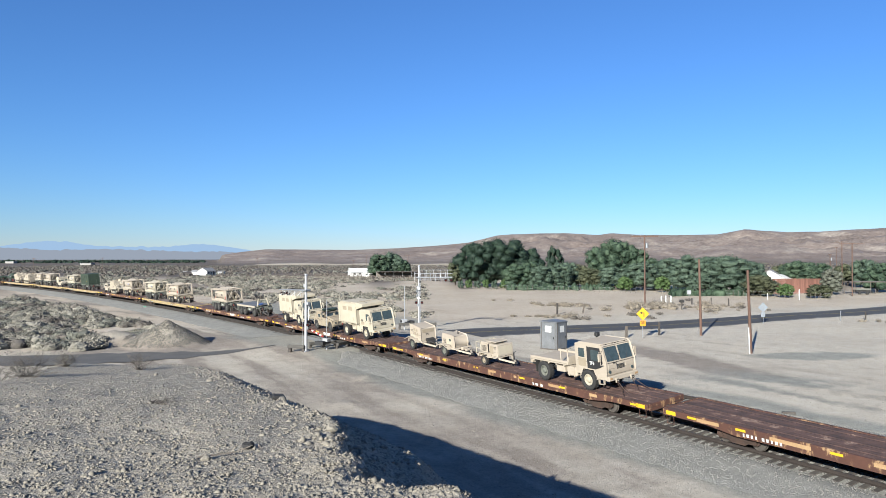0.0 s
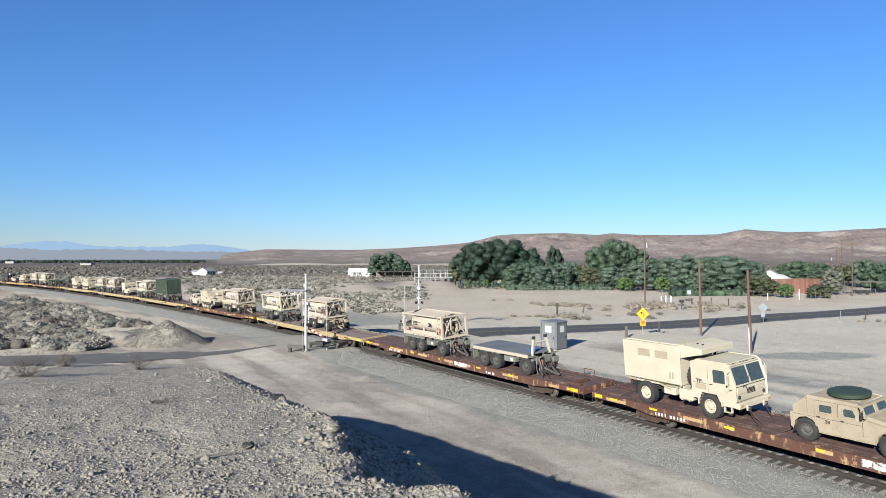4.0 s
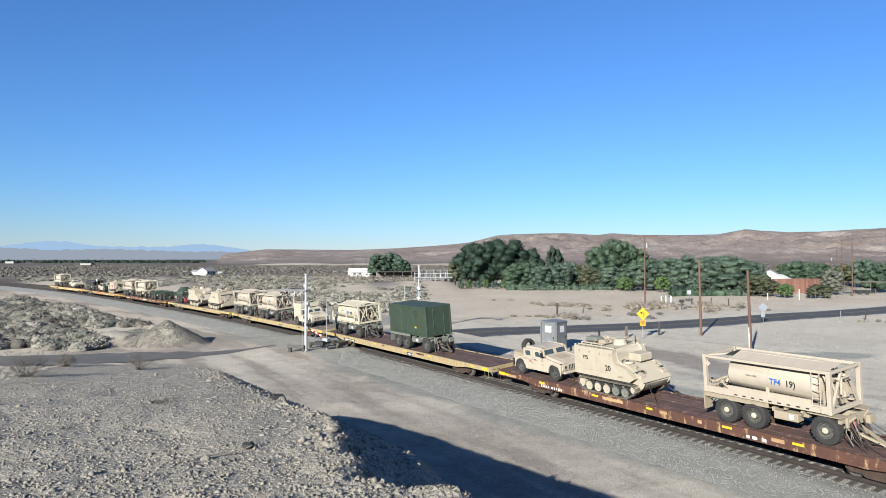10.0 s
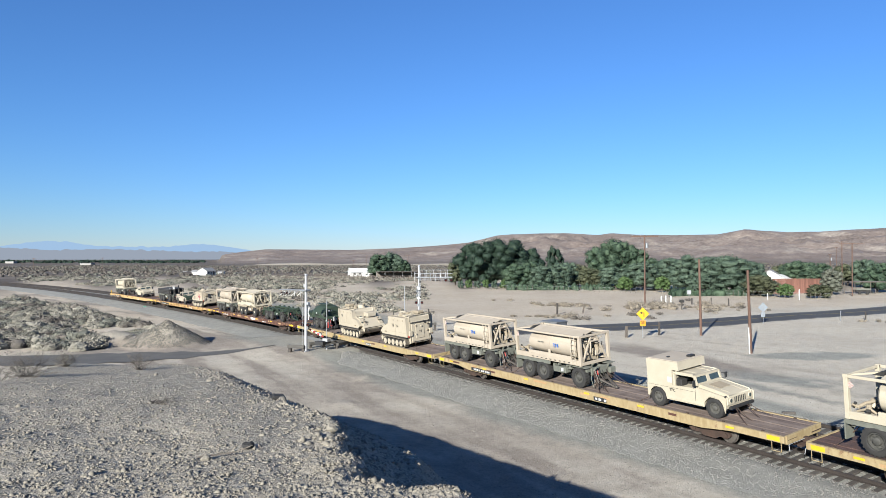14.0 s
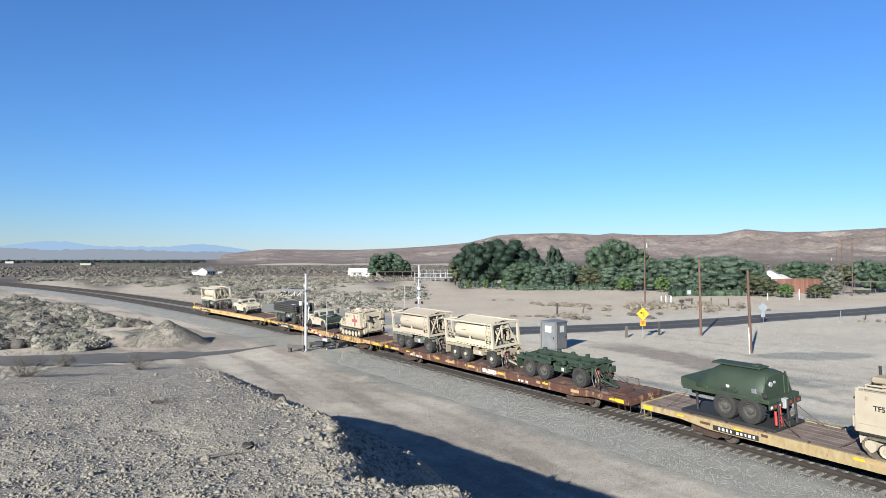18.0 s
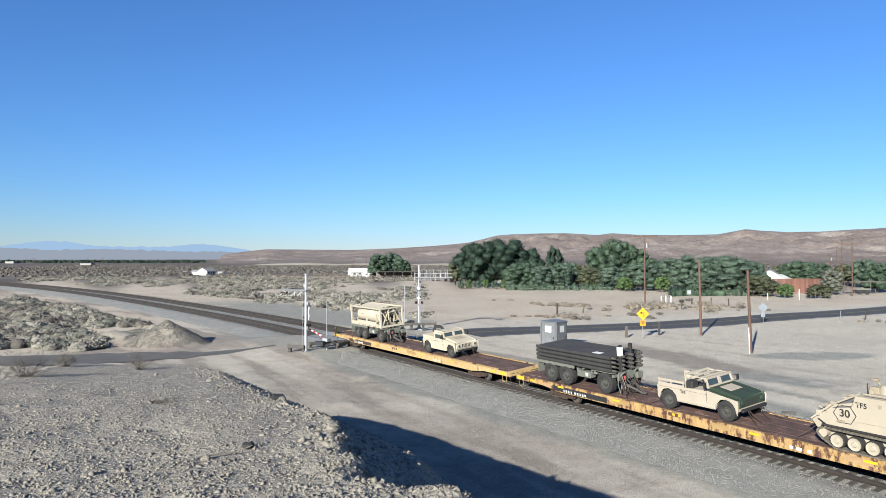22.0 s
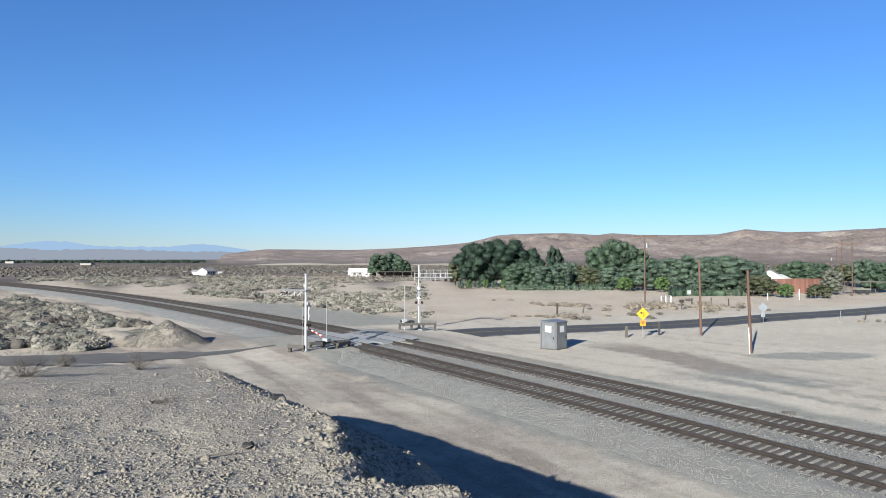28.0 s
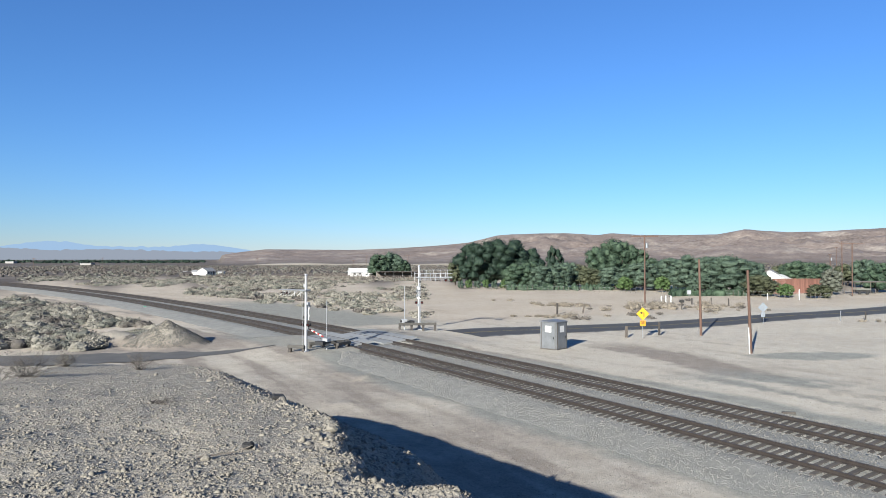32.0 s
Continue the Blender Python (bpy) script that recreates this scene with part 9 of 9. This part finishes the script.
cantilever_signal(-3.1, 88.7, -0.6, 8.1, 4.3, 0, "tall silver crossing signal mast with a railed arm")
gate_mast(-4.9, 87.2, -0.6, 5.7, 200, "silver crossing gate machine with its arm upright")
guard_rail(-5.6, 86.7, -0.6, 4.8, 8)


# ---- relay cabin ----
CABIN = shader("weathered_cabin_metal", [(0.1032, 0.1093, 0.1153), (0.2003, 0.2094, 0.2185)], 0.5, 0.25, 1.6, 14, 0.06, 0.6)
rc = thing("relay_cabin", "grey metal railway relay cabin with two doors", "cabin", pose(11.35, 70.4, -0.62, 0, 0, 47))
part("body", box(-0.98, 0.98, -0.98, 0.98, 0.08, 2.78, 0.02), CABIN, rc)
part("plinth", box(-1.0, 1.0, -1.0, 1.0, 0, 0.1), STEEL, rc)
part("roof", Geo().add((([(-1.06, -1.06, 2.76), (1.06, -1.06, 2.76), (1.06, 1.06, 2.76), (-1.06, 1.06, 2.76), (-1.06, -1.06, 2.84), (1.06, -1.06, 2.84), (1.06, 1.06, 2.84), (-1.06, 1.06, 2.84), (-0.2, 0, 3.05), (0.2, 0, 3.05)]), [(3, 2, 1, 0), (0, 1, 5, 4), (1, 2, 6, 5), (2, 3, 7, 6), (3, 0, 4, 7), (4, 5, 9, 8), (6, 7, 8, 9), (5, 6, 9), (7, 4, 8)])), CABIN, rc)
for a in (0, -90):
    fa = pose(0, 0, 0, 0, 0, a)
    d = part("door", Geo().add(box(-0.8, 0.8, -1.0, -0.975, 0.18, 2.68, 0.01)), CABIN, rc, at=fa)
    part("door_frame", Geo().add(box(-0.86, -0.8, -1.01, -0.97, 0.12, 2.72)).add(box(0.8, 0.86, -1.01, -0.97, 0.12, 2.72)), STEEL, rc, at=fa)
    part("notice", box(-0.38, 0.38, -1.008, -1.0, 1.75, 2.4), WHITE, d, "white paper notice")
    part("handle", box(0.6, 0.68, -1.05, -1.0, 1.1, 1.35, 0.01), BLACKP, d)
    part("hinge", box(-0.84, -0.74, -1.02, -1.0, 0.5, 0.6), STEEL, d)
    part("hinge", box(-0.84, -0.74, -1.02, -1.0, 2.2, 2.3), STEEL, d)


# ---- poles, signs, posts ----
def at_px(px, depth):
    return (px - 784) / 1213.7 * depth, depth


def bare_pole(px, depth, h, label, lean=0.0, r=0.16):
    x, y = at_px(px, depth)
    t = thing("wooden_pole", label, "pole", pose(x, y, ground_z(x, y) - 0.05, 0, lean, 0), group="bare wooden poles")
    part("shaft", rod((0, 0, -0.2), (0, 0, h), r, r * 0.75, 12), POLEWOOD, t)
    return t


bare_pole(1240, 82.3, 9.2, "bare reddish wooden pole standing in the sand", -1.2)
pc = bare_pole(1328, 67.1, 8.2, "bare reddish wooden pole with a white sleeve at its foot", -2.0)
part("white_sleeve", box(-0.22, -0.15, -0.2, -0.05, 0, 2.6, 0.01), WHITE, pc, "white plastic marker strip")


def utility_pole(px, depth, h, label, transformer=False, arm=2.4, turn=0.0):
    x, y = at_px(px, depth)
    t = thing("utility_pole", label, "utility pole", pose(x, y, ground_z(x, y) - 0.1 if depth < 400 else -0.7, 0, 0, turn), group="utility poles")
    part("shaft", rod((0, 0, 0), (0, 0, h), 0.17, 0.11, 12), POLEWOOD, t)
    part("crossarm", box(-arm / 2, arm / 2, -0.08, 0.08, h - 0.38, h - 0.20, 0.01), POLEWOOD, t)
    for k in (-1, -0.35, 0.35, 1):
        part("insulator", rod((k * arm * 0.46, 0, h - 0.22), (k * arm * 0.46, 0, h - 0.05), 0.05, 0.03, 8), GALV, t)
    part("brace", Geo().add(beam((-arm * 0.3, 0.07, h - 0.3), (0, 0.1, h - 0.95), 0.03, 0.04)).add(beam((arm * 0.3, 0.07, h - 0.3), (0, 0.1, h - 0.95), 0.03, 0.04)), STEEL, t)
    if transformer:
        part("transformer", Geo().add(rod((0.42, 0, h - 2.6), (0.42, 0, h - 1.6), 0.27, n=16)).add(rod((0.42, 0, h - 1.6), (0.42, 0, h - 1.5), 0.27, 0.12, 16)), GALV, t, "pale grey transformer can")
        part("cutout", Geo().add(rod((-0.4, -0.1, h - 1.6), (-0.4, -0.1, h - 1.1), 0.05, n=8)).add(rod((-0.9, 0, h - 0.9), (-0.9, 0, h - 0.45), 0.04, n=8)), DARK, t)
    return t


utility_pole(1141, 137.5, 14.0, "tall wooden utility pole with a transformer", True, 5.4)
utility_pole(1508, 166, 13.0, "tall wooden utility pole with a crossarm", False, 6.0)
utility_pole(1490, 212, 14.6, "tall wooden utility pole with a crossarm", False, 5.0)
utility_pole(1469, 250, 11.0, "wooden utility pole with a pale transformer", True, 1.5)
for px, d, h in ((60, 560, 9), (181, 520, 9.5), (455, 600, 9), (625, 420, 8), (722, 340, 11), (1480, 420, 16), (648, 440, 11)):
    utility_pole(px, d, h, "thin far wooden utility pole")


def road_sign(px, depth, h, label):
    x, y = at_px(px, depth)
    return thing("road_sign", label, "road sign", pose(x, y, ground_z(x, y) - 0.03), group="road signs")


SIGN_YELLOW = shader("sign_yellow", [(0.516, 0.2914, 0.0061), (0.5766, 0.3521, 0.0121)], 0.5, 0, 4, 30, 0.0, 0.6)
SIGN_GREY = shader("bare_sign_back", [(0.2307, 0.2549, 0.2792), (0.3035, 0.3339, 0.3642)], 0.45, 0.4, 4, 30, 0.0, 0.6)
rs = road_sign(1137, 79.4, 3.4, "yellow diamond turn sign with an orange speed plate")
part("post", rod((0, 0, 0), (0, 0, 3.3), 0.035, n=8), GALV, rs)
dm = part("diamond", box(-0.53, 0.53, -0.012, 0.012, -0.53, 0.53, 0.004), SIGN_YELLOW, rs, "yellow diamond plate", at=pose(0, -0.05, 2.85, 0, 45, 0))
ar = Geo().add(box(0.08, 0.17, -0.004, 0.004, -0.35, 0.1)).add(box(-0.12, 0.17, -0.004, 0.004, 0.05, 0.15)).add(prism([(-0.36, 0.1), (-0.1, -0.06), (-0.1, 0.26)], -0.004, 0.004))
part("turn_arrow", ar, BLACKP, rs, "black left-turn arrow", at=pose(0, -0.068, 2.85))
sp = part("speed_plate", box(-0.33, 0.33, -0.06, -0.04, 1.45, 2.08, 0.004), shader("sign_orange", [(0.516, 0.2003, 0.0061), (0.5766, 0.2549, 0.0121)], 0.5, 0, 4, 30, 0.0, 0.6), rs, "orange speed plate")
words(sp, "25", 0.42, BLACKP, 0, -0.064, 1.82)
bs_ = road_sign(1350, 96.4, 2.9, "back of a grey metal diamond sign by the road")
part("post", rod((0, 0, 0), (0, 0, 2.8), 0.035, n=8), GALV, bs_)
part("diamond", box(-0.5, 0.5, -0.012, 0.012, -0.5, 0.5, 0.004), SIGN_GREY, bs_, at=pose(0, 0.05, 2.35, 0, 45, 0))
part("plate", box(-0.3, 0.3, 0.03, 0.05, 1.0, 1.65), SIGN_GREY, bs_)
gs = road_sign(257, 124, 0.9, "small green trackside marker plate")
part("post", rod((0, 0, 0), (0, 0, 0.6), 0.03, n=8), GALV, gs)
part("plate", box(-0.28, 0.28, -0.02, 0.02, 0.5, 0.95), shader("sign_green", [(0.0061, 0.0971, 0.0546), (0.0091, 0.1335, 0.0728)], 0.5, 0, 4, 30, 0.0, 0.6), gs)


def stub_post(px, depth, h, w, material, label, lean=0):
    x, y = at_px(px, depth)
    solid("post", box(-w, w, -w, w, -0.2, h, 0.02), material, label, "post", pose(x, y, ground_z(x, y) - 0.02, 0, lean, 20), group="short posts by the road")


for px, d, h, w, mt, lb in ((1108, 79.9, 1.35, 0.13, GREYWOOD, "short grey weathered wooden post"), (1166, 82.3, 1.6, 0.11, TIMBER, "short dark wooden post"), (986, 113, 1.9, 0.12, TIMBER, "short dark wooden post"), (1031, 115, 1.7, 0.1, GREYWOOD, "leaning grey wooden post"), (1487, 101, 1.5, 0.04, GALV, "thin steel marker post"), (1531, 103, 1.2, 0.08, TIMBER, "short dark wooden post"),
                             (1258, 137, 1.4, 0.08, TIMBER, "short dark wooden post"), (1289, 133, 1.5, 0.1, TIMBER, "short dark wooden post"), (1224, 137, 1.3, 0.1, TIMBER, "short dark wooden post"), (1178, 142, 1.5, 0.1, WHITE, "short white bollard by the road"), (1187, 140, 1.6, 0.1, WHITE, "short white bollard by the road"), (1170, 141, 1.5, 0.08, WHITE, "short white bollard by the road"), (1414, 152, 2.4, 0.09, WHITE, "tall white plastic pipe"), (1320, 150, 1.6, 0.05, GALV, "thin steel marker post"), (1358, 152, 1.5, 0.05, WHITE, "thin white marker post")):
    stub_post(px, d, h, w, mt, lb, 12 if px == 1031 else 0)
mb = thing("mail_box", "dark mail box on a leaning post", "mail box", pose(*at_px(1206, 124), -0.62))
part("post", box(-0.06, 0.06, -0.06, 0.06, -0.2, 1.5, 0.01), TIMBER, mb)
part("box", box(-0.35, 0.35, -0.25, 0.25, 1.2, 1.75, 0.08), DARK, mb)
wt = thing("water_meter_box", "pale grey box on a post", "utility box", pose(*at_px(1219, 150), -0.62))
part("post", box(-0.05, 0.05, -0.05, 0.05, -0.2, 1.5), GALV, wt)
part("box", box(-0.4, 0.4, -0.25, 0.25, 1.3, 2.2, 0.04), SILVER, wt)
solid("loose_timber", box(-0.38, 0.38, -0.09, 0.09, 0, 0.13, 0.02), TIMBER, "dark timber tie lying on the gravel", "timber", pose(20.6, 41.0, -0.62, 0, 0, -8))


# ---- fences ----
def wire_fence(a, b, d0, d1, n, label, tall=1.3, rails=2, mt=None, name="wire_fence"):
    """Posts and wires between two view columns at given distances."""
    t = thing(name, label, "fence")
    pts = []
    for i in range(n):
        k = i / (n - 1)
        x, y = at_px(a + (b - a) * k, d0 + (d1 - d0) * k)
        pts.append(Vector((x, y, -0.62)))
        part("post", rod((x, y, -0.7), (x, y, -0.62 + tall), 0.035 if mt is None else 0.06, n=6), mt or GREYWOOD, t)
    for r in range(rails):
        g = Geo()
        z = tall * (1 - r / max(rails, 1)) - 0.05
        for p, q in zip(pts, pts[1:]):
            g.add(rod(p + Vector((0, 0, z)), q + Vector((0, 0, z)), 0.008 if mt is None else 0.04, n=4))
        part("wire" if mt is None else "rail", g, mt or GALV, t)


wire_fence(815, 1170, 203, 176, 40, "thin galvanised garden fence with many posts", 1.4)
wire_fence(1170, 1470, 176, 152, 34, "thin galvanised garden fence with many posts", 1.4)
CORRAL = shader("brown_pipe", [(0.0607, 0.0455, 0.0364), (0.1335, 0.1032, 0.085)], 0.8, 0.2, 3, 30, 0.1, 0.6)
wire_fence(430, 805, 285, 265, 60, "long brown pipe-rail corral fence", 1.9, 3, CORRAL, "corral_fence")
wire_fence(500, 800, 305, 290, 44, "second pipe-rail corral fence behind", 1.8, 2, CORRAL, "corral_fence")
wire_fence(470, 640, 330, 325, 26, "far pipe-rail corral fence", 1.9, 4, CORRAL, "corral_fence")
FENCE_RED = shader("red_stained_boards", [(0.0971, 0.0395, 0.0273), (0.1821, 0.0819, 0.0577)], 0.85, 0, 2, 20, 0.2, 0.6, 0.5)


def board_fence(a, b, d, h, label):
    t = thing("board_fence", label, "fence")
    x0, x1 = at_px(a, d)[0], at_px(b, d)[0]
    n = int((x1 - x0) / 0.3)
    me = mesh_of("board", Geo().add(box(0.01, 0.29, -0.015, 0.015, 0, h)), FENCE_RED)
    for i in range(n):
        part("board", me, FENCE_RED, t, at=pose(x0 + i * 0.3, d, -0.65 + 0.04 * ((i * 7) % 3)))
    part("rail", box(x0, x1, d + 0.02, d + 0.08, 0.3, 0.4), FENCE_RED, t)


board_fence(1366, 1462, 178, 3.9, "tall red-stained board fence behind the road")
board_fence(1224, 1268, 190, 3.9, "tall red-stained board fence behind the trees")


# ---- houses ----
ROOF_GREY = shader("grey_roof", [(0.1821, 0.1821, 0.1821), (0.2732, 0.2732, 0.2732)], 0.8, 0, 1, 10, 0.2, 0.6)
ROOF_WHITE = shader("white_roof", [(0.495, 0.5025, 0.51), (0.6, 0.6, 0.6)], 0.6, 0, 1, 10, 0.1, 0.6)


def house(px, depth, long, deep, wall, ridge_h, label, turn=0.0, roof=None, windows=3):
    x, y = at_px(px, depth)
    t = thing("house", label, "house", pose(x, y, -0.65, 0, 0, turn), group="houses across the plain")
    part("walls", box(-long / 2, long / 2, -deep / 2, deep / 2, 0, wall), WHITE, t)
    for s in (-1, 1):
        part("gable", Geo().add(([(s * long / 2, -deep / 2, wall), (s * long / 2, deep / 2, wall), (s * long / 2, 0, ridge_h), (s * (long / 2 - 0.2), -deep / 2, wall), (s * (long / 2 - 0.2), deep / 2, wall), (s * (long / 2 - 0.2), 0, ridge_h)], [(0, 1, 2), (5, 4, 3), (0, 2, 5, 3), (1, 4, 5, 2), (0, 3, 4, 1)])), WHITE, t)
        e = 0.4
        part("roof_slope", Geo().add(([(-long / 2 - e, s * (deep / 2 + e), wall - 0.15), (long / 2 + e, s * (deep / 2 + e), wall - 0.15), (long / 2 + e, 0, ridge_h + 0.1), (-long / 2 - e, 0, ridge_h + 0.1), (-long / 2 - e, s * (deep / 2 + e), wall), (long / 2 + e, s * (deep / 2 + e), wall), (long / 2 + e, 0, ridge_h + 0.25), (-long / 2 - e, 0, ridge_h + 0.25)], [(0, 1, 2, 3), (4, 7, 6, 5), (0, 4, 5, 1), (1, 5, 6, 2), (2, 6, 7, 3), (3, 7, 4, 0)])), roof or ROOF_GREY, t)
    for i in range(windows):
        wx = -long / 2 + long * (i + 0.7) / (windows + 0.4)
        w = part("window", box(wx - 0.6, wx + 0.6, -deep / 2 - 0.06, -deep / 2 + 0.02, 0.9, wall - 0.5), GREYWOOD, t)
        part("pane", box(wx - 0.5, wx + 0.5, -deep / 2 - 0.075, -deep / 2 - 0.05, 1.0, wall - 0.6), GLASSY, w)
    part("door", box(long * 0.22, long * 0.22 + 0.95, -deep / 2 - 0.05, -deep / 2 + 0.02, 0, 2.1), GREYWOOD, t)
    return t


house(366, 368, 7, 6, 2.2, 3.8, "small white house with a grey gable roof", 70)
part("porch", box(-6.5, -4.6, -4, 4, 1.9, 2.1), ROOF_GREY, house(350, 374, 5, 4, 1.8, 2.5, "low white shed beside a house", 0))
house(634, 345, 9, 7, 2.3, 3.9, "white house with a shallow pale roof", 20, ROOF_WHITE)
house(656, 338, 6, 3, 2.0, 2.4, "long white trailer home", 0, ROOF_WHITE)
house(1364, 216, 7, 7, 3.2, 5.4, "white house with a grey roof behind trees", 60)
house(1382, 214, 5, 5, 2.8, 4.0, "white house with a pale roof behind trees", 40, ROOF_WHITE)
house(1452, 240, 6, 6, 3.6, 5.2, "white house far among the trees", 20)
house(392, 372, 3, 3, 1.6, 2.0, "small pale shed on the plain", 0)
bn = thing("barn", "long open pale metal barn behind the corral", "barn", pose(*at_px(700, 312), -0.65))
part("roof", box(-9, 12, -3, 3, 2.9, 3.05), CORRAL, bn)
for k in range(6):
    part("post", rod((-8.5 + k * 4, -2.8, 0), (-8.5 + k * 4, -2.8, 2.9), 0.08, n=6), GALV, bn)
part("back_wall", box(-9, 12, 2.7, 2.9, 0, 2.9), GREYWOOD, bn)
# sheds and stalls at the corral's end
st = thing("pipe_stall", "white pipe stalls at the corral's end", "stall", pose(*at_px(775, 268), -0.65))
for k in range(9):
    part("post", rod((-9 + k * 2.0, -1.5, 0), (-9 + k * 2.0, -1.5, 3.2 if k % 3 else 3.8), 0.09, n=6), SILVER, st)
    part("post", rod((-9 + k * 2.0, 1.5, 0), (-9 + k * 2.0, 1.5, 3.2), 0.09, n=6), SILVER, st)
for z in (1.0, 1.8, 3.2):
    part("rail", rod((-9, -1.5, z), (7, -1.5, z), 0.07, n=6), SILVER, st)
    part("rail", rod((-9, 1.5, z), (7, 1.5, z), 0.07, n=6), SILVER, st)
cp = thing("carport", "weathered open timber carport in the shade", "carport", pose(*at_px(1531, 176), -0.65))
part("roof", box(-4.2, 4.2, -2.4, 2.4, 3.1, 3.3), GREYWOOD, cp)
for x in (-4, 0, 4):
    for y in (-2.2, 2.2):
        part("post", rod((x, y, 0), (x, y, 3.1), 0.09, n=6), GREYWOOD, cp)
vh = thing("parked_trailer", "dark farm trailer parked under a carport", "trailer", pose(*at_px(1524, 174), -0.65))
part("bed", box(-1.8, 1.8, -0.9, 0.9, 0.7, 1.2, 0.05), DARK, vh)
part("side_boards", box(-1.8, 1.8, -0.95, -0.88, 1.2, 1.6, 0.02), OLIVE, vh)
for x in (-1.0, 1.0):
    part("wheel", rod((x, -1.0, 0.4), (x, -0.7, 0.4), 0.4, n=16), RUBBER, vh)
# pale strip of bare ground and road embankment at the hills' foot
PALE = shader("pale_bare_earth", [(0.2549, 0.2185, 0.1639), (0.3642, 0.3217, 0.2549)], 0.95, 0, 0.02, 0.3, 0, 0.6)
g = Geo()
cols = [(452, 900), (480, 890), (540, 880), (600, 860), (660, 850), (720, 840), (800, 830), (860, 820), (930, 815)]
for px, d in cols:
    x, y = at_px(px, d)
    g.v += [(x, y - 14, -0.9), (x, y, -0.2 if px < 460 else 1.6 + 0.6 * math.sin(px * 0.05)), (x, y + 25, -0.9)]
for i in range(len(cols) - 1):
    g.f += [(3 * i, 3 * i + 3, 3 * i + 4, 3 * i + 1), (3 * i + 1, 3 * i + 4, 3 * i + 5, 3 * i + 2)]
solid("earth_bank", g, PALE, "long low pale bank of bare earth before the hills", "bank", kind="structure")
# far buildings on the plain
GREYPALE = shader("dusty_pale_wall", [(0.2185, 0.2064, 0.1942), (0.3035, 0.2914, 0.2732)], 0.8, 0, 1, 10, 0.0, 0.6)
for px, d, w, h in ((20, 1150, 14, 3), (155, 900, 14, 2), (36, 1280, 12, 3)):
    x, y = at_px(px, d)
    fb = thing("far_building", "low pale building far across the plain", "building", pose(x, y, -0.8), group="far buildings")
    part("walls", box(-w / 2, w / 2, -5, 5, 0, h), GREYPALE, fb)
    part("roof", box(-w / 2 - 0.5, w / 2 + 0.5, -5.5, 5.5, h, h + 0.6), ROOF_GREY, fb)


def motions():
    """Everything that runs on the rails."""
    cars = {}
    for ob, u, along, up, turn in RIDERS:
        if u not in cars:
            cars[u] = [(t, car_pose(u - run(t))) for t in ROW_TIMES]
        walk(ob, [(t, m @ pose(along, 0, up, 0, 0, turn)) for t, m in cars[u]])


motions()
